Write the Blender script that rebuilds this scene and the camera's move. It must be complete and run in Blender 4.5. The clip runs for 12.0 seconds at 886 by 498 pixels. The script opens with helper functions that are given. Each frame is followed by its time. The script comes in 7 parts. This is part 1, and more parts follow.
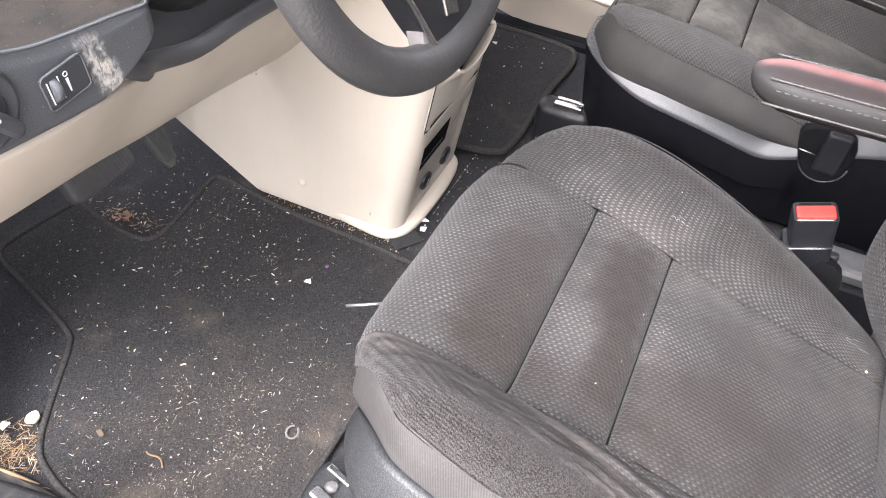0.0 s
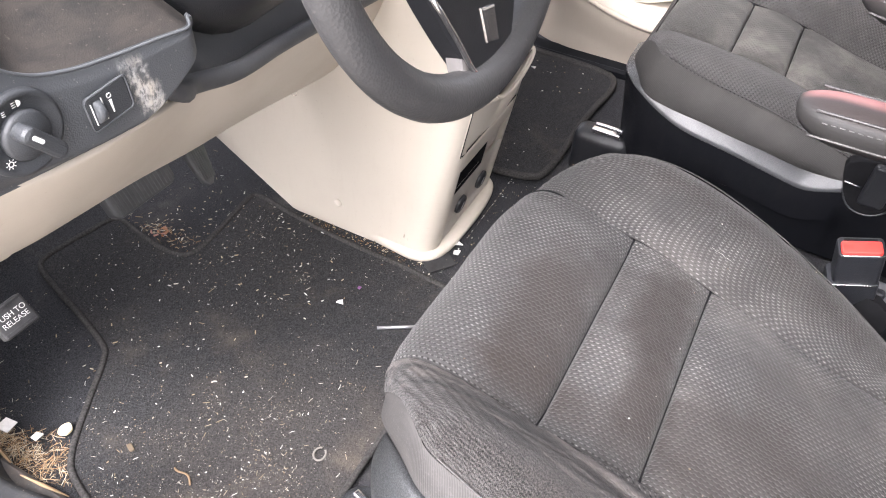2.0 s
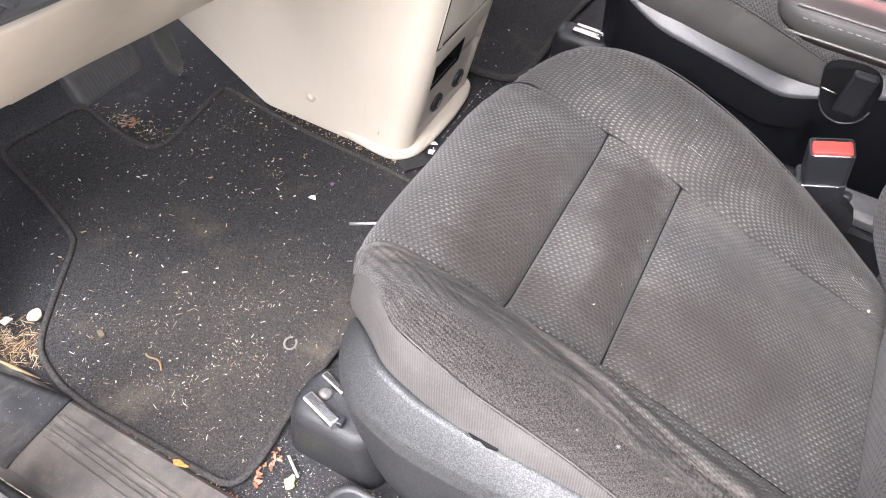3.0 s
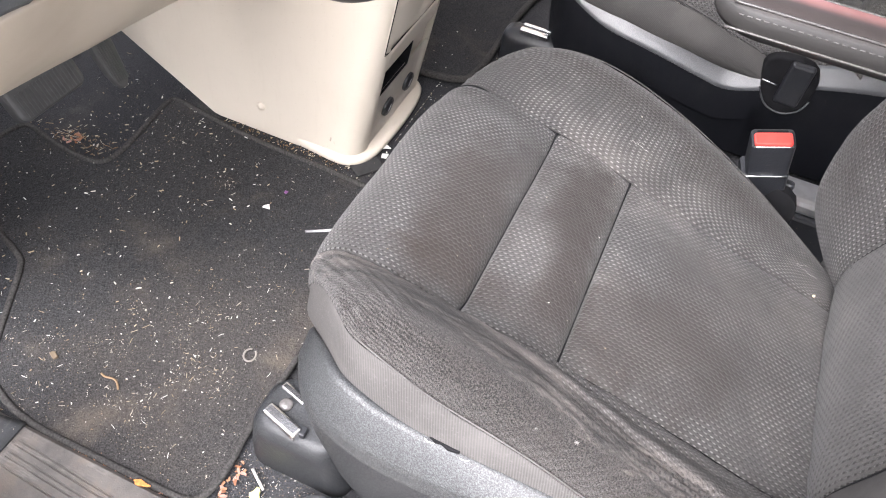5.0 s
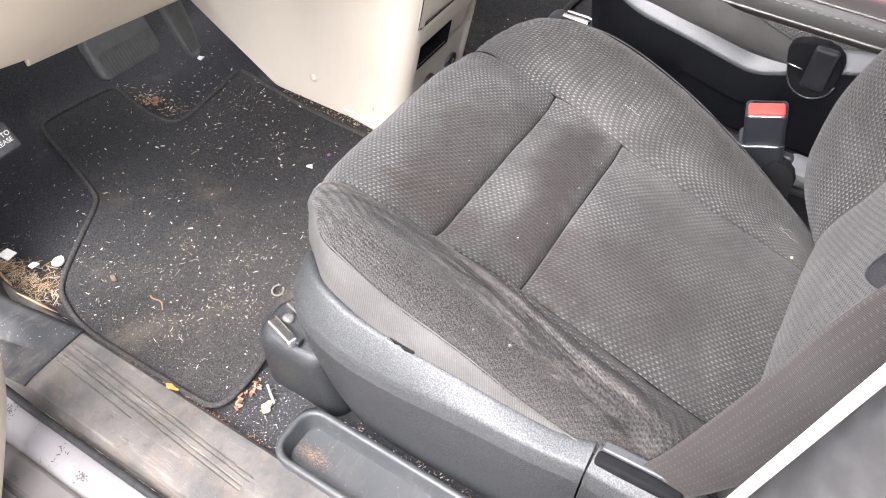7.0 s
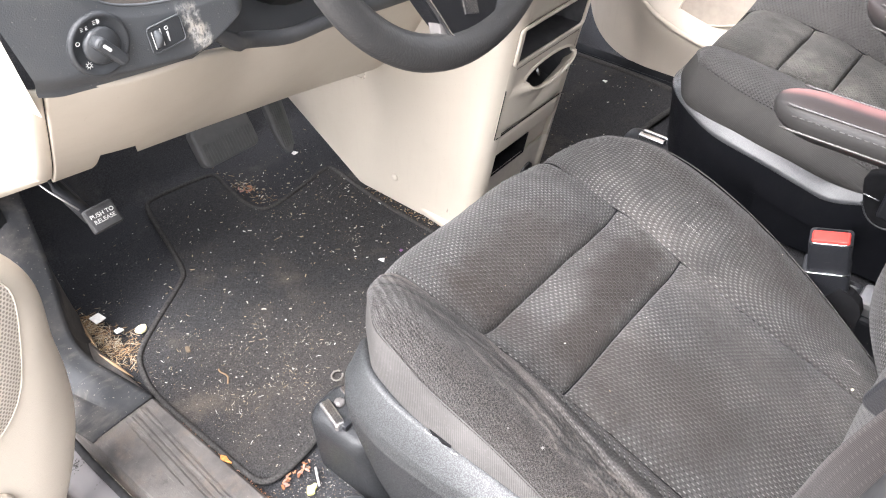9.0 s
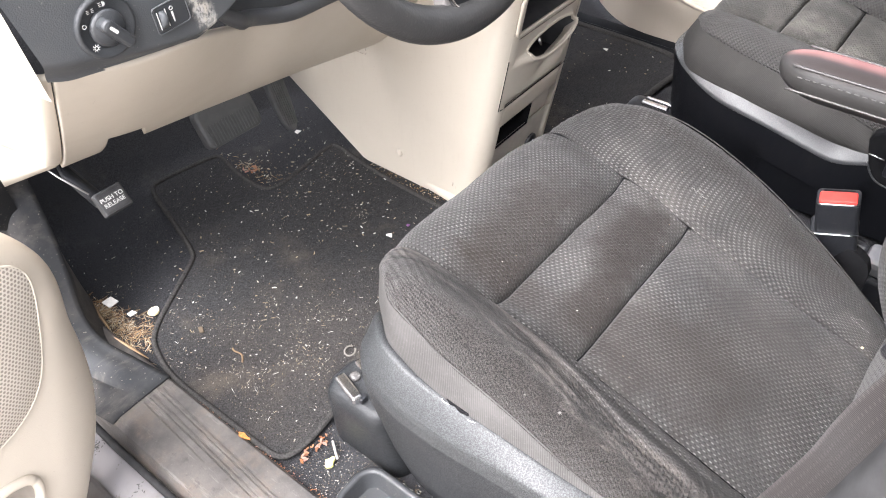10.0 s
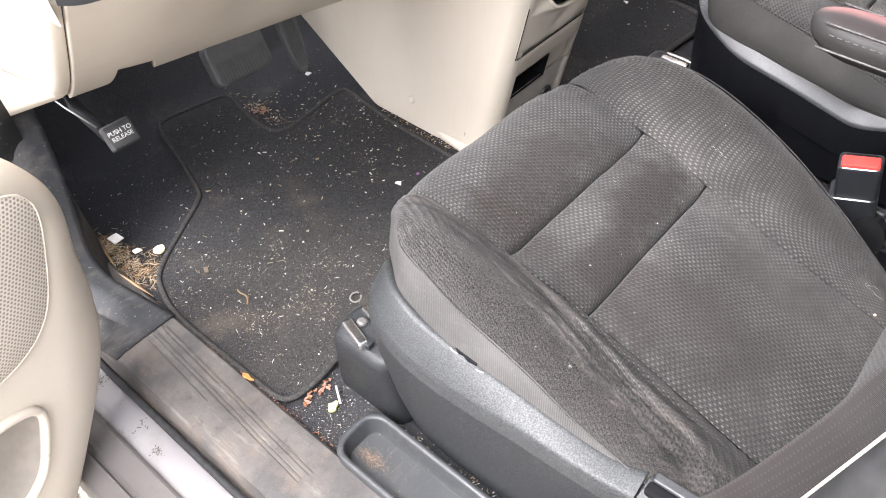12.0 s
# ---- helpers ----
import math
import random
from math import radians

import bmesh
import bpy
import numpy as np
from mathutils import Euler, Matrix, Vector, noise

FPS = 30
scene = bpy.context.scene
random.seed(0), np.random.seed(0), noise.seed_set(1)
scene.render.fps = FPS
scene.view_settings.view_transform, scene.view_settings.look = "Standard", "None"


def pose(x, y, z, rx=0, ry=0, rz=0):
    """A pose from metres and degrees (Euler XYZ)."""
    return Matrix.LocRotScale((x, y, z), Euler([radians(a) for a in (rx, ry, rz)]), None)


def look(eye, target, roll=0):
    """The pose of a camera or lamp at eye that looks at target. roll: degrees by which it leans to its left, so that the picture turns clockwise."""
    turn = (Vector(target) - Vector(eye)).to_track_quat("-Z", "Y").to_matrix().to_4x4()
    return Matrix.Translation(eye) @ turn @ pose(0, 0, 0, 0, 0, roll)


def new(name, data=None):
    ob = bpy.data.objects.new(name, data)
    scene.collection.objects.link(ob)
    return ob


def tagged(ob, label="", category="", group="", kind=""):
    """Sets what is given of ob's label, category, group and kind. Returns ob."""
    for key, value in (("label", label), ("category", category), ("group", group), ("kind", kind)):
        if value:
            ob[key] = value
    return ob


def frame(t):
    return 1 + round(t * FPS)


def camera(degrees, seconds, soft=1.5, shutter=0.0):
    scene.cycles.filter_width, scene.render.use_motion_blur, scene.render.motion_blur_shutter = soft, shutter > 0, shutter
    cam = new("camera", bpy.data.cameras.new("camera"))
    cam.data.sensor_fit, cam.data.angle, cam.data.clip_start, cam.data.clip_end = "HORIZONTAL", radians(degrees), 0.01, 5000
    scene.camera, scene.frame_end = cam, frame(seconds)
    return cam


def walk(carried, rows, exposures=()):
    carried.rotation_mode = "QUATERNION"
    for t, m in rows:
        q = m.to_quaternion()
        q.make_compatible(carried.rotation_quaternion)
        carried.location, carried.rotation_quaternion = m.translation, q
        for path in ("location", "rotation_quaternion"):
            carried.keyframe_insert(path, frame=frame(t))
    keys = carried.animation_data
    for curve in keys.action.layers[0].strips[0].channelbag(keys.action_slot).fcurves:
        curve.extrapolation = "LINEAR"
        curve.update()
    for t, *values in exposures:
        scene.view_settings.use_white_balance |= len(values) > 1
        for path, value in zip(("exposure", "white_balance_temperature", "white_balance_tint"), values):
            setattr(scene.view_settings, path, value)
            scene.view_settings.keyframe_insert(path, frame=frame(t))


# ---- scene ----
cam = camera(61.2, 12.0, soft=1.1)
EXPOSURE, KELVIN, TINT = 2.75, 6300.0, 13.0
BRIGHTER = [(0.0, 0.15, 3.0), (2.5, 0.15, 3.0), (5.5, 0.15, 1.5), (6.5, 0.2, 1.0), (7.5, 0.4, 0.0), (9.5, 0.13, 0.0), (10.5, 0.05, 0.0), (12.0, -0.03, 0.0)]
PATH = [
    (0, (-0.365, -0.326, 0.805), (0.933, 0.206, -0.621), 4.1),
    (0.5, (-0.376, -0.331, 0.809), (0.808, 0.353, -0.65), 0.5),
    (1, (-0.371, -0.324, 0.812), (0.843, 0.378, -0.614), 0.4),
    (1.5, (-0.359, -0.321, 0.807), (0.908, 0.335, -0.594), 2.1),
    (2, (-0.358, -0.322, 0.805), (0.933, 0.307, -0.587), 3.1),
    (2.5, (-0.357, -0.326, 0.802), (0.906, 0.263, -0.633), 5.4),
    (3, (-0.372, -0.338, 0.783), (0.811, 0.157, -0.751), 6.8),
    (3.2, (-0.377, -0.347, 0.773), (0.822, 0.125, -0.757), 6.8),
    (5, (-0.368, -0.343, 0.789), (0.859, 0.061, -0.738), 7.7),
    (5.5, (-0.382, -0.345, 0.783), (0.841, 0.016, -0.757), 9.6),
    (6, (-0.416, -0.362, 0.791), (0.788, -0.005, -0.766), 9.8),
    (6.5, (-0.428, -0.412, 0.795), (0.752, -0.004, -0.767), 6.9),
    (7, (-0.413, -0.488, 0.808), (0.715, 0.159, -0.712), 2.2),
    (7.5, (-0.408, -0.53, 0.837), (0.815, 0.384, -0.454), 2.2),
    (7.7, (-0.414, -0.53, 0.837), (0.796, 0.428, -0.435), 2.4),
    (9.3, (-0.416, -0.524, 0.826), (0.733, 0.405, -0.521), -0.7),
    (9.5, (-0.418, -0.523, 0.831), (0.733, 0.397, -0.522), -1.6),
    (10, (-0.426, -0.523, 0.828), (0.693, 0.396, -0.551), -1.7),
    (10.5, (-0.428, -0.515, 0.818), (0.653, 0.376, -0.608), -0.3),
    (11, (-0.429, -0.51, 0.814), (0.636, 0.365, -0.635), 0.1),
    (11.5, (-0.431, -0.509, 0.814), (0.62, 0.358, -0.65), 0.3),
    (12, (-0.43, -0.511, 0.816), (0.619, 0.355, -0.65), 0.6),
]
walk(cam, [(t, look(eye, target, roll)) for t, eye, target, roll in PATH], exposures=[(t, EXPOSURE + more, KELVIN, TINT + tint) for t, more, tint in BRIGHTER])

# ---- world, sun and exposure ----
SUN_UP, SUN_TURN = 54.0, 281.0
world = bpy.data.worlds.new("overcast_sky")
scene.world = world
world.use_nodes = True
wn = world.node_tree.nodes
wn.clear()
w_out = wn.new("ShaderNodeOutputWorld")
w_bg = wn.new("ShaderNodeBackground")
w_sky = wn.new("ShaderNodeTexSky")
w_sky.sky_type = "NISHITA"
w_sky.sun_disc = False
w_sky.sun_elevation, w_sky.sun_rotation = radians(SUN_UP), radians(SUN_TURN)
w_sky.dust_density, w_sky.air_density, w_sky.ozone_density = 6.0, 1.0, 0.3
w_pale = wn.new("ShaderNodeHueSaturation")
w_pale.inputs["Saturation"].default_value = 0.2
w_bg.inputs["Strength"].default_value = 0.15
world.node_tree.links.new(w_sky.outputs[0], w_pale.inputs["Color"])
world.node_tree.links.new(w_pale.outputs[0], w_bg.inputs["Color"])
world.node_tree.links.new(w_bg.outputs[0], w_out.inputs["Surface"])
sun_data = bpy.data.lights.new("sun", "SUN")
sun_data.energy, sun_data.angle, sun_data.color = 0.9, radians(70), (1.0, 0.98, 0.96)
sun = new("sun", sun_data)
# Compass turn of the sun: clockwise from +y, the way the car faces
sun_way = Vector((math.sin(radians(SUN_TURN)) * math.cos(radians(SUN_UP)), math.cos(radians(SUN_TURN)) * math.cos(radians(SUN_UP)), math.sin(radians(SUN_UP))))
sun.matrix_world = look(sun_way * 6, (0, 0, 0))

# ---- materials ----
class Nodes:
    """A short way to write a node material."""

    def __init__(self, name):
        self.mat = bpy.data.materials.new(name)
        self.mat.use_nodes = True
        self.tree = self.mat.node_tree
        self.bsdf = self.tree.nodes["Principled BSDF"]

    def add(self, kind, operation="", easing="", data="", feature=""):
        node = self.tree.nodes.new(kind)
        if operation:
            node.operation = operation
        if easing:
            node.interpolation_type = easing
        if data:
            node.data_type = data
        if feature:
            node.feature = feature
        return node

    def link(self, a, b):
        self.tree.links.new(a, b)

    def put(self, socket, value):
        if hasattr(value, "is_output"):
            self.link(value, socket)
        else:
            socket.default_value = value

    def math(self, op, a, b=0.0, c=0.0):
        node = self.add("ShaderNodeMath", operation=op)
        for socket, value in zip(node.inputs, (a, b, c)):
            self.put(socket, value)
        return node.outputs[0]

    def place(self, kind="Object"):
        return self.add("ShaderNodeTexCoord").outputs[kind]

    def noise(self, scale, detail=4.0, rough=0.55, at=None, stretch=None):
        at = at or self.place()
        if stretch:
            mapping = self.add("ShaderNodeMapping")
            mapping.inputs["Scale"].default_value = stretch
            self.link(at, mapping.inputs["Vector"])
            at = mapping.outputs[0]
        node = self.add("ShaderNodeTexNoise")
        node.inputs["Scale"].default_value, node.inputs["Detail"].default_value, node.inputs["Roughness"].default_value = scale, detail, rough
        self.link(at, node.inputs["Vector"])
        return node.outputs["Fac"]

    def cells(self, scale, feature="F1", at=None):
        node = self.add("ShaderNodeTexVoronoi", feature=feature)
        node.inputs["Scale"].default_value = scale
        self.link(at or self.place(), node.inputs["Vector"])
        return node.outputs["Distance"]

    def step(self, value, low, high, to_low=0.0, to_high=1.0):
        node = self.add("ShaderNodeMapRange", easing="SMOOTHSTEP")
        for socket, v in zip(node.inputs, (value, low, high, to_low, to_high)):
            self.put(socket, v)
        return node.outputs[0]

    def mix(self, fac, a, b):
        node = self.add("ShaderNodeMix", data="RGBA")
        self.put(node.inputs[0], fac)
        for socket, value in ((node.inputs[6], a), (node.inputs[7], b)):
            self.put(socket, (*value, 1.0) if isinstance(value, tuple) and len(value) == 3 else value)
        return node.outputs[2]

    def relief(self, height, strength=0.3, depth=0.001):
        node = self.add("ShaderNodeBump")
        node.inputs["Strength"].default_value, node.inputs["Distance"].default_value = strength, depth
        self.link(height, node.inputs["Height"])
        self.link(node.outputs[0], self.bsdf.inputs["Normal"])

    def done(self, colour, rough=0.5, metal=0.0, spec=0.5, sheen=0.0):
        self.put(self.bsdf.inputs["Base Color"], (*colour, 1.0) if isinstance(colour, tuple) else colour)
        self.put(self.bsdf.inputs["Roughness"], rough)
        self.put(self.bsdf.inputs["Metallic"], metal)
        self.put(self.bsdf.inputs["Specular IOR Level"], spec)
        self.put(self.bsdf.inputs["Sheen Weight"], sheen)
        return self.mat


def knit_cloth(name, ground, thread, dust, amount, pitch=(0.0066, 0.0044), holes=0.18, spots=(), spot_colour=(0.02, 0.016, 0.014)):
    """Seat cloth with rows of short raised stitches and small dark gaps; dust and dark stains rubbed into it."""
    n = Nodes(name)
    split = n.add("ShaderNodeSeparateXYZ")
    n.link(n.place("UV"), split.inputs[0])
    sway = n.math("MULTIPLY", n.math("SUBTRACT", n.noise(40.0, 2.0), 0.5), 0.25)
    v = n.math("ADD", n.math("DIVIDE", split.outputs[0], pitch[1]), sway)
    row = n.math("FLOOR", v)
    odd = n.math("MULTIPLY", n.math("FLOORED_MODULO", row, 2.0), 0.5)
    u = n.math("ADD", n.math("ADD", n.math("DIVIDE", split.outputs[1], pitch[0]), odd), sway)
    fu = n.math("SUBTRACT", n.math("FRACT", u), 0.5)
    gu = n.math("SUBTRACT", n.math("FRACT", n.math("ADD", u, 0.5)), 0.5)
    fv = n.math("SUBTRACT", n.math("FRACT", v), 0.5)

    def oval(a, b, wide, high):
        return n.math("SQRT", n.math("ADD", n.math("POWER", n.math("MULTIPLY", a, wide), 2.0), n.math("POWER", n.math("MULTIPLY", b, high), 2.0)))

    stitch = n.step(oval(fu, fv, 1.9, 3.4), 0.3, 0.6, 1.0, 0.0)
    gap = n.step(oval(gu, fv, 2.3, 2.6), 0.25, 0.75, 1.0, 0.0)
    fuzz = n.noise(900.0, 2.0)
    fleck = n.noise(150.0, 3.0, 0.7)
    worn = n.step(n.noise(9.0, 5.0, 0.62), 0.42, 0.72)
    cloud = n.step(n.noise(3.5, 3.0, 0.5), 0.35, 0.7)
    stain = n.step(n.noise(12.0, 6.0, 0.68, stretch=(1.0, 0.55, 1.0)), 0.48, 0.66)
    base = n.mix(gap, ground, tuple(holes * c for c in ground))
    base = n.mix(n.math("MULTIPLY", stitch, n.math("MULTIPLY", n.step(fleck, 0.36, 0.58, 0.4, 1.0), n.step(n.noise(18.0, 4.0, 0.6), 0.36, 0.62, 0.4, 1.0))), base, thread)
    base = n.mix(n.math("MULTIPLY", n.math("MULTIPLY", worn, cloud), amount), base, dust)
    base = n.mix(n.math("MULTIPLY", stain, 0.52), base, tuple(0.5 * c for c in ground))
    base = n.mix(n.step(fuzz, 0.35, 0.75, 0.0, 0.12), base, dust)
    if spots:
        here = n.add("ShaderNodeSeparateXYZ")
        n.link(n.place(), here.inputs[0])
        rag = n.math("MULTIPLY", n.math("SUBTRACT", n.noise(26.0, 6.0, 0.7), 0.5), 1.6)
        for sx, sy, rx, ry, deep in spots:
            d = oval(n.math("SUBTRACT", here.outputs[0], sx), n.math("SUBTRACT", here.outputs[1], sy), 1 / rx, 1 / ry)
            base = n.mix(n.step(n.math("ADD", d, rag), 0.45, 1.15, deep, 0.0), base, spot_colour)
    n.relief(n.math("ADD", n.math("SUBTRACT", stitch, gap), n.math("MULTIPLY", fuzz, 0.7)), 0.9, 0.0011)
    return n.done(base, 0.92, spec=0.12, sheen=0.12)


def felted_cloth(name):
    """Worn side cloth: knit beside the seam, a rubbed pale ridge, and dark brown felted cloth beyond it."""
    n = Nodes(name)
    split, here = n.add("ShaderNodeSeparateXYZ"), n.add("ShaderNodeSeparateXYZ")
    n.link(n.place("UV"), split.inputs[0])
    n.link(n.place(), here.inputs[0])
    x, y = here.outputs[0], here.outputs[1]
    ragged = n.math("MULTIPLY", n.math("SUBTRACT", n.noise(45.0, 5.0, 0.65), 0.5), 0.014)
    ridge = n.math("MAXIMUM", n.math("MULTIPLY_ADD", n.math("SUBTRACT", -0.2, y), 0.1615, 0.008), 0.004)
    past = n.math("ADD", n.math("SUBTRACT", n.math("SUBTRACT", -0.0145, x), ridge), ragged)
    # Knit cells
    v = n.math("DIVIDE", split.outputs[1], 0.0046)
    u = n.math("ADD", n.math("DIVIDE", split.outputs[0], 0.0058), n.math("MULTIPLY", n.math("FLOORED_MODULO", n.math("FLOOR", v), 2.0), 0.5))
    fu, fv = (n.math("SUBTRACT", n.math("FRACT", s), 0.5) for s in (u, v))
    gu = n.math("SUBTRACT", n.math("FRACT", n.math("ADD", u, 0.5)), 0.5)

    def oval(a, b, wide, high):
        return n.math("ADD", n.math("POWER", n.math("MULTIPLY", a, wide), 2.0), n.math("POWER", n.math("MULTIPLY", b, high), 2.0))

    stitch = n.step(oval(fu, fv, 1.8, 3.6), 0.1, 0.34, 1.0, 0.0)
    hole = n.step(oval(gu, fv, 2.0, 2.4), 0.12, 0.6, 1.0, 0.0)
    grain = n.noise(1700.0, 2.0)
    cloud = n.step(n.noise(13.0, 5.0, 0.65), 0.38, 0.66)
    knit = n.mix(hole, (0.052, 0.049, 0.047), (0.012, 0.0112, 0.011))
    knit = n.mix(n.math("MULTIPLY", stitch, 0.8), knit, (0.22, 0.21, 0.205))
    knit = n.mix(n.math("MULTIPLY", cloud, 0.4), knit, (0.035, 0.031, 0.0295))
    coarse = n.noise(880.0, 3.0, 0.75)
    felt = n.mix(n.step(coarse, 0.4, 0.62), (0.003, 0.0026, 0.0025), (0.05, 0.0445, 0.042))
    felt = n.mix(n.math("MULTIPLY", cloud, 0.4), felt, (0.022, 0.0185, 0.017))
    rows = n.step(n.math("SINE", n.math("ADD", n.math("MULTIPLY", split.outputs[0], 2 * math.pi / 0.0044), n.math("MULTIPLY", n.noise(14.0, 2.0), 4.0))), -0.5, 0.9)
    felt = n.mix(n.math("MULTIPLY", n.math("MULTIPLY", rows, n.step(coarse, 0.35, 0.55)), n.step(y, -0.3, -0.2, 0.04, 0.36)), felt, (0.11, 0.102, 0.098))
    felt = n.mix(n.math("MULTIPLY", n.step(rows, 0.25, 0.0), n.step(y, -0.3, -0.2, 0.0, 0.35)), felt, (0.008, 0.007, 0.007))
    # Open knit along the folds behind the middle
    torn = n.math("MULTIPLY", n.math("MULTIPLY", n.step(past, -0.004, 0.004), n.step(past, 0.022, 0.036, 1.0, 0.0)), n.step(y, -0.32, -0.37))
    felt = n.mix(n.math("MULTIPLY", torn, 0.5), felt, (0.06, 0.054, 0.05))
    felt = n.mix(n.math("MULTIPLY", n.math("MULTIPLY", hole, torn), 0.9), felt, (0.005, 0.0045, 0.0045))
    # Wrinkles painted in colour: dark streaks for their shade, pale ones for lit edges
    lines = n.noise(75.0, 4.0, 0.7, stretch=(1.0, 0.1, 1.0))
    band = n.math("MULTIPLY", n.step(past, -0.006, 0.002), n.step(past, 0.03, 0.05, 1.0, 0.0))
    felt = n.mix(n.math("MULTIPLY", band, n.step(lines, 0.49, 0.4, 0.0, 0.95)), felt, (0.005, 0.0045, 0.0042))
    felt = n.mix(n.math("MULTIPLY", band, n.step(lines, 0.53, 0.64, 0.0, 0.75)), felt, (0.1, 0.088, 0.08))
    rear = n.step(y, -0.47, -0.52)
    c = n.mix(n.math("MULTIPLY", n.step(past, -0.001, 0.007), n.math("SUBTRACT", 1.0, n.math("MULTIPLY", rear, 0.7))), knit, felt)
    rub = n.math("MULTIPLY", n.step(n.math("ABSOLUTE", past), 0.002, 0.0095, 1.0, 0.0), n.step(y, -0.4, -0.3, 0.25, 1.0))
    rub = n.math("MULTIPLY", rub, n.step(n.noise(60.0, 4.0, 0.7, stretch=(1.4, 0.3, 1.4)), 0.32, 0.62, 0.35, 1.0))
    c = n.mix(n.math("MULTIPLY", rub, 0.6), c, (0.145, 0.126, 0.116))
    c = n.mix(n.step(n.noise(380.0, 2.0, 0.7), 0.67, 0.74, 0.0, 0.35), c, (0.2, 0.185, 0.175))
    weave = n.math("MULTIPLY", n.math("SUBTRACT", stitch, hole), n.step(past, -0.001, 0.03, 0.8, 0.25))
    n.relief(n.math("ADD", n.math("ADD", coarse, weave), n.math("MULTIPLY", grain, 0.5)), 1.0, 0.0016)
    return n.done(c, 0.93, spec=0.12, sheen=0.12)


def rib_cloth(name, base, dust):
    n = Nodes(name)
    split = n.add("ShaderNodeSeparateXYZ")
    n.link(n.place("UV"), split.inputs[0])
    rib = n.math("SINE", n.math("MULTIPLY", n.math("MULTIPLY_ADD", split.outputs[1], 0.45, split.outputs[0]), 2 * math.pi / 0.0023))
    cloud = n.step(n.noise(11.0, 5.0), 0.4, 0.75)
    c = n.mix(n.step(rib, -0.8, 0.8, 0.0, 0.28), base, dust)
    c = n.mix(n.step(n.noise(420.0, 3.0, 0.7), 0.55, 0.7, 0.0, 0.35), c, dust)
    c = n.mix(n.math("MULTIPLY", cloud, 0.45), c, dust)
    n.relief(n.math("ADD", n.math("MULTIPLY", rib, 0.4), n.noise(700.0, 2.0)), 0.35, 0.0006)
    return n.done(c, 0.9, spec=0.15, sheen=0.0)


def grained_plastic(name, base, rough=0.45, dust=(0.3, 0.28, 0.25), dusty=0.15, grain=900.0, deep=0.0005, spec=0.5, sparkle=False):
    n = Nodes(name)
    cell = n.noise(grain, 2.0, 0.6) if sparkle else n.cells(grain)
    cloud = n.step(n.noise(7.0, 5.0, 0.65), 0.45, 0.8)
    speck = n.step(n.noise(260.0, 2.0, 0.7), 0.66, 0.74)
    streak = n.step(n.noise(30.0, 4.0, 0.6, stretch=(1.0, 4.0, 0.6)), 0.5, 0.85)
    c = n.mix(n.math("MULTIPLY", cloud, dusty), base, dust)
    c = n.mix(n.math("MULTIPLY", speck, min(1.0, dusty * 1.8)), c, dust)
    c = n.mix(n.math("MULTIPLY", streak, dusty * 0.7), c, dust)
    gloss = n.step(n.noise(16.0, 4.0), 0.3, 0.8, rough * 0.85, min(1.0, rough * 1.25))
    if sparkle:
        pit = n.step(n.noise(780.0, 3.0, 0.7), 0.42, 0.6)
        c = n.mix(pit, n.mix(0.55, c, (0.003, 0.003, 0.004)), n.mix(0.08, c, (0.16, 0.17, 0.172)))
        gloss = n.step(pit, 0.0, 1.0, rough * 1.25, rough * 0.9)
    n.relief(cell, 0.45 if sparkle else 0.35, deep)
    return n.done(c, gloss, spec=spec)


def carpet(name, base, dust, amount, heel=None):
    n = Nodes(name)
    fibre = n.noise(650.0, 3.0, 0.7)
    tuft = n.noise(160.0, 3.0, 0.6)
    grit = n.step(n.noise(420.0, 2.0, 0.75), 0.64, 0.72)
    area = n.step(n.noise(5.0, 5.0, 0.6), 0.45, 0.75)
    soft = n.step(n.noise(16.0, 4.0, 0.65), 0.42, 0.78)
    c = n.mix(n.step(fibre, 0.35, 0.7), tuple(0.5 * v for v in base), tuple(1.6 * v for v in base))
    c = n.mix(n.math("MULTIPLY", n.math("MULTIPLY", area, soft), amount), c, dust)
    c = n.mix(n.math("MULTIPLY", grit, n.math("MULTIPLY_ADD", area, 0.35 * amount, 0.02)), c, tuple(min(1.0, 2.0 * v) for v in dust))
    if heel:
        # Grey-brown dust trodden into the pile where heels rest
        here = n.add("ShaderNodeSeparateXYZ")
        n.link(n.place(), here.inputs[0])
        off = [n.math("POWER", n.math("DIVIDE", n.math("SUBTRACT", here.outputs[k], heel[k]), heel[k + 2]), 2.0) for k in (0, 1)]
        worn = n.step(n.math("ADD", n.math("ADD", off[0], off[1]), n.math("MULTIPLY", n.math("SUBTRACT", soft, 0.4), -0.9)), 0.1, 1.5, heel[4], 0.0)
        c = n.mix(n.math("MULTIPLY", worn, n.step(fibre, 0.38, 0.6, 0.35, 1.0)), c, dust)
    n.relief(n.math("ADD", fibre, tuft), 0.8, 0.002)
    return n.done(c, 0.97, spec=0.08)


def plain(name, colour, rough=0.5, metal=0.0, vary=0.15, scale=60.0, spec=0.5):
    n = Nodes(name)
    c = n.mix(n.step(n.noise(scale, 4.0), 0.3, 0.7), tuple(v * (1 - vary) for v in colour), tuple(min(1.0, v * (1 + vary)) for v in colour))
    n.relief(n.noise(scale * 6, 3.0), 0.12, 0.0006)
    return n.done(c, rough, metal, spec)


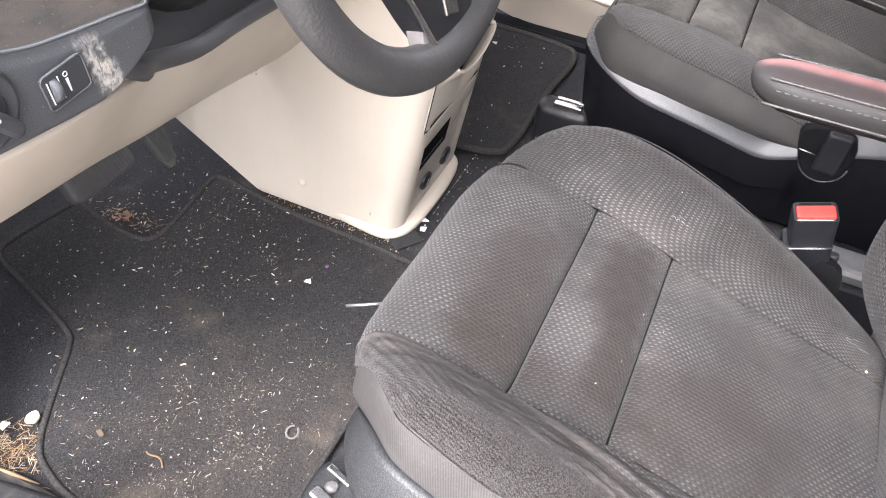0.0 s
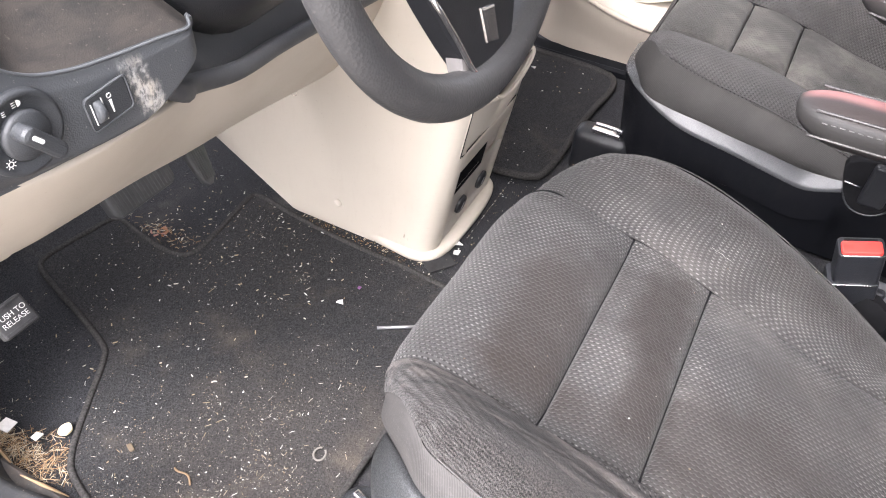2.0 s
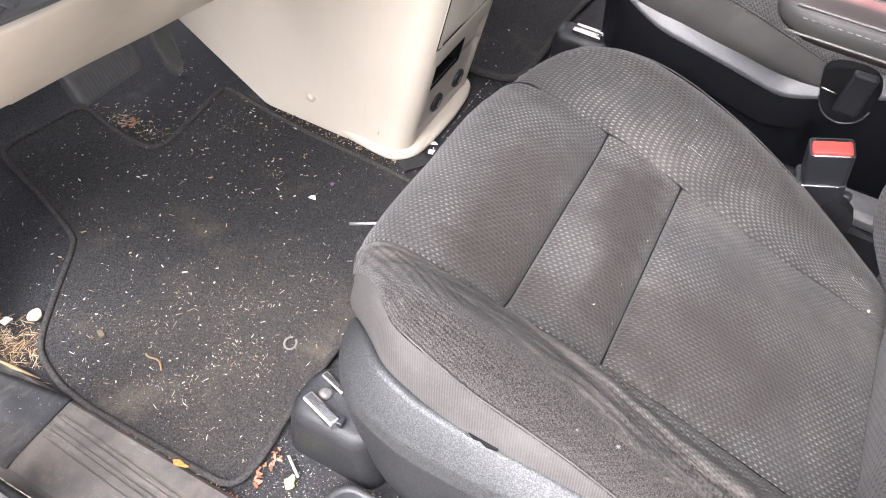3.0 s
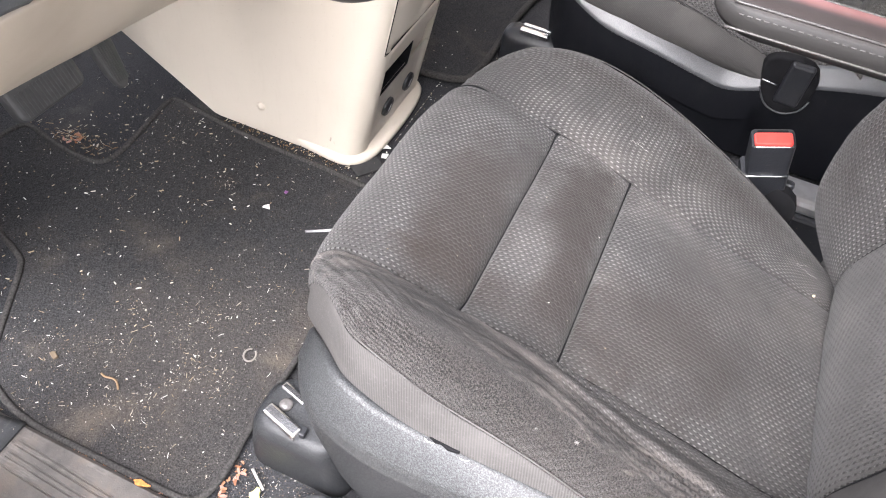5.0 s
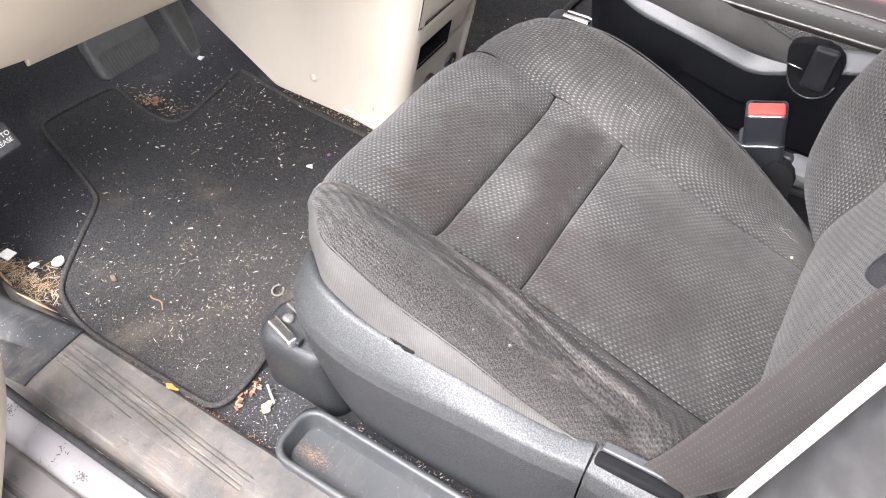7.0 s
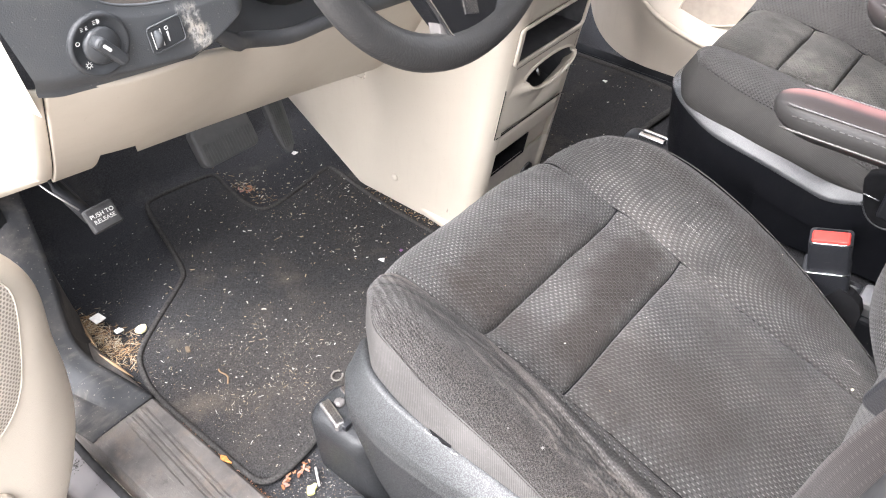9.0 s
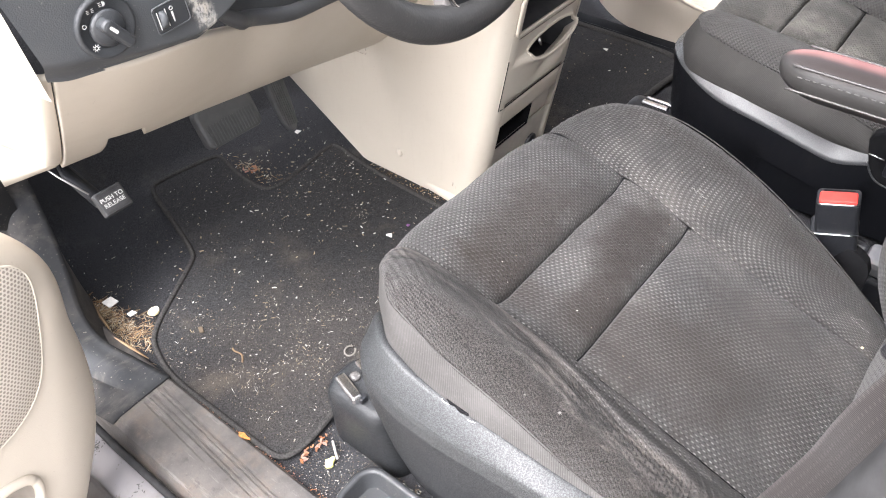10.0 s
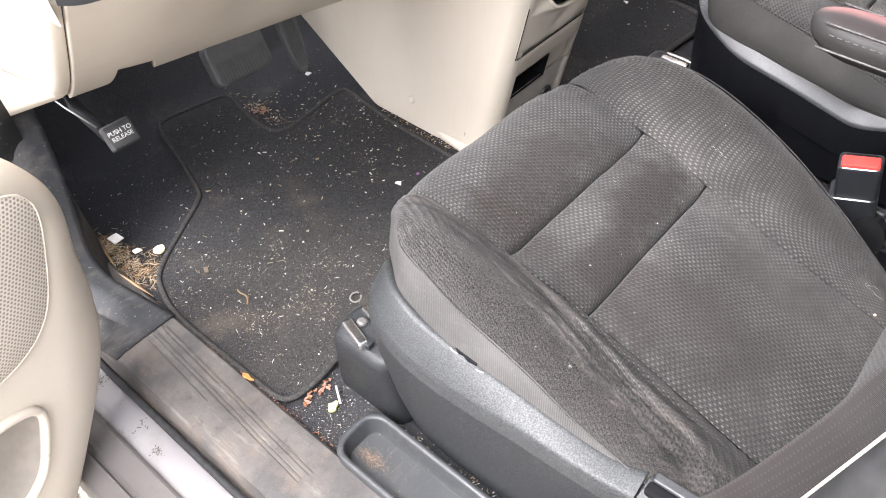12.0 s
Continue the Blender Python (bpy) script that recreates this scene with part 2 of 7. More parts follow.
def painted_metal(name, colour, outer_brown=False):
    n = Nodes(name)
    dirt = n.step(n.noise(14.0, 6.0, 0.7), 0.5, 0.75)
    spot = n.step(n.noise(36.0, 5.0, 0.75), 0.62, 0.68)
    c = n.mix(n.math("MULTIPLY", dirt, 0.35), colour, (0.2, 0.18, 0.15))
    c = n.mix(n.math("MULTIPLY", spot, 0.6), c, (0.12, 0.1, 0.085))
    if outer_brown:
        # Browner and darker on the flanges outside the door seal's line
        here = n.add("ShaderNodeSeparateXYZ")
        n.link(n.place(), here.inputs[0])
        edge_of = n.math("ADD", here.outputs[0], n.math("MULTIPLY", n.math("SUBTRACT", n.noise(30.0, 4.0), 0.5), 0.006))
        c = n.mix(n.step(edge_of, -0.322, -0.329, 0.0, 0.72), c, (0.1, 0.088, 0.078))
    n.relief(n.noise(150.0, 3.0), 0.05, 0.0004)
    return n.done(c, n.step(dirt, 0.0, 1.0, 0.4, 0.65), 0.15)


def webbing_cloth(name):
    n = Nodes(name)
    split = n.add("ShaderNodeSeparateXYZ")
    n.link(n.place("UV"), split.inputs[0])
    rib = n.math("SINE", n.math("MULTIPLY", split.outputs[0], 2 * math.pi / 0.0054))
    weave = n.math("SINE", n.math("ADD", n.math("MULTIPLY", split.outputs[1], 2 * math.pi / 0.005), n.math("MULTIPLY", split.outputs[0], 900.0)))
    fine = n.math("SINE", n.math("MULTIPLY", split.outputs[1], 2 * math.pi / 0.0014))
    c = n.mix(n.step(fine, -1.0, 1.0), (0.021, 0.0172, 0.0168), (0.029, 0.0245, 0.0238))
    c = n.mix(n.step(n.math("MULTIPLY", n.step(rib, 0.2, 0.9), n.step(weave, 0.3, 0.9)), 0.2, 0.9, 0.0, 0.14), c, (0.17, 0.15, 0.14))
    n.relief(n.math("ADD", n.math("MULTIPLY", rib, 0.4), fine), 0.2, 0.0004)
    return n.done(c, 0.75, spec=0.3, sheen=0.1)


def chips(name, colours, rough=0.85):
    """Loose bits that differ in colour from piece to piece."""
    n = Nodes(name)
    ramp = n.add("ShaderNodeValToRGB")
    ramp.color_ramp.interpolation = "CONSTANT"
    for i, colour in enumerate(colours):
        e = ramp.color_ramp.elements[i] if i < 2 else ramp.color_ramp.elements.new(i / len(colours))
        e.position, e.color = i / len(colours), (*colour, 1.0)
    n.link(n.add("ShaderNodeNewGeometry").outputs["Random Per Island"], ramp.inputs[0])
    n.relief(n.noise(900.0, 2.0), 0.3, 0.0004)
    return n.done(ramp.outputs[0], rough, spec=0.2)


def perforated(name, face, hole, pitch):
    """A punched grille: rows of small round holes."""
    n = Nodes(name)
    split = n.add("ShaderNodeSeparateXYZ")
    n.link(n.place("UV"), split.inputs[0])
    v = n.math("DIVIDE", split.outputs[1], pitch * 0.87)
    u = n.math("ADD", n.math("DIVIDE", split.outputs[0], pitch), n.math("MULTIPLY", n.math("FLOORED_MODULO", n.math("FLOOR", v), 2.0), 0.5))
    fu, fv = (n.math("SUBTRACT", n.math("FRACT", s), 0.5) for s in (u, v))
    far = n.math("SQRT", n.math("ADD", n.math("MULTIPLY", fu, fu), n.math("MULTIPLY", n.math("MULTIPLY", fv, fv), 0.76)))
    web = n.step(far, 0.27, 0.36)
    c = n.mix(web, hole, face)
    n.relief(web, 0.6, 0.0012)
    return n.done(c, 0.6)


def stained_panel(name):
    """Soft black dashboard skin with brown dirt wiped over it."""
    n = Nodes(name)
    wipe = n.step(n.noise(26.0, 6.0, 0.72, stretch=(0.6, 1.0, 1.6)), 0.38, 0.7)
    c = n.mix(n.math("MULTIPLY", wipe, 0.5), (0.02, 0.0185, 0.0175), (0.06, 0.05, 0.042))
    c = n.mix(n.step(n.noise(300.0, 2.0), 0.66, 0.74, 0.0, 0.2), c, (0.2, 0.17, 0.14))
    n.relief(n.cells(800.0), 0.3, 0.0005)
    return n.done(c, 0.75, spec=0.2)


def pink_sheen_leather(name):
    """Black leather with a pinkish red sheen painted into its upper side towards the tip."""
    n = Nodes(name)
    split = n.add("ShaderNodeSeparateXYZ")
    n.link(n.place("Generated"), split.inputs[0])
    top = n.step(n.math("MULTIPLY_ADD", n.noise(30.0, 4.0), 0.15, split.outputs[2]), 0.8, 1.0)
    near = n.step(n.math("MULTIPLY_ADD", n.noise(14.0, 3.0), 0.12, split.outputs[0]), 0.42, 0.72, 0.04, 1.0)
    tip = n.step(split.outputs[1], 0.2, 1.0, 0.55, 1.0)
    # Mask of the painted sheen: upper side, one half, stronger at the tip
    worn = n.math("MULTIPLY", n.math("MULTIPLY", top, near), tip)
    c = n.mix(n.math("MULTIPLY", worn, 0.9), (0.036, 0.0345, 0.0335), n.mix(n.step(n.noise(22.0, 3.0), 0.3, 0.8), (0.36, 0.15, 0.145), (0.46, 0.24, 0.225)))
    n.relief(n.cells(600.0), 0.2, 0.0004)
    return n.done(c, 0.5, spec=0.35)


def scraped_plastic(name, base):
    """Slate plastic with a pale scrape that runs down beside the dimmer switch."""
    n = Nodes(name)
    split = n.add("ShaderNodeSeparateXYZ")
    n.link(n.place(), split.inputs[0])
    x, z = split.outputs[0], split.outputs[2]
    wobble = n.math("MULTIPLY", n.math("SUBTRACT", n.noise(90.0, 4.0, 0.7), 0.5), 0.018)
    line = n.math("ADD", n.math("MULTIPLY", z, -0.3), 0.0965)
    off = n.math("ABSOLUTE", n.math("ADD", n.math("SUBTRACT", x, line), wobble))
    band = n.math("MULTIPLY", n.step(off, 0.004, 0.0125, 1.0, 0.0), n.step(z, 0.555, 0.53, 0.0, 1.0))
    flake = n.step(n.noise(260.0, 5.0, 0.75, stretch=(1.6, 1.0, 0.6)), 0.36, 0.54)
    heavy = n.step(n.noise(110.0, 3.0), 0.36, 0.54)
    scrape = n.math("MULTIPLY", band, n.math("MULTIPLY_ADD", n.math("MULTIPLY", flake, heavy), 0.85, 0.06))
    cloud = n.step(n.noise(7.0, 5.0, 0.65), 0.45, 0.8)
    c = n.mix(n.math("MULTIPLY", cloud, 0.12), base, (0.3, 0.28, 0.25))
    c = n.mix(n.step(n.noise(300.0, 2.0, 0.7), 0.67, 0.72, 0.0, 0.3), c, (0.4, 0.38, 0.35))
    c = n.mix(scrape, c, n.mix(n.step(n.noise(60.0, 3.0), 0.4, 0.7), (0.6, 0.59, 0.57), (0.6, 0.54, 0.45)))
    n.relief(n.math("ADD", n.cells(800.0), n.math("MULTIPLY", scrape, 1.5)), 0.35, 0.0006)
    return n.done(c, 0.55, spec=0.35)


def scuffed_step(name):
    """Dark grey step plastic rubbed by shoes: pale scuffs that cross it slantwise, brown dirt and darker clean patches."""
    n = Nodes(name)
    patch = n.step(n.noise(9.0, 6.0, 0.68), 0.36, 0.66)
    dirt = n.step(n.noise(17.0, 6.0, 0.7), 0.46, 0.7)
    turn = n.add("ShaderNodeMapping")
    turn.inputs["Rotation"].default_value = (0, 0, 0.9)
    turn.inputs["Scale"].default_value = (1.0, 0.14, 1.0)
    n.link(n.place(), turn.inputs["Vector"])
    scuff = n.math("MULTIPLY", n.step(n.noise(70.0, 5.0, 0.75, at=turn.outputs[0]), 0.54, 0.68), patch)
    speck = n.step(n.noise(330.0, 3.0, 0.7), 0.63, 0.72)
    c = n.mix(patch, (0.056, 0.052, 0.05), (0.125, 0.114, 0.106))
    c = n.mix(n.math("MULTIPLY", dirt, 0.6), c, (0.16, 0.124, 0.098))
    c = n.mix(n.step(n.noise(28.0, 6.0, 0.75), 0.56, 0.66, 0.0, 0.5), c, (0.042, 0.04, 0.039))
    c = n.mix(n.math("MULTIPLY", scuff, 0.5), c, (0.27, 0.25, 0.235))
    c = n.mix(n.math("MULTIPLY", speck, 0.25), c, (0.3, 0.27, 0.24))
    n.relief(n.math("ADD", n.cells(600.0), n.math("MULTIPLY", scuff, 0.8)), 0.35, 0.0005)
    return n.done(c, n.step(patch, 0.0, 1.0, 0.48, 0.7), spec=0.4)


def gravel(name):
    n = Nodes(name)
    stone = n.cells(90.0)
    c = n.mix(n.step(stone, 0.1, 0.6), (0.42, 0.38, 0.33), (0.16, 0.14, 0.12))
    c = n.mix(n.step(n.noise(25.0, 4.0), 0.35, 0.7), c, (0.34, 0.3, 0.25))
    n.relief(stone, 0.9, 0.01)
    return n.done(c, 0.95, spec=0.1)


# Stains where people sat; the last two spots paint shade on the inner bolster
STAINS_AND_SHADE = ((0.165, -0.305, 0.08, 0.04, 0.88), (0.07, -0.318, 0.07, 0.03, 0.78), (0.1, -0.21, 0.1, 0.05, 0.76), (0.02, -0.225, 0.05, 0.05, 0.6), (0.06, -0.4, 0.07, 0.09, 0.55), (0.02, -0.29, 0.03, 0.12, 0.45), (0.12, -0.47, 0.12, 0.1, 0.35), (0.17, -0.24, 0.05, 0.03, 0.4), (0.335, -0.28, 0.05, 0.17, 0.4), (0.31, -0.46, 0.05, 0.1, 0.45))
KNIT = knit_cloth("seat_knit_cloth", (0.037, 0.0362, 0.036), (0.235, 0.228, 0.224), (0.135, 0.124, 0.115), 0.42, pitch=(0.006, 0.0041), holes=0.3, spots=STAINS_AND_SHADE)
KNIT_BACK = knit_cloth("seat_back_knit_cloth", (0.058, 0.056, 0.055), (0.1, 0.096, 0.093), (0.15, 0.14, 0.13), 0.3)
WORN = felted_cloth("worn_bolster_cloth")
RIB = rib_cloth("seat_rib_cloth", (0.05, 0.048, 0.047), (0.135, 0.13, 0.127))
SIDE = rib_cloth("passenger_side_cloth", (0.046, 0.0445, 0.043), (0.088, 0.084, 0.08))
SUEDE = knit_cloth("seat_suede_cloth", (0.05, 0.0485, 0.0455), (0.055, 0.0535, 0.05), (0.2, 0.187, 0.168), 0.8, holes=0.75)
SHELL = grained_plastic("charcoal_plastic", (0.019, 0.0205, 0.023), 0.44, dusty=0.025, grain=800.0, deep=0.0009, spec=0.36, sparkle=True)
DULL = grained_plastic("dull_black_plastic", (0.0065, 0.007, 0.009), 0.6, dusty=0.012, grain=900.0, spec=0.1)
BLACK = grained_plastic("black_plastic", (0.014, 0.015, 0.018), 0.42, dusty=0.04, grain=900.0)
DASH = grained_plastic("slate_dash_plastic", (0.085, 0.09, 0.096), 0.5, dusty=0.1, grain=800.0, spec=0.35)
SCRAPED = scraped_plastic("scraped_slate_plastic", (0.085, 0.09, 0.096))
SLATE = grained_plastic("dark_switch_plastic", (0.045, 0.048, 0.052), 0.42, dusty=0.06, grain=900.0)
PALE_TRIM = grained_plastic("pale_grey_dash_trim", (0.24, 0.245, 0.25), 0.5, dusty=0.12, grain=800.0, spec=0.35)
BEIGE = grained_plastic("beige_plastic", (0.57, 0.515, 0.435), 0.5, (0.36, 0.3, 0.24), 0.14, 1100.0, 0.0003, 0.35)
# The same beige, darkened in colour for the weak light on the far door
DIM_BEIGE = grained_plastic("dimmed_beige_plastic", (0.46, 0.405, 0.34), 0.5, (0.3, 0.25, 0.2), 0.16, 1100.0, 0.0003, 0.3)
SILL = scuffed_step("scuffed_sill_plastic")
KICK = grained_plastic("dusty_kick_plastic", (0.04, 0.042, 0.045), 0.7, (0.25, 0.22, 0.19), 0.42, 700.0, spec=0.15)
CARPET = carpet("black_carpet", (0.042, 0.0425, 0.046), (0.17, 0.155, 0.14), 0.5)
MAT = carpet("black_mat_carpet", (0.038, 0.0375, 0.039), (0.175, 0.145, 0.115), 0.68, heel=(-0.04, 0.05, 0.2, 0.17, 0.14))
BINDING = plain("mat_binding", (0.046, 0.044, 0.0425), 0.9, vary=0.4, scale=400.0, spec=0.1)
TRAY = grained_plastic("dusty_tray_plastic", (0.035, 0.037, 0.04), 0.42, (0.3, 0.27, 0.23), 0.16, 1200.0)
RUBBER = plain("black_rubber", (0.022, 0.022, 0.023), 0.65, vary=0.3, scale=80.0)
PEDAL = plain("worn_pedal_rubber", (0.075, 0.075, 0.076), 0.55, vary=0.1, scale=80.0)
PAINT = painted_metal("silver_paint", (0.31, 0.295, 0.3))
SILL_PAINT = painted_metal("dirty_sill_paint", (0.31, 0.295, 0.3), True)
CHROME = plain("bright_metal", (0.7, 0.7, 0.71), 0.22, 1.0, vary=0.1)
SATIN = plain("satin_silver", (0.5, 0.5, 0.51), 0.35, 0.8, vary=0.08)
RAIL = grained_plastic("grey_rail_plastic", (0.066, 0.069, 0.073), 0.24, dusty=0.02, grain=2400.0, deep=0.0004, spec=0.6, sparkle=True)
# Charcoal shell plastic again, paler to paint the sky light on its upper slope
EDGE_RAIL = grained_plastic("skylit_rail_plastic", (0.038, 0.0405, 0.0425), 0.43, dusty=0.03, grain=800.0, deep=0.0009, spec=0.4, sparkle=True)
WELT = plain("leather_welt", (0.09, 0.085, 0.083), 0.25, vary=0.2, scale=300.0)
SLOT = plain("dark_slot_lining", (0.06, 0.06, 0.063), 0.6, vary=0.2)
RED = plain("red_button_plastic", (0.7, 0.05, 0.04), 0.35, vary=0.1)
PINK_SHEEN = pink_sheen_leather("pink_sheen_leather")
THREAD = plain("grey_thread", (0.15, 0.145, 0.14), 0.8, vary=0.2, scale=500.0)
GRIP = grained_plastic("wheel_leather", (0.046, 0.046, 0.047), 0.46, dusty=0.06, grain=420.0, deep=0.0006)
WEB = webbing_cloth("belt_webbing")
WORN_PRINT = plain("worn_white_print", (0.42, 0.42, 0.41), 0.7, vary=0.3, scale=300.0)
PRINT = plain("white_print", (0.8, 0.8, 0.78), 0.6, vary=0.05)
SOIL = stained_panel("stained_dash_skin")
SCUFF = plain("pale_scraped_plastic", (0.5, 0.44, 0.37), 0.9, vary=0.45, scale=220.0, spec=0.1)
GRILLE = perforated("punched_speaker_grille", (0.57, 0.52, 0.45), (0.27, 0.235, 0.2), 0.0042)
BROWN_GRILLE = perforated("brown_speaker_grille", (0.2, 0.16, 0.13), (0.06, 0.05, 0.04), 0.005)
# Door beige darkened to carry the shade inside the map pocket
SHADED_LINING = plain("shaded_pocket_lining", (0.27, 0.24, 0.205), 0.7, vary=0.08)
BAY = grained_plastic("dark_slate_plastic", (0.07, 0.073, 0.078), 0.5, dusty=0.08, grain=800.0)
CLAW = plain("pale_worn_leather", (0.16, 0.15, 0.145), 0.5, vary=0.12)
HAIR = plain("pale_hair", (0.5, 0.48, 0.45), 0.7)
GRAVEL = gravel("pale_gravel")
HEAD = plain("grey_headliner", (0.5, 0.48, 0.45), 0.95, vary=0.06, scale=200.0, spec=0.1)
STRAW = chips("straw_bits", [(0.42, 0.3, 0.17), (0.22, 0.15, 0.09), (0.55, 0.45, 0.31), (0.1, 0.07, 0.048), (0.62, 0.55, 0.43), (0.34, 0.2, 0.1)])
SLIVER = chips("pale_slivers", [(0.6, 0.56, 0.48), (0.45, 0.38, 0.27), (0.7, 0.68, 0.64), (0.36, 0.28, 0.18), (0.52, 0.47, 0.39)])
CRUMB = chips("pale_crumbs", [(0.34, 0.3, 0.24), (0.66, 0.63, 0.58), (0.25, 0.19, 0.13), (0.6, 0.57, 0.52), (0.5, 0.47, 0.42), (0.17, 0.125, 0.08), (0.3, 0.24, 0.17), (0.2, 0.17, 0.14), (0.13, 0.1, 0.07)])
RUST = chips("rusty_leaf_bits", [(0.26, 0.11, 0.05), (0.33, 0.17, 0.1), (0.2, 0.095, 0.055), (0.36, 0.2, 0.16)])
PAPER = plain("white_paper", (0.82, 0.8, 0.76), 0.85, vary=0.08, scale=200.0)
CREAM = plain("cream_chip", (0.75, 0.66, 0.42), 0.8, vary=0.15, scale=300.0)
LIME = plain("yellow_green_chip", (0.66, 0.64, 0.24), 0.8, vary=0.2, scale=300.0)
PEEL = plain("orange_peel", (0.48, 0.19, 0.05), 0.75, vary=0.25, scale=300.0)
PURPLE = plain("purple_foil", (0.2, 0.07, 0.22), 0.4, vary=0.2)
DARK = plain("dark_recess", (0.009, 0.009, 0.01), 0.85, vary=0.2, spec=0.1)

# ---- shapes ----
def lerp(a, b, t):
    return a + (b - a) * t


def ease(t):
    t = min(max(t, 0.0), 1.0)
    return t * t * (3 - 2 * t)


def curve_of(rows):
    """A smooth curve through rows of (x, value): piecewise cubic with eased slopes."""
    rows = sorted(rows)
    xs, vs = np.array([r[0] for r in rows], float), np.array([r[1] for r in rows], float)
    slopes = np.gradient(vs, xs) if len(xs) > 2 else np.full(2, (vs[-1] - vs[0]) / (xs[-1] - xs[0]))

    def value(x):
        x = min(max(x, xs[0]), xs[-1])
        i = int(min(max(np.searchsorted(xs, x) - 1, 0), len(xs) - 2))
        h = xs[i + 1] - xs[i]
        t = (x - xs[i]) / h
        a, b, c, d = 2 * t**3 - 3 * t**2 + 1, t**3 - 2 * t**2 + t, -2 * t**3 + 3 * t**2, t**3 - t**2
        return float(a * vs[i] + b * h * slopes[i] + c * vs[i + 1] + d * h * slopes[i + 1])

    return value


def sheet(f, us, vs, bm=None, flip=False):
    """A grid of points f(u, v) -> (x, y, z), with its lengths laid out as UV in metres."""
    bm = bm or bmesh.new()
    uv = bm.loops.layers.uv.verify()
    us, vs = [float(u) for u in us], [float(v) for v in vs]
    pts = [[Vector(f(u, v)) for v in vs] for u in us]
    rows = [[bm.verts.new(p) for p in row] for row in pts]
    mid_v, mid_u = len(vs) // 2, len(us) // 2
    along_u = np.cumsum([0] + [(pts[i + 1][mid_v] - pts[i][mid_v]).length for i in range(len(us) - 1)])
    along_v = np.cumsum([0] + [(pts[mid_u][j + 1] - pts[mid_u][j]).length for j in range(len(vs) - 1)])
    for i in range(len(us) - 1):
        for j in range(len(vs) - 1):
            ids = [(i, j), (i + 1, j), (i + 1, j + 1), (i, j + 1)]
            ids = ids[::-1] if flip else ids
            try:
                face = bm.faces.new([rows[a][b] for a, b in ids])
            except ValueError:
                continue
            face.smooth = True
            for loop, (a, b) in zip(face.loops, ids):
                loop[uv].uv = (along_u[a], along_v[b])
    return bm


def box(size, at=(0, 0, 0), bevel=0.003, turn=(0, 0, 0), bm=None, segments=2):
    bm = bm or bmesh.new()
    made = bmesh.ops.create_cube(bm, size=1.0)["verts"]
    bmesh.ops.scale(bm, vec=size, verts=made)
    if bevel:
        edges = list({e for v in made for e in v.link_edges})
        out = bmesh.ops.bevel(bm, geom=edges, offset=min(bevel, 0.48 * min(size)), segments=segments, profile=0.5, affect="EDGES")
        made = list({v for f in out["faces"] for v in f.verts} | {v for v in made if v.is_valid})
    bmesh.ops.transform(bm, matrix=pose(*at, *turn), verts=made)
    return bm


def rod(points, radius, sides=10, bm=None, taper=None, cap=True):
    """A round bar along points; taper: a radius for each point."""
    bm = bm or bmesh.new()
    pts = [Vector(p) for p in points]
    rings = []
    for i, p in enumerate(pts):
        way = (pts[min(i + 1, len(pts) - 1)] - pts[max(i - 1, 0)]).normalized()
        side = way.cross(Vector((0, 0, 1)) if abs(way.z) < 0.9 else Vector((0, 1, 0))).normalized()
        up = side.cross(way)
        r = taper[i] if taper else radius
        rings.append([bm.verts.new(p + r * (math.cos(a) * side + math.sin(a) * up)) for a in (2 * math.pi * k / sides for k in range(sides))])
    for a, b in zip(rings, rings[1:]):
        for k in range(sides):
            bm.faces.new((a[k], a[(k + 1) % sides], b[(k + 1) % sides], b[k])).smooth = True
    if cap:
        bm.faces.new(rings[0][::-1])
        bm.faces.new(rings[-1])
    return bm


def lathe(profile, sides=32, at=(0, 0, 0), turn=(0, 0, 0), bm=None):
    """A body turned round z from (radius, height) pairs; the ends are closed."""
    bm = bm or bmesh.new()
    m = pose(*at, *turn)
    rings = [[bm.verts.new(m @ Vector((r * math.cos(a), r * math.sin(a), h))) for a in (2 * math.pi * k / sides for k in range(sides))] for r, h in profile]
    for a, b in zip(rings, rings[1:]):
        for k in range(sides):
            bm.faces.new((a[k], a[(k + 1) % sides], b[(k + 1) % sides], b[k])).smooth = True
    bm.faces.new(rings[0][::-1])
    bm.faces.new(rings[-1])
    return bm


def loft(sections, closed=True, caps=True, bm=None):
    """Skin over rings of points."""
    bm = bm or bmesh.new()
    rings = [[bm.verts.new(p) for p in s] for s in sections]
    n = len(rings[0])
    for a, b in zip(rings, rings[1:]):
        for k in range(n if closed else n - 1):
            bm.faces.new((a[k], a[(k + 1) % n], b[(k + 1) % n], b[k])).smooth = True
    if caps and closed:
        bm.faces.new(rings[0][::-1])
        bm.faces.new(rings[-1])
    bmesh.ops.recalc_face_normals(bm, faces=bm.faces)
    return bm


def slab(outline, low, high, bevel=0.0, bm=None, m=None, segments=2):
    """A flat plate from an outline in x, y, between two heights."""
    bm = bm or bmesh.new()
    start = set(bm.verts)
    face = bm.faces.new([bm.verts.new((x, y, low)) for x, y in outline])
    up = bmesh.ops.extrude_face_region(bm, geom=[face])
    top = [v for v in up["geom"] if isinstance(v, bmesh.types.BMVert)]
    bmesh.ops.translate(bm, vec=(0, 0, high - low), verts=top)
    bmesh.ops.recalc_face_normals(bm, faces=bm.faces)
    if bevel:
        rim = [e for e in bm.edges if e.verts[0] in top and e.verts[1] in top]
        bmesh.ops.bevel(bm, geom=rim, offset=bevel, segments=segments, profile=0.5, affect="EDGES")
    if m:
        bmesh.ops.transform(bm, matrix=m, verts=[v for v in bm.verts if v not in start])
    return bm


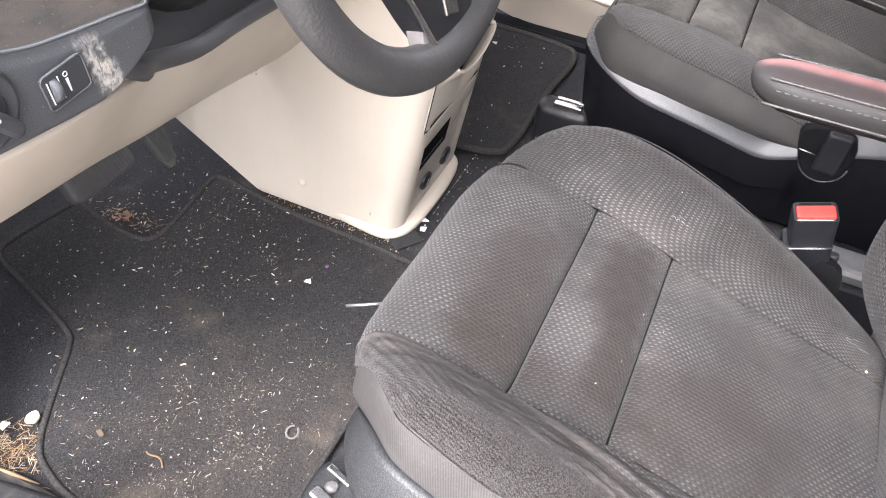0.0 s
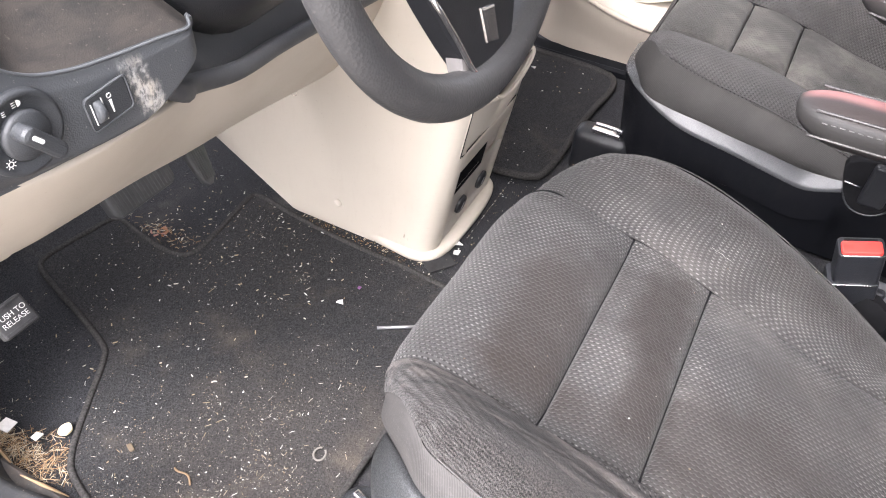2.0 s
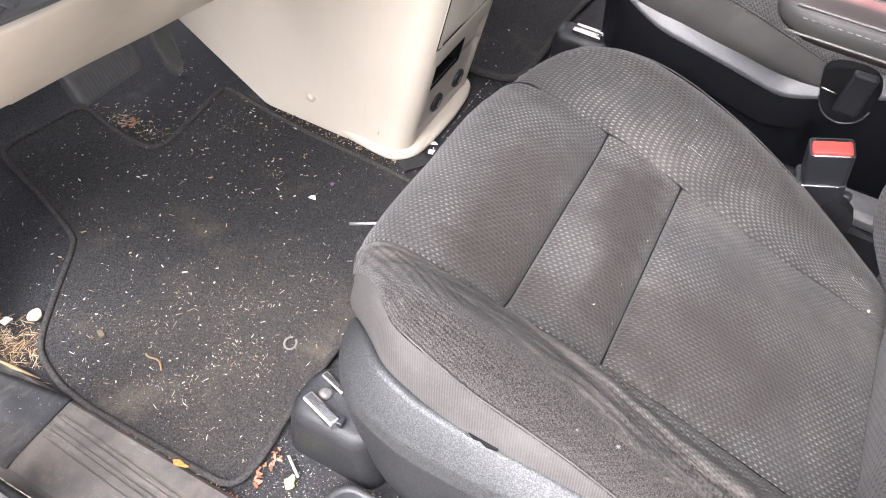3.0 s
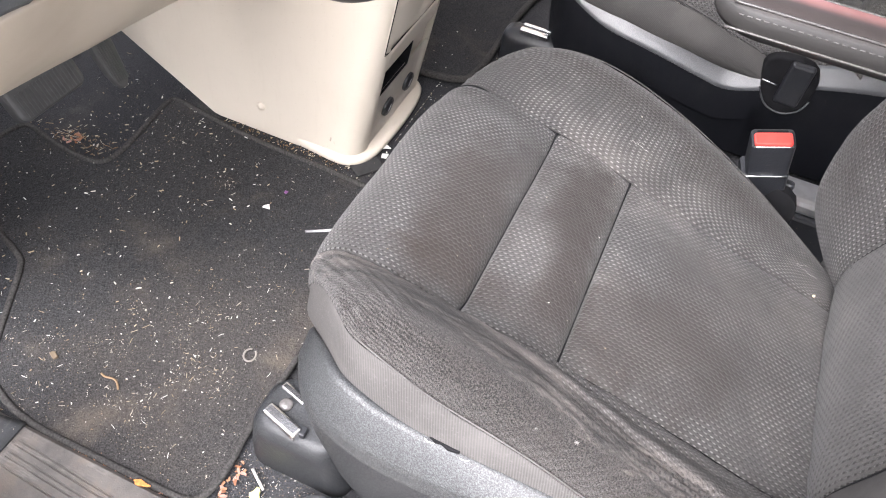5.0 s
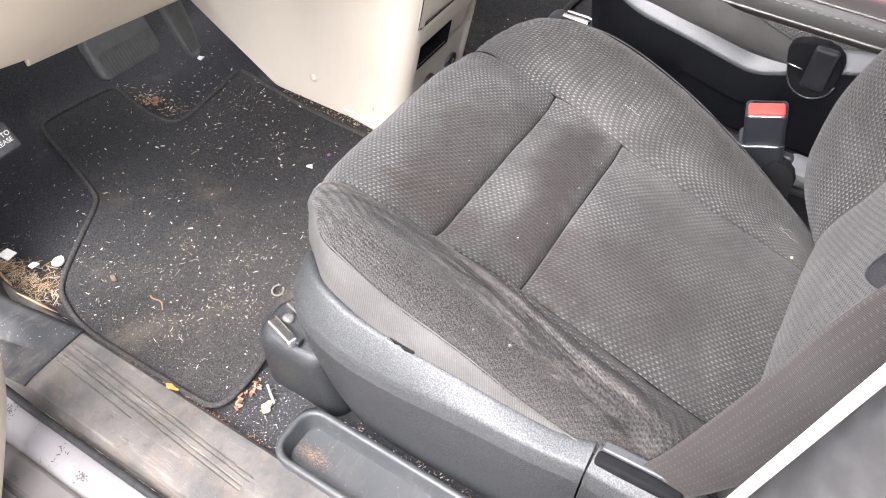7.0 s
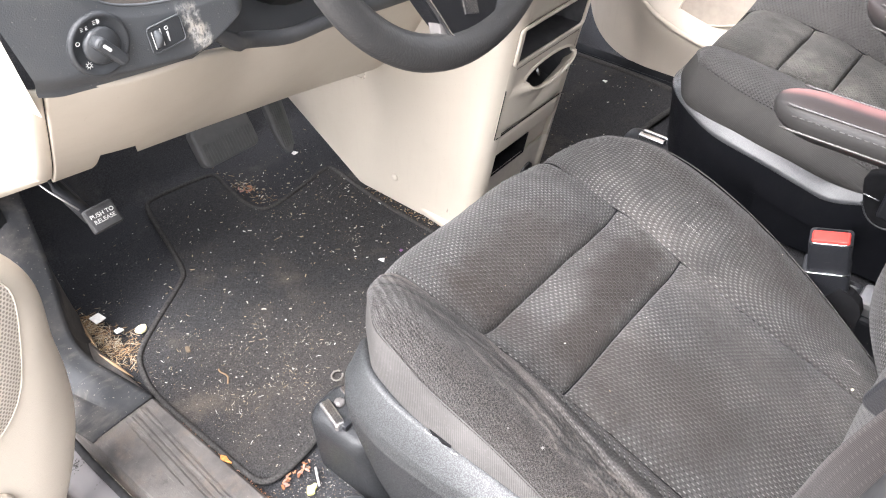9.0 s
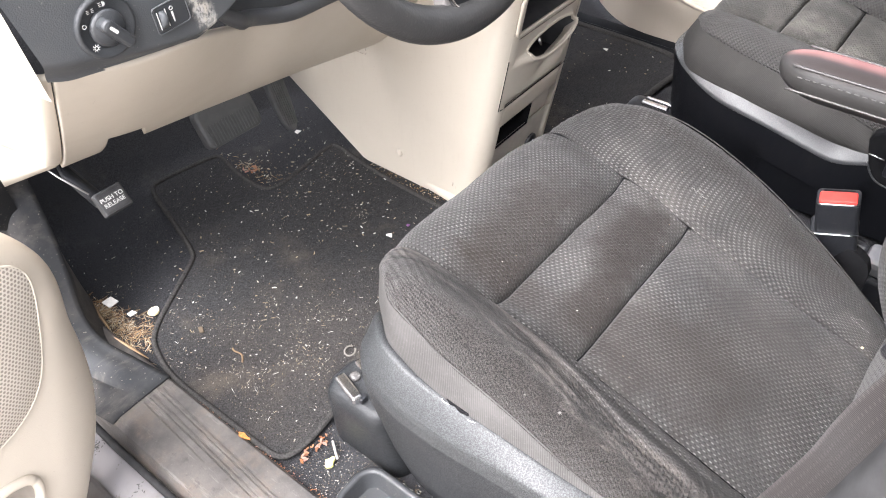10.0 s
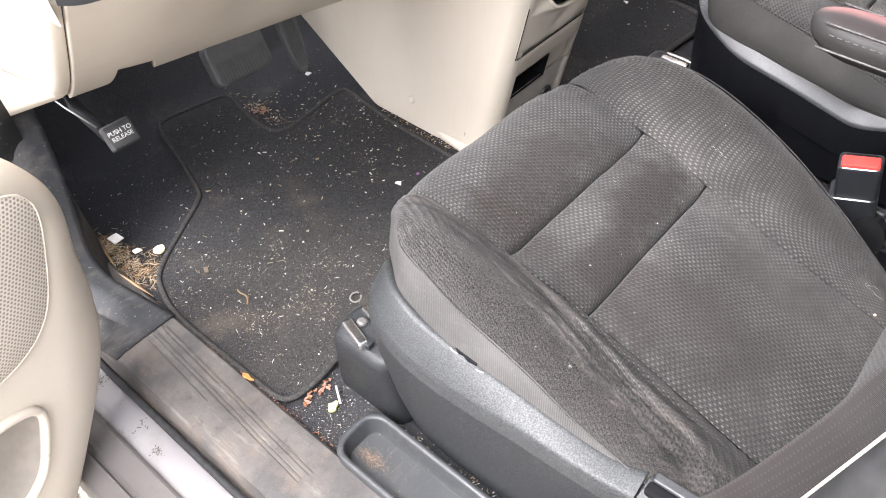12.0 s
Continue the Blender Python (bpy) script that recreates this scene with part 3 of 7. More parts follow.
def rounded(x0, y0, x1, y1, r, n=6):
    """The outline of a rectangle with round corners."""
    out = []
    for cx, cy, a0 in ((x1 - r, y1 - r, 0), (x0 + r, y1 - r, 90), (x0 + r, y0 + r, 180), (x1 - r, y0 + r, 270)):
        out += [(cx + r * math.cos(radians(a0 + 90 * k / n)), cy + r * math.sin(radians(a0 + 90 * k / n))) for k in range(n + 1)]
    return out


def smooth_loop(points, n=4):
    """A closed outline through points, rounded by cutting its corners."""
    pts = [Vector((*p, 0)) for p in points]
    for _ in range(n):
        pts = [q for a, b in zip(pts, pts[1:] + pts[:1]) for q in (a.lerp(b, 0.25), a.lerp(b, 0.75))]
    return [(p.x, p.y) for p in pts]


def thick(ob, metres, offset=-1.0):
    mod = ob.modifiers.new("thickness", "SOLIDIFY")
    mod.thickness, mod.offset = metres, offset
    return ob


def under(ob, parent):
    """Hangs ob under parent and leaves it where it stands."""
    ob.parent = parent
    if parent.type == "EMPTY":
        ob.matrix_parent_inverse = Matrix.Translation(-parent.location)
    return ob


def part(name, bm, material, parent=None, label=""):
    data = bpy.data.meshes.new(name)
    bm.to_mesh(data)
    bm.free()
    data.materials.append(material)
    ob = new(name, data)
    if parent:
        under(ob, parent)
    return tagged(ob, label)


def eased(ob, degrees=35):
    """Smooth faces, with sharp edges past that angle."""
    bm = bmesh.new()
    bm.from_mesh(ob.data)
    for f in bm.faces:
        f.smooth = True
    for e in bm.edges:
        if len(e.link_faces) == 2 and e.calc_face_angle(0) > radians(degrees):
            e.smooth = False
    bm.to_mesh(ob.data)
    bm.free()
    return ob


def thing(name, label, category, group="", kind="", at=(0, 0, 0)):
    ob = new(name)
    ob.empty_display_size = 0.05
    ob.location = at
    return tagged(ob, label, category, group, kind)


def single(name, bm, material, label, category, group="", kind=""):
    return tagged(part(name, bm, material), label, category, group, kind)


def lettering(text, height, m, material, parent, name, depth=0.0003, spacing=1.0):
    data = bpy.data.curves.new(name, "FONT")
    data.body, data.size, data.extrude = text, height, depth
    data.align_x, data.align_y, data.space_line = "CENTER", "CENTER", spacing
    tmp = bpy.data.objects.new(name, data)
    mesh = bpy.data.meshes.new_from_object(tmp)
    bpy.data.objects.remove(tmp)
    mesh.transform(m)
    mesh.materials.clear()
    mesh.materials.append(material)
    return under(new(name, mesh), parent)

# ---- the car's shell: ground, floor, sills, pillars, roof ----
# x: to the car's right, y: ahead, z: up from the cabin carpet. The car's middle lies at x = 0.504.
MIDDLE = 0.504
SEAT_X = 0.115


def build_ground():
    bm = bmesh.new()
    far = 60.0
    bm.faces.new([bm.verts.new((x, y, -0.43)) for x, y in ((-far, -far), (far, -far), (far, far), (-far, far))])
    single("ground", bm, GRAVEL, "pale dry gravel ground beside the parked van", "ground", kind="structure")


def build_floor():
    def f(u, v):
        # Flat to the pedals, then the toe board climbs
        y = v
        climb = max(0.0, y - 0.565)
        return u, y - 0.25 * climb, 0.75 * climb - 0.004 + 0.004 * noise.noise((u * 6, y * 6, 0.3))

    ys = list(np.linspace(-1.45, 0.56, 60)) + list(np.linspace(0.575, 1.1, 16))
    ob = single("floor", sheet(f, np.linspace(-0.25, 1.4, 72), ys, flip=False), CARPET, "black fitted carpet covered in dust and crumbs", "floor", kind="structure")
    thick(ob, 0.02)


def build_sill():
    # Scuffed step trim with long thin grooves
    def profile(y, grooved):
        pts = [(-0.183, -0.004), (-0.1832, 0.008), (-0.187, 0.0125)]
        for gx in (-0.2, -0.2055, -0.214, -0.2195, -0.229):
            # The grooves run a little aslant of the step
            gx -= 0.06 * (0.153 - max(-0.16, min(0.16, y)))
            d = 0.0016 if grooved and (gx > -0.229 or y > 0.03) else 0.0
            pts += [(gx + 0.0014, 0.0125), (gx + 0.0006, 0.0125 - d), (gx - 0.0006, 0.0125 - d), (gx - 0.0014, 0.0125)]
        pts += [(-0.262, 0.0115), (-0.272, 0.008), (-0.277, 0.0), (-0.279, -0.03), (-0.272, -0.03), (-0.2, -0.03)]
        return pts

    rows = [(-0.9, False), (-0.147, False), (-0.143, True), (0.02, True), (0.04, True), (0.15, True), (0.154, False), (0.19, False), (0.4, False)]
    bm = loft([[(x, y, z) for x, z in profile(y, g)] for y, g in rows])
    plate = eased(single("sill_plate", bm, SILL, "scuffed dark grey plastic door step trim with long grooves", "sill plate", kind="structure"), 30)
    rod_pts = [(-0.288, y, -0.008 + 0.0015 * math.sin(9 * y)) for y in np.linspace(-0.9, 0.15, 40)] + [(-0.287, 0.2, 0.0), (-0.286, 0.26, 0.02), (-0.285, 0.31, 0.07), (-0.284, 0.36, 0.17), (-0.283, 0.42, 0.35), (-0.282, 0.46, 0.5)]
    single("door_seal", rod(rod_pts, 0.005, 10), RUBBER, "black rubber door seal along the sill", "seal", kind="structure")
    outer = [(-0.282, -0.024), (-0.292, -0.02), (-0.314, -0.022), (-0.321, -0.026), (-0.325, -0.034), (-0.3275, -0.035), (-0.33, -0.031), (-0.3325, -0.0305), (-0.335, -0.034),
             (-0.358, -0.037), (-0.3615, -0.044), (-0.364, -0.0445), (-0.3665, -0.0405), (-0.369, -0.041), (-0.371, -0.045), (-0.386, -0.05), (-0.391, -0.06), (-0.395, -0.1), (-0.39, -0.24), (-0.34, -0.26), (-0.282, -0.2)]
    bm = loft([[(x, y, z) for x, z in outer] for y in np.linspace(-1.0, 0.42, 30)])
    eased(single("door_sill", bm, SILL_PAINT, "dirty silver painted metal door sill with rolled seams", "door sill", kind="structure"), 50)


def build_kick():
    # Trim at the foot of the front pillar: sweeps up from the sill to the dashboard's end
    inner = curve_of([(0.16, -0.186), (0.22, -0.193), (0.26, -0.194), (0.3, -0.189), (0.334, -0.178), (0.37, -0.17), (0.5, -0.165), (0.9, -0.16)])
    crest = curve_of([(0.16, 0.0115), (0.19, 0.014), (0.23, 0.022), (0.27, 0.04), (0.31, 0.085), (0.35, 0.17), (0.39, 0.3), (0.45, 0.46), (0.9, 0.55)])

    def f(u, v):
        y, top = u, crest(u)
        z = top * v if v <= 1 else top
        lean = 0.02 * math.exp(-((u - 0.29) / 0.06) ** 2)
        x = inner(y) - lean * min(v, 1) ** 0.7 - 0.006 * math.sin(math.pi * min(v, 1))
        if v > 1:
            x -= (v - 1) * 0.088
            z -= (0.03 * ease((u - 0.2) / 0.1) + 0.004) * (v - 1) ** 2
        rise = ease((u - 0.185) / 0.03)
        ridge = rise * (0.008 * math.exp(-(((v - 1.3) / 0.16) ** 2)) - 0.007 * math.exp(-(((v - 1.52) / 0.06) ** 2)) + 0.005 * math.exp(-(((v - 1.72) / 0.12) ** 2)))
        return x, y, z + 0.001 + ridge

    ob = single("kick_panel", sheet(f, np.linspace(0.16, 0.9, 80), list(np.linspace(0, 1, 24)) + list(np.linspace(1.05, 2.0, 20))), KICK, "dusty black plastic kick panel at the front pillar", "kick panel", kind="structure")
    thick(ob, 0.004, 1.0)
    pillar = loft([[(-0.31, 0.36, z), (-0.2, 0.36, z), (-0.2, 0.95, z), (-0.31, 0.95, z)] for z in (-0.2, 0.1, 0.3, 0.58)])
    single("front_pillar", pillar, KICK, "dark painted front door pillar", "pillar", kind="structure")


def build_fender():
    # Front wing ahead of the open door, added unseen to block sky light from the dashboard end
    def ring(y):
        swell_out = 0.05 * math.sin(math.pi * min(1.0, (y - 0.46) / 0.9))
        return [(-0.3, y, -0.28), (-0.4 - swell_out, y, -0.24), (-0.43 - swell_out, y, 0.1), (-0.42 - swell_out, y, 0.36), (-0.37, y, 0.47), (-0.28, y, 0.52), (-0.2, y, 0.53), (-0.2, y, 0.4), (-0.26, y, 0.3)]

    eased(single("unseen_front_wing", loft([ring(y) for y in np.linspace(0.46, 1.7, 16).tolist()]), PAINT, "unseen silver front wing added to block sky light", "wing", kind="structure"), 40)


def build_b_pillar():
    # Beige trim that leans inwards as it climbs, with a grey seal on its outer edge
    def foot(z):
        return Vector((lerp(-0.274, -0.094, z / 1.2), lerp(-0.47, -0.665, z / 1.2), z))

    def ring(z):
        return [foot(z) + Vector((x, y, 0)) for x, y in ((0, 0), (0.012, -0.03), (0.02, -0.2), (-0.08, -0.2), (-0.064, -0.02), (-0.039, 0.006), (-0.01, 0.008))]

    bm = loft([ring(z) for z in np.linspace(0.0, 1.2, 14).tolist()])
    eased(single("middle_pillar", bm, BEIGE, "beige plastic trim of the middle door pillar", "pillar", kind="structure"), 40)
    pts = [foot(z) + Vector((-0.054, 0.004, 0)) for z in np.linspace(0.0, 1.2, 30).tolist()]
    single("pillar_seal", rod(pts, 0.016, 12), RUBBER, "grey rubber door seal on the pillar", "seal", kind="structure")


def build_walls():
    # Far door's inner side, and an unseen added tail and roof, close the place
    # The roof's front edge is placed to limit the sky light coming in
    top = box((1.4, 1.42, 0.04), (MIDDLE, -0.79, 1.2), 0.015)
    roof = single("ceiling", top, HEAD, "unseen pale grey headliner added to hold back sky light", "ceiling", kind="structure")
    tail = box((1.56, 0.05, 0.75), (MIDDLE, -1.5, 0.37), 0.01)
    single("unseen_rear_wall", tail, BLACK, "unseen dark trim added behind the front seats to block light", "wall", kind="structure")
    for x in (-0.25, 1.26):
        single("roof_rail", box((0.06, 1.55, 0.1), (x, -0.82, 1.14), 0.02), HEAD, "pale grey roof side trim", "trim", kind="structure")
    for x in (-0.2, 1.21):
        pts = [(x, 0.72, 0.55), (x + (0.04 if x < 0.5 else -0.04), 0.3, 0.95), (x + (0.06 if x < 0.5 else -0.06), -0.1, 1.16)]
        single("windscreen_pillar", rod(pts, 0.04, 10), HEAD, "pale grey windscreen pillar trim", "pillar", kind="structure")
    single("rear_side_wall", box((0.05, 0.75, 0.65), (1.22, -1.1, 0.3), 0.01), BEIGE, "beige side trim behind the front door", "wall", kind="structure")
    single("far_pillar", box((0.08, 0.16, 1.2), (1.22, -0.66, 0.6), 0.02), BEIGE, "beige middle pillar by the passenger seat", "pillar", kind="structure")
    prof = [(1.022, -0.004), (1.023, 0.006), (1.027, 0.008), (1.031, 0.005), (1.035, 0.008), (1.041, 0.005), (1.047, 0.008), (1.07, 0.008), (1.09, -0.01)]
    eased(single("far_sill_plate", loft([[(x, y, z) for x, z in prof] for y in (-0.9, 0.0, 0.4)]), DULL, "dark ridged plastic door step on the passenger side", "sill plate", kind="structure"), 30)


def build_far_door():
    """The shut passenger door: beige panel, map pocket, speaker."""
    door = thing("door_2", "shut passenger door with beige plastic trim and map pocket", "door", kind="structure", at=(1.11, 0.0, 0.02))

    ledge = curve_of([(-0.75, 0.1), (-0.2, 0.1), (-0.015, 0.107), (0.05, 0.124), (0.119, 0.156), (0.2, 0.221), (0.24, 0.29), (0.42, 0.4)])

    def face(u, v):
        # A wall up to the ledge, then the panel steps back
        z = 0.006 + v
        over = z - ledge(u)
        x = 1.048 + 0.016 * ease(-over / 0.1) if over < 0 else 1.048 + 0.05 * ease(over / 0.06) + 0.03 * max(0.0, v - 0.35)
        return x + 2.7 * max(0.0, u - 0.08) ** 2, u, z

    part("panel", sheet(face, np.linspace(-0.75, 0.42, 70), np.linspace(0, 0.58, 70)), DIM_BEIGE, door)
    part("ledge", rod([(1.05 + 2.7 * max(0.0, y - 0.08) ** 2, y, ledge(y)) for y in np.linspace(0.3, -0.6, 50).tolist()], 0.006, 10), DIM_BEIGE, door)

    def pocket(u, v):
        a = u * 2 * math.pi
        y, z = 0.135 * math.cos(a) * v, 0.048 * math.sin(a) * v
        return 1.076 + 0.002 * (1 - v), -0.075 + 0.9 * y + 0.4 * z, 0.205 - 0.42 * y + 0.9 * z

    # Recess colour is lowered below the panel's to paint its shade
    part("pocket_recess", sheet(pocket, np.linspace(0, 1, 40), np.linspace(0.02, 1, 8)), plain("shaded_pocket_recess", (0.38, 0.33, 0.28), 0.7, vary=0.06), door, "oval tan map pocket with shade painted in")
    part("pocket_rim", rod([pocket(u, 1.0) for u in np.linspace(0, 1, 40).tolist()], 0.0018, 8, cap=False), BEIGE, door)

    def grille(u, v):
        a = u * 2 * math.pi
        return 1.072 + 0.004 * v, 0.075 + 0.06 * math.cos(a) * v, 0.27 + 0.055 * math.sin(a) * v

    part("speaker_grille", sheet(grille, np.linspace(0, 1, 40), np.linspace(0.02, 1, 6)), BROWN_GRILLE, door, "round brown speaker grille")
    part("armrest", box((0.07, 0.34, 0.05), (1.06, -0.28, 0.43), 0.02), DASH, door)


build_ground()
build_floor()
build_sill()
build_kick()
build_fender()
build_b_pillar()
build_walls()
build_far_door()

# ---- the seats ----
R_OUT = curve_of([(-0.6, -0.136), (-0.545, -0.134), (-0.45, -0.126), (-0.337, -0.124), (-0.25, -0.138), (-0.16, -0.128), (-0.08, -0.122)])
R_IN = curve_of([(-0.6, 0.108), (-0.566, 0.1125), (-0.45, 0.12), (-0.34, 0.131), (-0.246, 0.137), (-0.14, 0.15), (-0.08, 0.154)])
CROWN = curve_of([(-0.66, 0.188), (-0.56, 0.2), (-0.45, 0.224), (-0.34, 0.252), (-0.25, 0.277), (-0.18, 0.287), (-0.12, 0.288), (-0.04, 0.286)])
BOLSTER = curve_of([(-0.66, 0.036), (-0.55, 0.042), (-0.454, 0.047), (-0.4, 0.048), (-0.35, 0.056), (-0.27, 0.057), (-0.2, 0.053), (-0.14, 0.04), (-0.06, 0.03)])
EDGE = 0.232
SLOPE = curve_of([(-0.7, 0.01), (-0.47, 0.006), (-0.43, 0.004), (-0.38, 0.008), (-0.33, 0.016), (-0.29, 0.022), (-0.243, 0.028), (-0.2, 0.03), (-0.09, 0.03)])
RIDGE = curve_of([(-0.6, 0.07), (-0.46, 0.05), (-0.36, 0.032), (-0.28, 0.02), (-0.2, 0.009), (-0.14, 0.004)])
# The driver seat's inner bolster: sat broad in the middle, narrow and low towards the backrest
INNER_Y = (-0.6, -0.544, -0.46, -0.38, -0.3, -0.23, -0.17, -0.1)
INNER_EDGE = curve_of(list(zip(INNER_Y, (0.172, 0.195, 0.22, 0.235, 0.24, 0.234, 0.222, 0.2127))))
INNER_RISE = curve_of(list(zip(INNER_Y, (-0.0117, 0.0045, 0.0282, 0.0448, 0.0527, 0.0491, 0.0373, 0.029))))

# The passenger seat: a lower, narrower middle
LOW_CROWN = curve_of([(-0.6, 0.14), (-0.45, 0.172), (-0.38, 0.193), (-0.33, 0.208), (-0.245, 0.224), (-0.18, 0.232), (-0.1, 0.237), (-0.04, 0.238)])
FAR_RISE = curve_of([(-0.6, 0.04), (-0.4, 0.05), (-0.33, 0.058), (-0.25, 0.065), (-0.2, 0.06), (-0.15, 0.045), (-0.08, 0.03)])


def crown(r, y):
    """Height of the seat's upper side; r runs from the seat's middle towards the car's middle."""
    a = abs(r)
    if r > 0 and SHAPE["sat"]:
        start, rim = R_IN(y) - 0.03, INNER_EDGE(y)
        z = CROWN(y) - 0.045 * r + INNER_RISE(y) * ease((r - start) / (rim - 0.027 - start))
        return z - 0.0094 * (max(0.0, r - rim + 0.032) / 0.032) ** 2
    if not SHAPE["sat"]:
        z = LOW_CROWN(y) + (0.034 if r > 0 else FAR_RISE(y)) * ease((a - 0.07) / 0.125)
        return z - 0.012 * (max(0.0, a - 0.195) / (EDGE - 0.195)) ** 2
    z = CROWN(y) - 0.045 * r + BOLSTER(y) * ease((a - 0.105) / 0.1)
    if a > 0.2:
        z -= 0.022 * ((a - 0.2) / (EDGE - 0.2)) ** 2
    return z


# How round the cushion's front corners are: the driver seat's, changed below for the passenger seat
SHAPE = {"drop": 0.085, "round": 0.022, "corner": 0.2187, "sat": True}


def nose(r):
    return -0.1 - SHAPE["drop"] * (max(0.0, abs(r) - 0.1) / 0.13) ** 2.2 - 0.016 * ease((abs(r) - 0.145) / 0.087)


START = 0.045


def begin(r):
    """Where the upper cloth begins in front: low before the insert, up on the edge at the corners."""
    return lerp(START if SHAPE["sat"] else 0.2, 0.235, ease((abs(r) - 0.125) / 0.07))


def edge(y):
    """Half width of the cushion: narrower towards its rounded front corners."""
    return EDGE - SHAPE["round"] * max(0.0, (y + 0.28) / 0.1) ** 2


def rim_at(sign, y):
    """Half width of the cushion on one side, no narrower than its corner."""
    if sign > 0 and SHAPE["sat"]:
        return INNER_EDGE(y)
    return max(SHAPE["corner"], edge(y))


def roll(r):
    """Radius of the cushion's rounded front edge: tighter at its corners."""
    return 0.05 - (0.0398 if r > 0 and SHAPE["sat"] else 0.043) * ease((abs(r) - 0.145) / 0.087)


def along(r, t, back):
    """A way over the seat from under its nose (t = 0) to its back edge (t = 1): y and z."""
    y0, q = nose(r), roll(r)
    if t < 0.1:
        return y0, crown(r, y0 - q) - q - 0.07 * (1 - t / 0.1)
    if t < 0.3:
        a = (t - 0.1) / 0.2 * math.pi / 2
        return y0 - q + q * math.cos(a), crown(r, y0 - q) - q + q * math.sin(a)
    y = lerp(y0 - q, back, (t - 0.3) / 0.7)
    return y, crown(r, y)


def swell(d):
    """How far a panel has risen at that distance from its seam: steep at the stitches, then full."""
    return 0.42 * (1 - math.exp(-d / 0.0022)) + 0.58 * (1 - math.exp(-d / 0.026))


def seam_steps(n):
    """Steps from 0 to 1 that lie closer together near both ends."""
    t = np.linspace(0, 1, n)
    return 0.45 * t + 0.55 * (0.5 - 0.5 * np.cos(math.pi * t))


def build_seat(cx, m, label, cloth, worn):
    """m: +1 where the car's middle lies to the seat's right, -1 for its mirror image."""
    seat = thing("car_seat", label, "car seat", "front seats", at=(cx, -0.35, 0.0))
    flip = m < 0
    r_out, r_in = (R_OUT, R_IN) if worn else (lambda y: -0.1, lambda y: 0.083)
    cross = (-0.248, -0.338) if worn else (-0.24, -0.33)
    rim_cloth = cloth if worn else KNIT_BACK

    def at(r, y, z):
        return cx + m * r, y, z

    def creases(r, y):
        # Worn fold of the outer bolster: a rubbed ridge that leaves the seam in front and runs outwards to the back
        if not worn or r > -0.11:
            return 0.0
        off = R_OUT(y) - r
        fold = RIDGE(y) + 0.0016 * math.sin(31 * y + 1.0) + 0.0008 * math.sin(97 * y)
        here = ease((y + 0.53) / 0.08) * ease((-0.16 - y) / 0.06)
        back = ease((-0.25 - y) / 0.12)
        d = 0.005 * here * math.exp(-(((off - fold) / 0.011) ** 2))
        d -= 0.006 * here * math.exp(-(((off - 0.42 * fold - 0.001) / 0.0045) ** 2))
        for o, wide, deep in ((0.0095, 0.0028, 0.0054), (0.0165, 0.0022, 0.0045), (0.0235, 0.0024, 0.0038), (0.032, 0.003, 0.003)):
            line = fold + o + 0.0014 * math.sin(44 * y + 300 * o) + 0.0007 * math.sin(140 * y + 900 * o)
            k = here * (0.25 + 0.75 * back) * (0.7 + 0.6 * noise.noise((y * 22, o * 200, 0.0)))
            d -= deep * k * math.exp(-(((off - line) / wide) ** 2))
        d += 0.0012 * here * noise.noise((y * 40, off * 160, 1.0))
        # Contour ripples round the front corner
        front = ease((y + 0.27) / 0.06)
        d += 0.0004 * front * math.sin(2 * math.pi * (off + 0.6 * (y + 0.2)) / 0.0095 + 2.0 * noise.noise((y * 20, off * 30, 4.0)))
        # Gathered ripples before the backrest
        rear = ease((-0.44 - y) / 0.06)
        d += 0.0007 * rear * math.sin(2 * math.pi * (y + 0.5 * off) / 0.0105)
        d += 0.0007 * noise.noise((y * 110, r * 110, 3.0))
        return d

    def lumps(x, y):
        return 0.0035 * noise.noise((x * 13 + cx, y * 13, 0.7)) + 0.0012 * noise.noise((x * 55, y * 55 + cx, 2.1))

    def insert(y_back, y_front=None):
        def f(u, v):
            if y_front is None:
                r = lerp(r_out(-0.12), r_in(-0.12), u)
                y, z = along(r, v, y_back)
                r2 = lerp(r_out(y), r_in(y), u)
                y, z = along(r2, v, y_back)
                r, dv = r2, min(abs(y - y_back), (v - begin(0.0)) * 0.25)
            else:
                y = lerp(y_front, y_back, v)
                r = lerp(r_out(y), r_in(y), u)
                z, dv = crown(r, y), min(abs(y - y_front), abs(y - y_back) if y_back > -0.5 else 1)
            du = min(u, 1 - u) * 0.26
            z += 0.0235 * swell(du) * swell(dv) - 0.0125 + lumps(r, y)
            return at(r, y, z)

        return f

    fine = seam_steps(90)
    part("front_insert", sheet(insert(cross[0]), fine, lerp(begin(0.0), 1.0, 1 - (1 - np.linspace(0, 1, 70)) ** 1.5), flip=flip), cloth, seat)
    part("middle_insert", sheet(insert(cross[1], cross[0]), fine, seam_steps(50), flip=flip), cloth, seat)
    part("rear_insert", sheet(insert(-0.6, cross[1]), fine, np.linspace(0, 1, 90) ** 1.4, flip=flip), cloth, seat)

    # The edge between upper cloth and side cloth: from the outer side, round both front corners, to the inner side
    columns = []
    for t in np.linspace(1.0, begin(EDGE), 80).tolist():
        y, z = along(-EDGE, t, -0.6)
        wide = rim_at(-1, y)
        y, z = along(-wide, t, -0.6)
        columns.append((-wide, y, z))
    ends = [-rim_at(-1, nose(-SHAPE["corner"])), rim_at(1, nose(SHAPE["corner"]))]
    for r in np.linspace(*ends, 90).tolist():
        columns.append((r, *along(r, begin(r), -0.6)))
    for t in np.linspace(begin(EDGE), 1.0, 80).tolist():
        y, z = along(EDGE, t, -0.6)
        wide = rim_at(1, y)
        y, z = along(wide, t, -0.6)
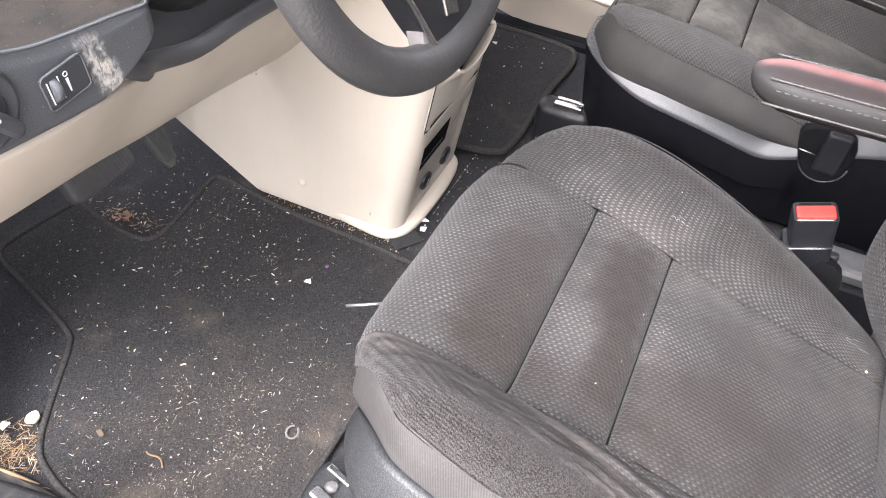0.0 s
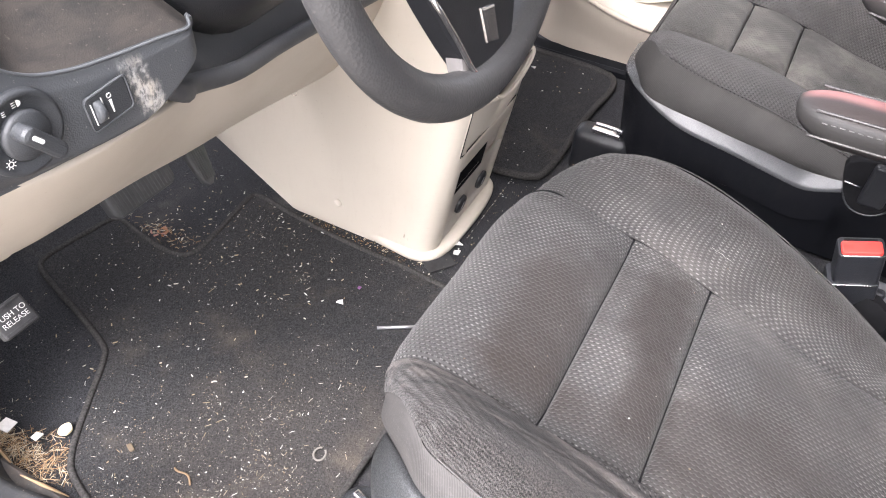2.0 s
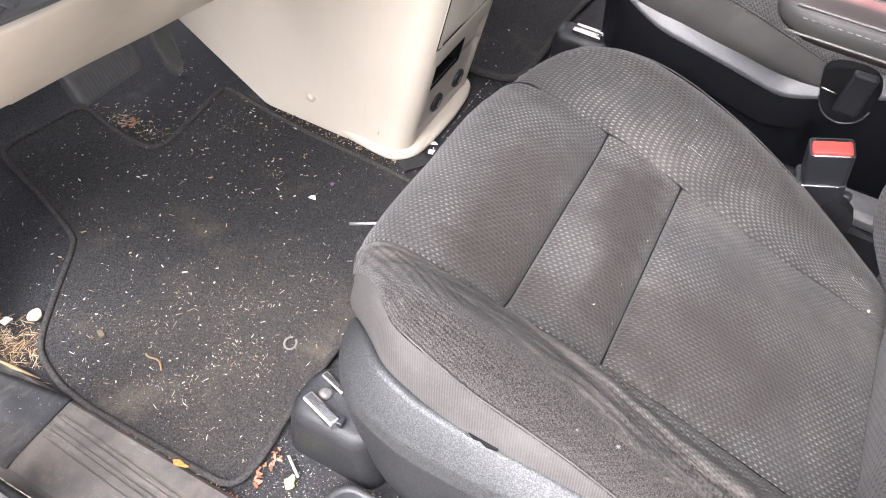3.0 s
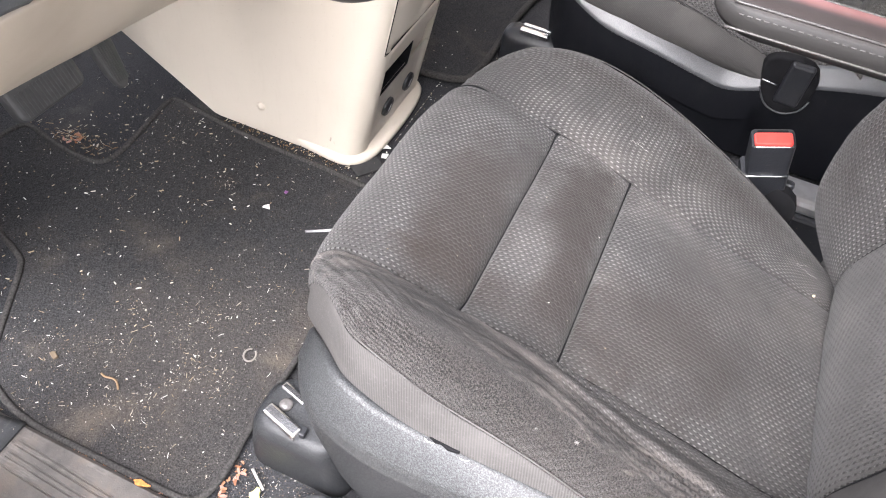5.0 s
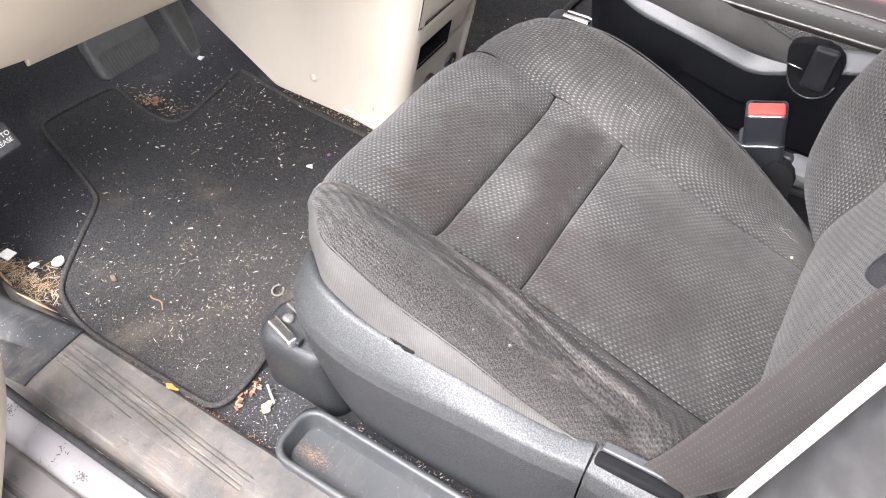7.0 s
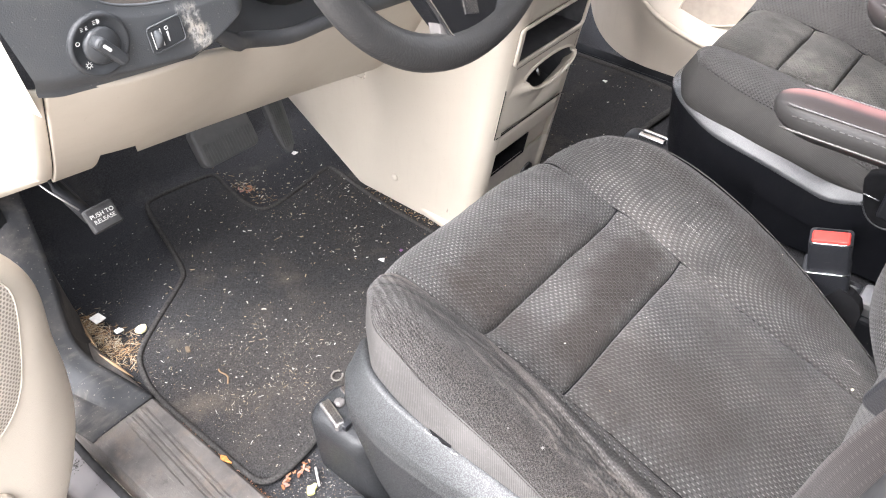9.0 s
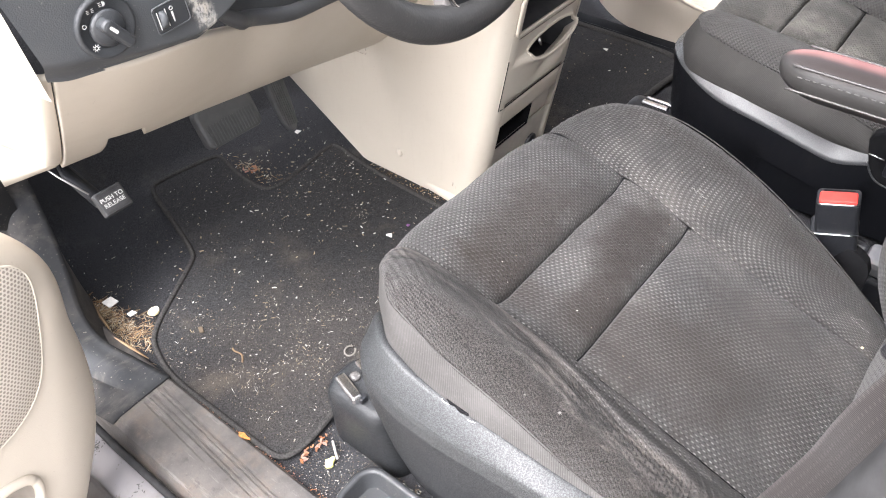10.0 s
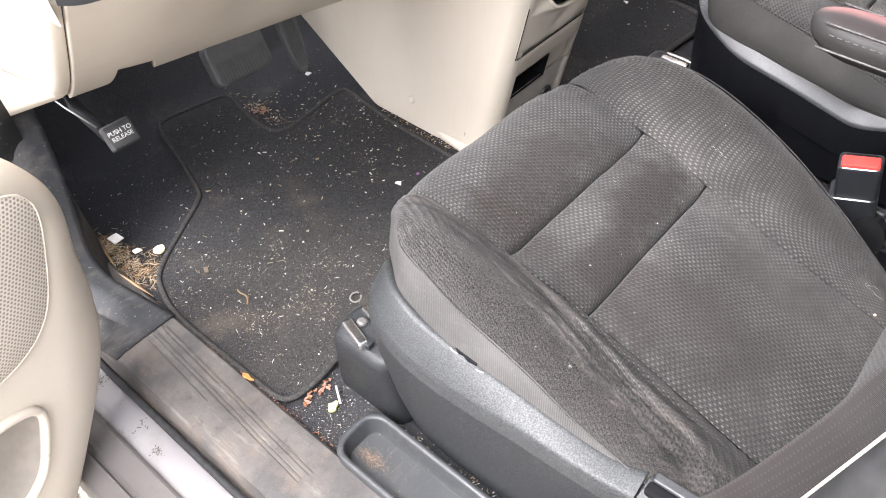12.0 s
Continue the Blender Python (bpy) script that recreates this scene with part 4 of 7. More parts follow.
        columns.append((wide, y, z))
    columns = np.array(columns)

    def rounder(loop, times):
        loop = loop.copy()
        for _ in range(times):
            loop[1:-1] = 0.25 * loop[:-2] + 0.5 * loop[1:-1] + 0.25 * loop[2:]
        return loop

    brink = rounder(columns, 26)
    around = rounder(brink, 10)

    def eased_in(r, y, z):
        # Draw the cloth near the edge in to the rounded corners
        gaps = ((columns - (r, y, z)) ** 2).sum(axis=1)
        k = int(gaps.argmin())
        return Vector((r, y, z)) + Vector((brink[k] - columns[k]) * math.exp(-gaps[k] / 0.0004))

    def bolster(sign):
        def f(u, v):
            seam = r_out if sign < 0 else r_in
            r = lerp(seam(-0.12), sign * EDGE, u)
            y, z = along(r, lerp(begin(r), 1.0, v), -0.6)
            r = lerp(seam(y), sign * rim_at(sign, y), u)
            y, z = along(r, lerp(begin(r), 1.0, v), -0.6)
            du = min(u * 0.1, (1 - u) * 0.1, v * 0.35)
            z += 0.011 * swell(du) - 0.008 + lumps(r, y) + creases(r, y)
            return at(*eased_in(r, y, z))

        return f

    part("outer_bolster", sheet(bolster(-1), np.linspace(0, 1, 130) ** 1.2, np.linspace(0, 1, 210), flip=not flip), WORN if worn else rim_cloth, seat, "worn and creased side bolster" if worn else "")
    part("inner_bolster", sheet(bolster(1), np.linspace(0, 1, 50) ** 1.3, np.linspace(0, 1, 110), flip=flip), rim_cloth, seat)

    for sign, seam in ((-1, r_out), (1, r_in)):
        pts = []
        for t in np.linspace(begin(0.0), 1, 80).tolist():
            y, z = along(seam(-0.12), t, -0.6)
            y, z = along(seam(y), t, -0.6)
            pts.append(at(seam(y), y, z - 0.0085))
        part("seam", rod(pts, 0.0013, 5), DARK, seat)
    for y in cross:
        pts = [at(r, y, crown(r, y) - 0.011 + lumps(r, y)) for r in np.linspace(r_out(y), r_in(y), 40).tolist()]
        part("seam", rod(pts, 0.0013, 5), DARK, seat)

    # Plain cloth below that edge, in one strip
    def skirt(u, v):
        k = min(int(round(u * (len(columns) - 1))), len(columns) - 1)
        r, y, z = brink[k] if v == 0 else around[k]
        a, b = around[max(k - 1, 0)], around[min(k + 1, len(columns) - 1)]
        out = Vector((b[1] - a[1], a[0] - b[0], 0)).normalized() * -1.0
        bulge = (0.005 if worn else 0.015) * math.sin(math.pi * min(1.0, v * 1.25)) - (0.03 if worn else 0.012) * max(0.0, v - (0.35 if worn else 0.6))
        low = min(0.15 if worn else 0.13, z - 0.03)
        return at(r + out.x * bulge, y + out.y * bulge, lerp(z - 0.0075, low, v) + 0.0008 * math.sin(70 * y))

    part("side_cloth", sheet(skirt, np.linspace(0, 1, len(columns)), np.linspace(0, 1, 20), flip=not flip), RIB if worn else SIDE, seat, "plain grey ribbed cloth round the cushion")
    for name, sign in (("outer_piping", -1), ("inner_piping", 1)):
        pts = []
        for t in np.linspace(0.31, 0.99, 90):
            y, z = along(sign * EDGE, t, -0.6)
            wide = rim_at(sign, y)
            y, z = along(sign * wide, t, -0.6)
            pts.append(at(sign * (wide + 0.0008), y, z - 0.003))
        part(name, rod(pts, 0.0007, 6), RIB, seat)

    # Outer shell: a rail on top, a flat flank below
    way = [(-0.07, -0.104, 0.13), (-0.14, -0.11, 0.18), (-0.178, -0.131, 0.236), (-0.207, -0.156, 0.264), (-0.228, -0.181, 0.273), (-0.2365, -0.207, 0.272), (-0.2395, -0.237, 0.266),
           (-0.2405, -0.29, 0.262), (-0.2395, -0.34, 0.26), (-0.238, -0.39, 0.255), (-0.2365, -0.43, 0.254), (-0.235, -0.463, 0.261)]

    def shell(rows, sign, low):
        def ring(i, rail):
            r, y, z = rows[i]
            a, b = rows[max(i - 1, 0)], rows[min(i + 1, len(rows) - 1)]
            t = Vector((b[0] - a[0], b[1] - a[1])).normalized()
            n = Vector((-t.y, t.x)) * sign
            n = n if n.dot(Vector((r, y + 0.38))) > 0 else -n
            # The rail's slope is tall at the front and shrinks to a narrow lip towards the back
            fall = SLOPE(y)
            broad = lerp(0.55, 1.0, ease((-0.115 - y) / 0.05)) if sign < 0 else 1.0
            k = 1.0 if sign < 0 else (1.0 if worn else lerp(0.55, 1.0, ease((-0.13 - y) / 0.12)))
            if rail:
                prof = ((-0.012, -0.03), (-0.0105, -0.004), (-0.0065, -0.0008), (-0.003, -0.001), (0.001, -0.0035), (0.0145, -0.0205), (0.0162, -0.0235), (0.0167, -0.028), (0.01, -0.033)) if sign > 0 else ((-0.012, -0.03), (-0.0115, -0.004), (-0.009, -0.0008), (-0.004, 0.0), (0.0, -0.08 * fall - 0.0006), (0.012, -0.88 * fall - 0.001), (0.0146, -fall - 0.0016), (0.0163, -fall - 0.0045), (0.0171, -fall - 0.012), (0.0178, -fall - 0.024), (0.01, -fall - 0.03))
                return [at(r + n.x * o * broad, y + n.y * o * broad, z + h * (k if o > 0.005 else 1.0)) for o, h in prof]
            pts = [at(r + n.x * o * broad, y + n.y * o * broad, z + h * k) for o, h in (((0.0, -0.022), (0.0155, -0.027), (0.0155, -0.05), (0.012, -0.085)) if sign > 0 else ((0.0, -0.9 * fall - 0.012), (0.0176, -fall - 0.02), (0.0171, -fall - 0.036), (0.0135, -fall - 0.065)))]
            return pts + [at(r + n.x * o, y + n.y * o, h) for o, h in ((0.005 - (0.008 if sign < 0 else 0.0), 0.09), (-0.006 - (0.016 if sign < 0 else 0.0), low), (-0.04, low), (-0.04, 0.1))]

        return [loft([ring(i, k) for i in range(len(rows))]) for k in (True, False)]

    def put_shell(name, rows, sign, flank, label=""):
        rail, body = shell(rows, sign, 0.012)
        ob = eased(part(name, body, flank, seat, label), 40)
        eased(part("shell_rail", rail, EDGE_RAIL if sign < 0 else RAIL, ob, "speckled shell rail, lightened in colour as if lit from above" if sign < 0 else "satin grey shell rail"), 50)

    def finer(rows):
        curves = [curve_of([(i, p[k]) for i, p in enumerate(rows)]) for k in range(3)]
        return [tuple(c(t) for c in curves) for t in np.linspace(0, len(rows) - 1, 4 * len(rows)).tolist()]

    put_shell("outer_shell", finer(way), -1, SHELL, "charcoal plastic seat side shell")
    rear = [(-0.235, -0.466, 0.261), (-0.236, -0.5, 0.262), (-0.2365, -0.56, 0.268), (-0.236, -0.62, 0.28), (-0.232, -0.68, 0.29)]
    put_shell("rear_shell", rear, -1, SHELL)
    inner_way = [(0.07, -0.1, 0.218), (0.15, -0.106, 0.225), (0.19, -0.122, 0.229), (0.213, -0.141, 0.229), (0.224, -0.162, 0.224), (0.231, -0.186, 0.217), (0.236, -0.215, 0.207), (0.2387, -0.25, 0.196), (0.2395, -0.31, 0.18), (0.239, -0.37, 0.167), (0.2385, -0.41, 0.161), (0.238, -0.448, 0.172), (0.2375, -0.5, 0.195), (0.237, -0.56, 0.214), (0.235, -0.64, 0.23)]
    if not worn:
        inner_way = [(r - 0.007 * ease((y + 0.25) / 0.1), y - 0.007 * ease((y + 0.2) / 0.08), z - 0.022 * ease((y + 0.3) / 0.15)) for r, y, z in inner_way]
    else:
        inner_way = [(min(r, INNER_EDGE(y) - 0.012), y, z - 0.035) for r, y, z in inner_way if y > -0.55]
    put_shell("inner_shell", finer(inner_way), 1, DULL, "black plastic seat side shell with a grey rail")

    # Recliner lever and slot at the back of the outer shell
    lever = part("recline_lever", slab(rounded(-0.62, 0.196, -0.491, 0.226, 0.012), -0.006, 0.006, 0.004, m=Matrix(((0, 0, m, cx - m * 0.2585), (1, 0, 0, 0), (0, 1, 0, 0.008), (0, 0, 0, 1)))), SATIN, seat, "pale silver recline lever")
    part("slot", box((0.012, 0.07, 0.01), at(-0.2375, -0.502, 0.2595), 0.003, (-4, 0, 0)), DARK, seat)
    part("slot_edge", box((0.009, 0.062, 0.004), at(-0.2285, -0.5, 0.2655), 0.0015, (-4, 0, 0)), RAIL, seat, "satin grey edge above the belt slot")
    gash = [(-0.003, -0.02), (0.001, -0.0215), (0.004, -0.015), (0.0052, -0.009), (0.0042, -0.003), (0.0062, 0.002), (0.005, 0.009), (0.0056, 0.014), (0.003, 0.0195), (-0.001, 0.021), (-0.0035, 0.013), (-0.0025, 0.004), (-0.0045, -0.006)]
    part("torn_tab", slab(gash, -0.004, 0.0016, 0.0004, m=pose(*at(-0.2348, -0.284, 0.2632), 3, 4 * m, 0) @ Matrix.Diagonal((0.75, 0.62, 1.0, 1.0))), DARK, seat, "dark tear in the shell edge")
    for y, z, turn in ((-0.272, 0.2625, 24), (-0.301, 0.2605, -16)):
        curl = [at(-0.238 - 0.0022 * math.sin(3 * t), y + 0.008 * (t - 0.5), z + 0.002 * math.sin(math.pi * t) + 0.0001 * turn * t) for t in np.linspace(0, 1, 8).tolist()]
        part("torn_sliver", rod(curl, 0.00035, 6), PAPER, seat, "white torn plastic sliver")

    # Runner ends at the floor, in front of the shell
    rings = [[at(x - SEAT_X, y, z) for x, y in rounded(x0, -0.185, -0.07, yf, 0.02, 8)] for z, x0, yf in
             ((0.0, -0.106, -0.066), (0.03, -0.111, -0.071), (0.07, -0.118, -0.08), (0.11, -0.126, -0.09), (0.138, -0.131, -0.097), (0.148, -0.1295, -0.1), (0.1535, -0.125, -0.1045), (0.155, -0.119, -0.11))]
    cover = eased(part("outer_runner_cover", loft(rings), SHELL, seat), 50)
    part("runner_rail", box((0.0125, 0.042, 0.01), at(-0.117 - SEAT_X, -0.131, 0.1585), 0.0025, (-5, 0, m * -17)), CHROME, cover, "bare metal seat rail")
    part("runner_rail", box((0.008, 0.03, 0.008), at(-0.088 - SEAT_X, -0.126, 0.1575), 0.002, (-5, 0, m * -17)), CHROME, cover, "bare metal seat rail")
    part("rail_slot", box((0.009, 0.012, 0.008), at(-0.118 - SEAT_X, -0.15, 0.159), 0.001), BLACK, cover)
    part("bolt", lathe([(0.0, 0), (0.0065, 0), (0.0065, 0.004), (0.004, 0.006), (0.0, 0.006)], 14, at(-0.1 - SEAT_X, -0.124, 0.154)), WELT, cover, "dull grey bolt head")
    top = 0.078
    mid = 0.206 if worn else 0.183
    body = box((0.05, 0.1, top + 0.02), at(mid, -0.095, 0.5 * top - 0.01), 0.018, segments=6)
    cover = eased(part("inner_runner_cover", body, BLACK, seat), 50)
    part("runner_rail", box((0.011, 0.05, 0.01), at(mid + 0.012, -0.1, top + 0.003), 0.002), CHROME, cover, "bare metal seat rail")
    part("runner_rail", box((0.007, 0.05, 0.008), at(mid - 0.006, -0.1, top + 0.002), 0.002), CHROME, cover, "bare metal seat rail")
    part("rail_slot", box((0.006, 0.03, 0.009), at(mid + 0.003, -0.1, top + 0.001), 0.001), BLACK, cover)

    # Backrest
    tall = (0.19, 0.24, 0.3, 0.38, 0.48, 0.6, 0.86)
    back_y = curve_of(list(zip(tall, (-0.5656, -0.5665, -0.5818, -0.6009, -0.6251, -0.6498, -0.7))))
    back_rise = curve_of(list(zip(tall, (0.0141, 0.039, 0.0595, 0.0686, 0.0686, 0.0669, 0.06))))
    back_rim = curve_of(list(zip(tall, (0.251, 0.28, 0.294, 0.279, 0.253, 0.24, 0.235))))
    back_seam = curve_of(list(zip(tall, (0.132, 0.131, 0.127, 0.1233, 0.121, 0.119, 0.117))))
    if not worn:
        back_y = curve_of([(z, -0.574 - 0.2 * (z - 0.2)) for z in tall])
        back_rise = curve_of([(z, 0.058) for z in tall])
        back_rim = curve_of([(z, 0.245) for z in tall])

    def tuck(z):
        # The cloth rolls away where the backrest meets the cushion
        return 0.014 * math.exp(-max(0.0, z - 0.19) / 0.016) + 0.1 * max(0.0, 0.19 - z)

    def back_middle(u, v):
        z = lerp(0.13, 0.86, v)
        r = lerp(-back_seam(z), back_seam(z), u)
        puff = 0.009 * swell(min(u, 1 - u) * 0.25) - 0.004
        return at(r, back_y(z) + puff - tuck(z) + 0.6 * lumps(r, z), z)

    def back_bolster(sign):
        def f(u, v):
            z = lerp(0.13, 0.86, v)
            rim = back_rim(z) if sign > 0 else min(0.24, back_rim(z))
            r = lerp(back_seam(z), rim, u)
            y = back_y(z) + back_rise(z) * (1.0 if sign > 0 else 0.35) * math.sin(min(1.0, u / 0.6) * math.pi / 2)
            y -= 0.05 * (max(0.0, u - 0.55) / 0.45) ** 2 + tuck(z) - 0.006 * swell(u * 0.1) + 0.004
            return at(sign * r, y + 0.6 * lumps(r, z), z)

        return f

    heights = np.linspace(0, 1, 110)
    part("back_insert", sheet(back_middle, seam_steps(60), heights, flip=flip), KNIT_BACK if worn else cloth, seat)
    part("back_inner_bolster", sheet(back_bolster(1), np.linspace(0, 1, 40), heights, flip=flip), KNIT if worn else cloth, seat)
    part("back_outer_bolster", sheet(back_bolster(-1), np.linspace(0, 1, 40), heights, flip=not flip), RIB if worn else cloth, seat)
    for sign in (-1, 1):
        pts = [at(sign * back_seam(z), back_y(z) - 0.0025 - tuck(z), z) for z in np.linspace(0.17, 0.84, 60).tolist()]
        part("back_seam", rod(pts, 0.0012, 5), DARK, seat)

    def back_core(z):
        y = back_y(max(z, 0.19)) - 0.05 - 0.1 * max(0.0, 0.19 - z)
        wide = min(0.235, back_rim(z) - 0.01)
        return [at(r, y + d, z) for r, d in ((-wide, 0.04), (-0.16, 0.03), (0.16, 0.03), (wide, 0.04), (wide, -0.06), (0.2, -0.1), (-0.2, -0.1), (-wide, -0.06))]

    part("back_shell", loft([back_core(z) for z in np.linspace(0.13, 0.86, 12).tolist()]), RIB, seat)

    # Folding armrest beside the backrest, on the side of the car's middle
    lift = 0.0 if worn else 0.16

    def arm(r, y, z):
        return at(r, y - (0.02 if lift else 0.0), z + lift * (y + 0.65))

    def arm_ring(y, k):
        w, lo, hi = 0.032 * k ** 0.8, 0.397 - 0.029 * k, 0.397 + 0.013 * k
        c = 0.283
        return [arm(c + dx * w, y, z) for dx, z in ((-1, lerp(lo, hi, 0.25)), (-1, lerp(lo, hi, 0.72)), (-0.8, hi - 0.005 * k), (-0.45, hi), (0.45, hi), (0.8, hi - 0.005 * k), (1, lerp(lo, hi, 0.72)), (1, lerp(lo, hi, 0.25)), (0.7, lo), (-0.7, lo))]

    ys = [(-0.347, 0.12), (-0.3495, 0.34), (-0.354, 0.52), (-0.361, 0.68), (-0.371, 0.83), (-0.385, 0.95)] + [(y, 1.0) for y in np.linspace(-0.4, -0.68, 12)]
    rest = part("armrest", loft([arm_ring(y, k) for y, k in ys]), PINK_SHEEN, seat, "black leather armrest with a pinkish red sheen painted on top")
    for side_r in (-1, 1):
        part("upper_welt", rod([arm(0.283 + side_r * 0.0262, y, 0.4052) for y in np.linspace(-0.366, -0.66, 30)], 0.0016, 6), WELT, rest)
        part("lower_welt", rod([arm(0.283 + side_r * 0.0318, y, 0.3795) for y in np.linspace(-0.366, -0.66, 30)], 0.0016, 6), WELT, rest)
        for k in range(34):
            y = -0.375 - 0.0084 * k
            part("stitch", rod([arm(0.283 + side_r * 0.0322, y, 0.3965), arm(0.283 + side_r * 0.0322, y - 0.0052, 0.3965)], 0.0006, 4), THREAD, rest)

    # Belt guide cup in the inner shell
    outline = smooth_loop([(-0.44, 0.21), (-0.452, 0.16), (-0.47, 0.13), (-0.5, 0.124), (-0.526, 0.145), (-0.522, 0.215)], 2)
    stand = Matrix(((0, 0, m, cx + m * 0.2535), (1, 0, 0, 0), (0, 1, 0, 0), (0, 0, 0, 1)))
    cup = part("belt_cup", slab(outline, -0.01, 0.006, 0.003, m=stand), DARK, seat, "black belt pocket in the shell")
    low = [p for p in outline if p[1] < 0.165]
    part("cup_rim", rod([stand @ Vector((y, z, 0.0062)) for y, z in low], 0.0014, 6), RAIL, cup)
    part("belt_stalk", box((0.012, 0.034, 0.07), at(0.262, -0.495, 0.178), 0.005, (0, m * 4, 0)), BLACK, cup)
    part("metal_pin", rod([at(0.263, -0.452, 0.172), at(0.263, -0.475, 0.17)], 0.0016, 8), CHROME, cup)
    return seat


build_seat(SEAT_X, 1, "dusty dark grey cloth driver seat with worn creased bolster", KNIT, True)
SHAPE.update({"drop": 0.045, "round": 0.012, "corner": 0.2135, "sat": False})
build_seat(2 * MIDDLE - SEAT_X, -1, "dark grey suede-like cloth passenger seat with dusty seams", SUEDE, False)
SHAPE.update({"drop": 0.085, "round": 0.022, "corner": 0.2187, "sat": True})

# ---- dashboard, steering wheel, console, pedals ----
KNEE_TOP_Y = curve_of([(-0.21, 0.078), (-0.06, 0.075), (0.03, 0.113), (0.1, 0.12), (0.36, 0.12)])
KNEE_TOP_Z = curve_of([(-0.21, 0.515), (-0.135, 0.499), (-0.062, 0.49), (0.03, 0.454), (0.09, 0.434), (0.16, 0.428), (0.36, 0.41)])
KNEE_LOW_Z = curve_of([(-0.21, 0.328), (-0.115, 0.316), (0.085, 0.29), (0.186, 0.276), (0.36, 0.247)])


def build_dashboard():
    dash = thing("dashboard", "slate grey and beige plastic dashboard with pale scuff marks", "dashboard", at=(0.1, 0.25, 0.3))

    def knee(u, v):
        # Beige lower panel: leans away to the pedals, slightly full
        x = lerp(-0.2, 0.37, u)
        y = lerp(KNEE_TOP_Y(x), 0.25, v)
        z = lerp(KNEE_TOP_Z(x), KNEE_LOW_Z(x), v)
        full = 0.016 * math.sin(math.pi * v) ** 0.8
        return x, y - full * 0.7, z - full * 0.7

    def end_in(v):
        # The panel's end beside the door slants inwards to its lower edge
        return 0.06 * v ** 1.5

    # A notch for the brake's release flap is left open in the lower edge, its sides slanting
    u0, u1, cut0, cut1 = 0.109, 0.19, 0.6, 0.67
    rows = np.linspace(0, 1, 34)
    bm = sheet(lambda s, v: knee(lerp(end_in(v), u0 + 0.07 * max(0.0, v - cut0), s), v), np.linspace(0, 1, 24), np.concatenate([cut0 * rows, np.linspace(cut0, 1, 18)[1:]]))
    sheet(lambda s, v: knee(lerp(u0, u1, s), v * lerp(cut0, cut1, s)), np.linspace(0, 1, 16), rows, bm)
    sheet(lambda s, v: knee(lerp(u1 + 0.17 * max(0.0, v - cut1), 1.0, s), v), np.linspace(0, 1, 110), np.concatenate([cut1 * rows, np.linspace(cut1, 1, 18)[1:]]), bm)
    bmesh.ops.remove_doubles(bm, verts=bm.verts, dist=0.0004)
    thick(part("lower_panel", bm, BEIGE, dash, "beige plastic lower dashboard panel"), 0.006, -1.0)

    # Release flap of the brake, set back in the notch
    def flap(u, v):
        x, y, z = knee(u, v)
        return x, y + 0.006, z + 0.006

    lid = thick(part("release_flap", sheet(flap, np.linspace(0.095, 0.265, 16), np.linspace(0.56, 0.97, 16)), BLACK, dash, "dark brake release flap") , 0.004, -1.0)
    part("flap_mark", rod([Vector(flap(u, 0.8)) - Vector((0, 0.001, 0.001)) for u in (0.17, 0.19, 0.21)], 0.0008, 6), PRINT, dash, "short pale mark on the release flap")

    def end_cap(u, v):
        # End of the dashboard beside the door: starts at the slanting end of the lower panel and runs forward
        xs, ys, zs = knee(end_in(v), v)
        if u < 0.2:
            a = u / 0.2 * math.pi / 2
            return xs - 0.0015 - 0.012 * math.sin(a), ys + 0.012 * (1 - math.cos(a)), zs + 0.004 * (1 - math.cos(a))
        s = (u - 0.2) / 0.8
        flat = ease(min(1.0, s / 0.35))
        return lerp(xs - 0.0135, -0.2135, flat), lerp(ys + 0.012, 0.5, s), lerp(zs + 0.004, lerp(0.515, 0.358, v), flat)

    thick(part("end_cap", sheet(end_cap, np.linspace(0, 1, 50), np.linspace(0, 1.0, 40)), BEIGE, dash, "smooth beige dashboard end cap"), 0.003, 0)

    def end_trim(u, v):
        # Lower trim between the end cap and the kick panel
        low = Vector((-0.166, 0.262, 0.312)).lerp(Vector((-0.203, 0.372, 0.25)), u)
        return low.lerp(Vector((-0.19, 0.262, 0.385)).lerp(Vector((-0.211, 0.372, 0.4)), u), v)

    thick(part("lower_end_trim", sheet(end_trim, np.linspace(0, 1, 12), np.linspace(0, 1, 12)), BEIGE, dash), 0.003, 0)

    def upper_cap(u, v):
        return -0.209 - 0.02 * v - 0.005 * math.sin(min(1.0, 6 * u) * math.pi / 2), 0.056 + 0.02 * (1 - v) + 0.5 * u, lerp(0.49, 0.63, v)

    part("upper_end_cap", sheet(upper_cap, np.linspace(0, 1, 20), np.linspace(0, 1, 12), flip=True), BEIGE, dash)

    # Slate switch panel
    low = curve_of([(-0.235, 0.523), (-0.214, 0.517), (-0.19, 0.508), (-0.172, 0.505), (-0.13, 0.499), (-0.084, 0.493), (-0.062, 0.492), (-0.042, 0.498), (-0.02, 0.511), (0.012, 0.534)])
    high = curve_of([(-0.235, 0.619), (-0.2, 0.613), (-0.178, 0.611), (-0.169, 0.608), (-0.163, 0.598), (-0.15, 0.582), (-0.137, 0.572), (-0.114, 0.5625), (-0.078, 0.555), (-0.037, 0.549), (0.012, 0.54)])

    def switches(u, v):
        x = lerp(-0.208 - 0.022 * v, 0.012, u)
        z = lerp(low(x) - 0.004, high(x), v)
        round_in = 0.016 * (1 - ease(min(v, 0.22) / 0.22)) + 0.02 * ease((x - -0.02) / 0.032) ** 2
        return x, 0.053 + round_in + 0.03 * max(0, v - 0.85), z

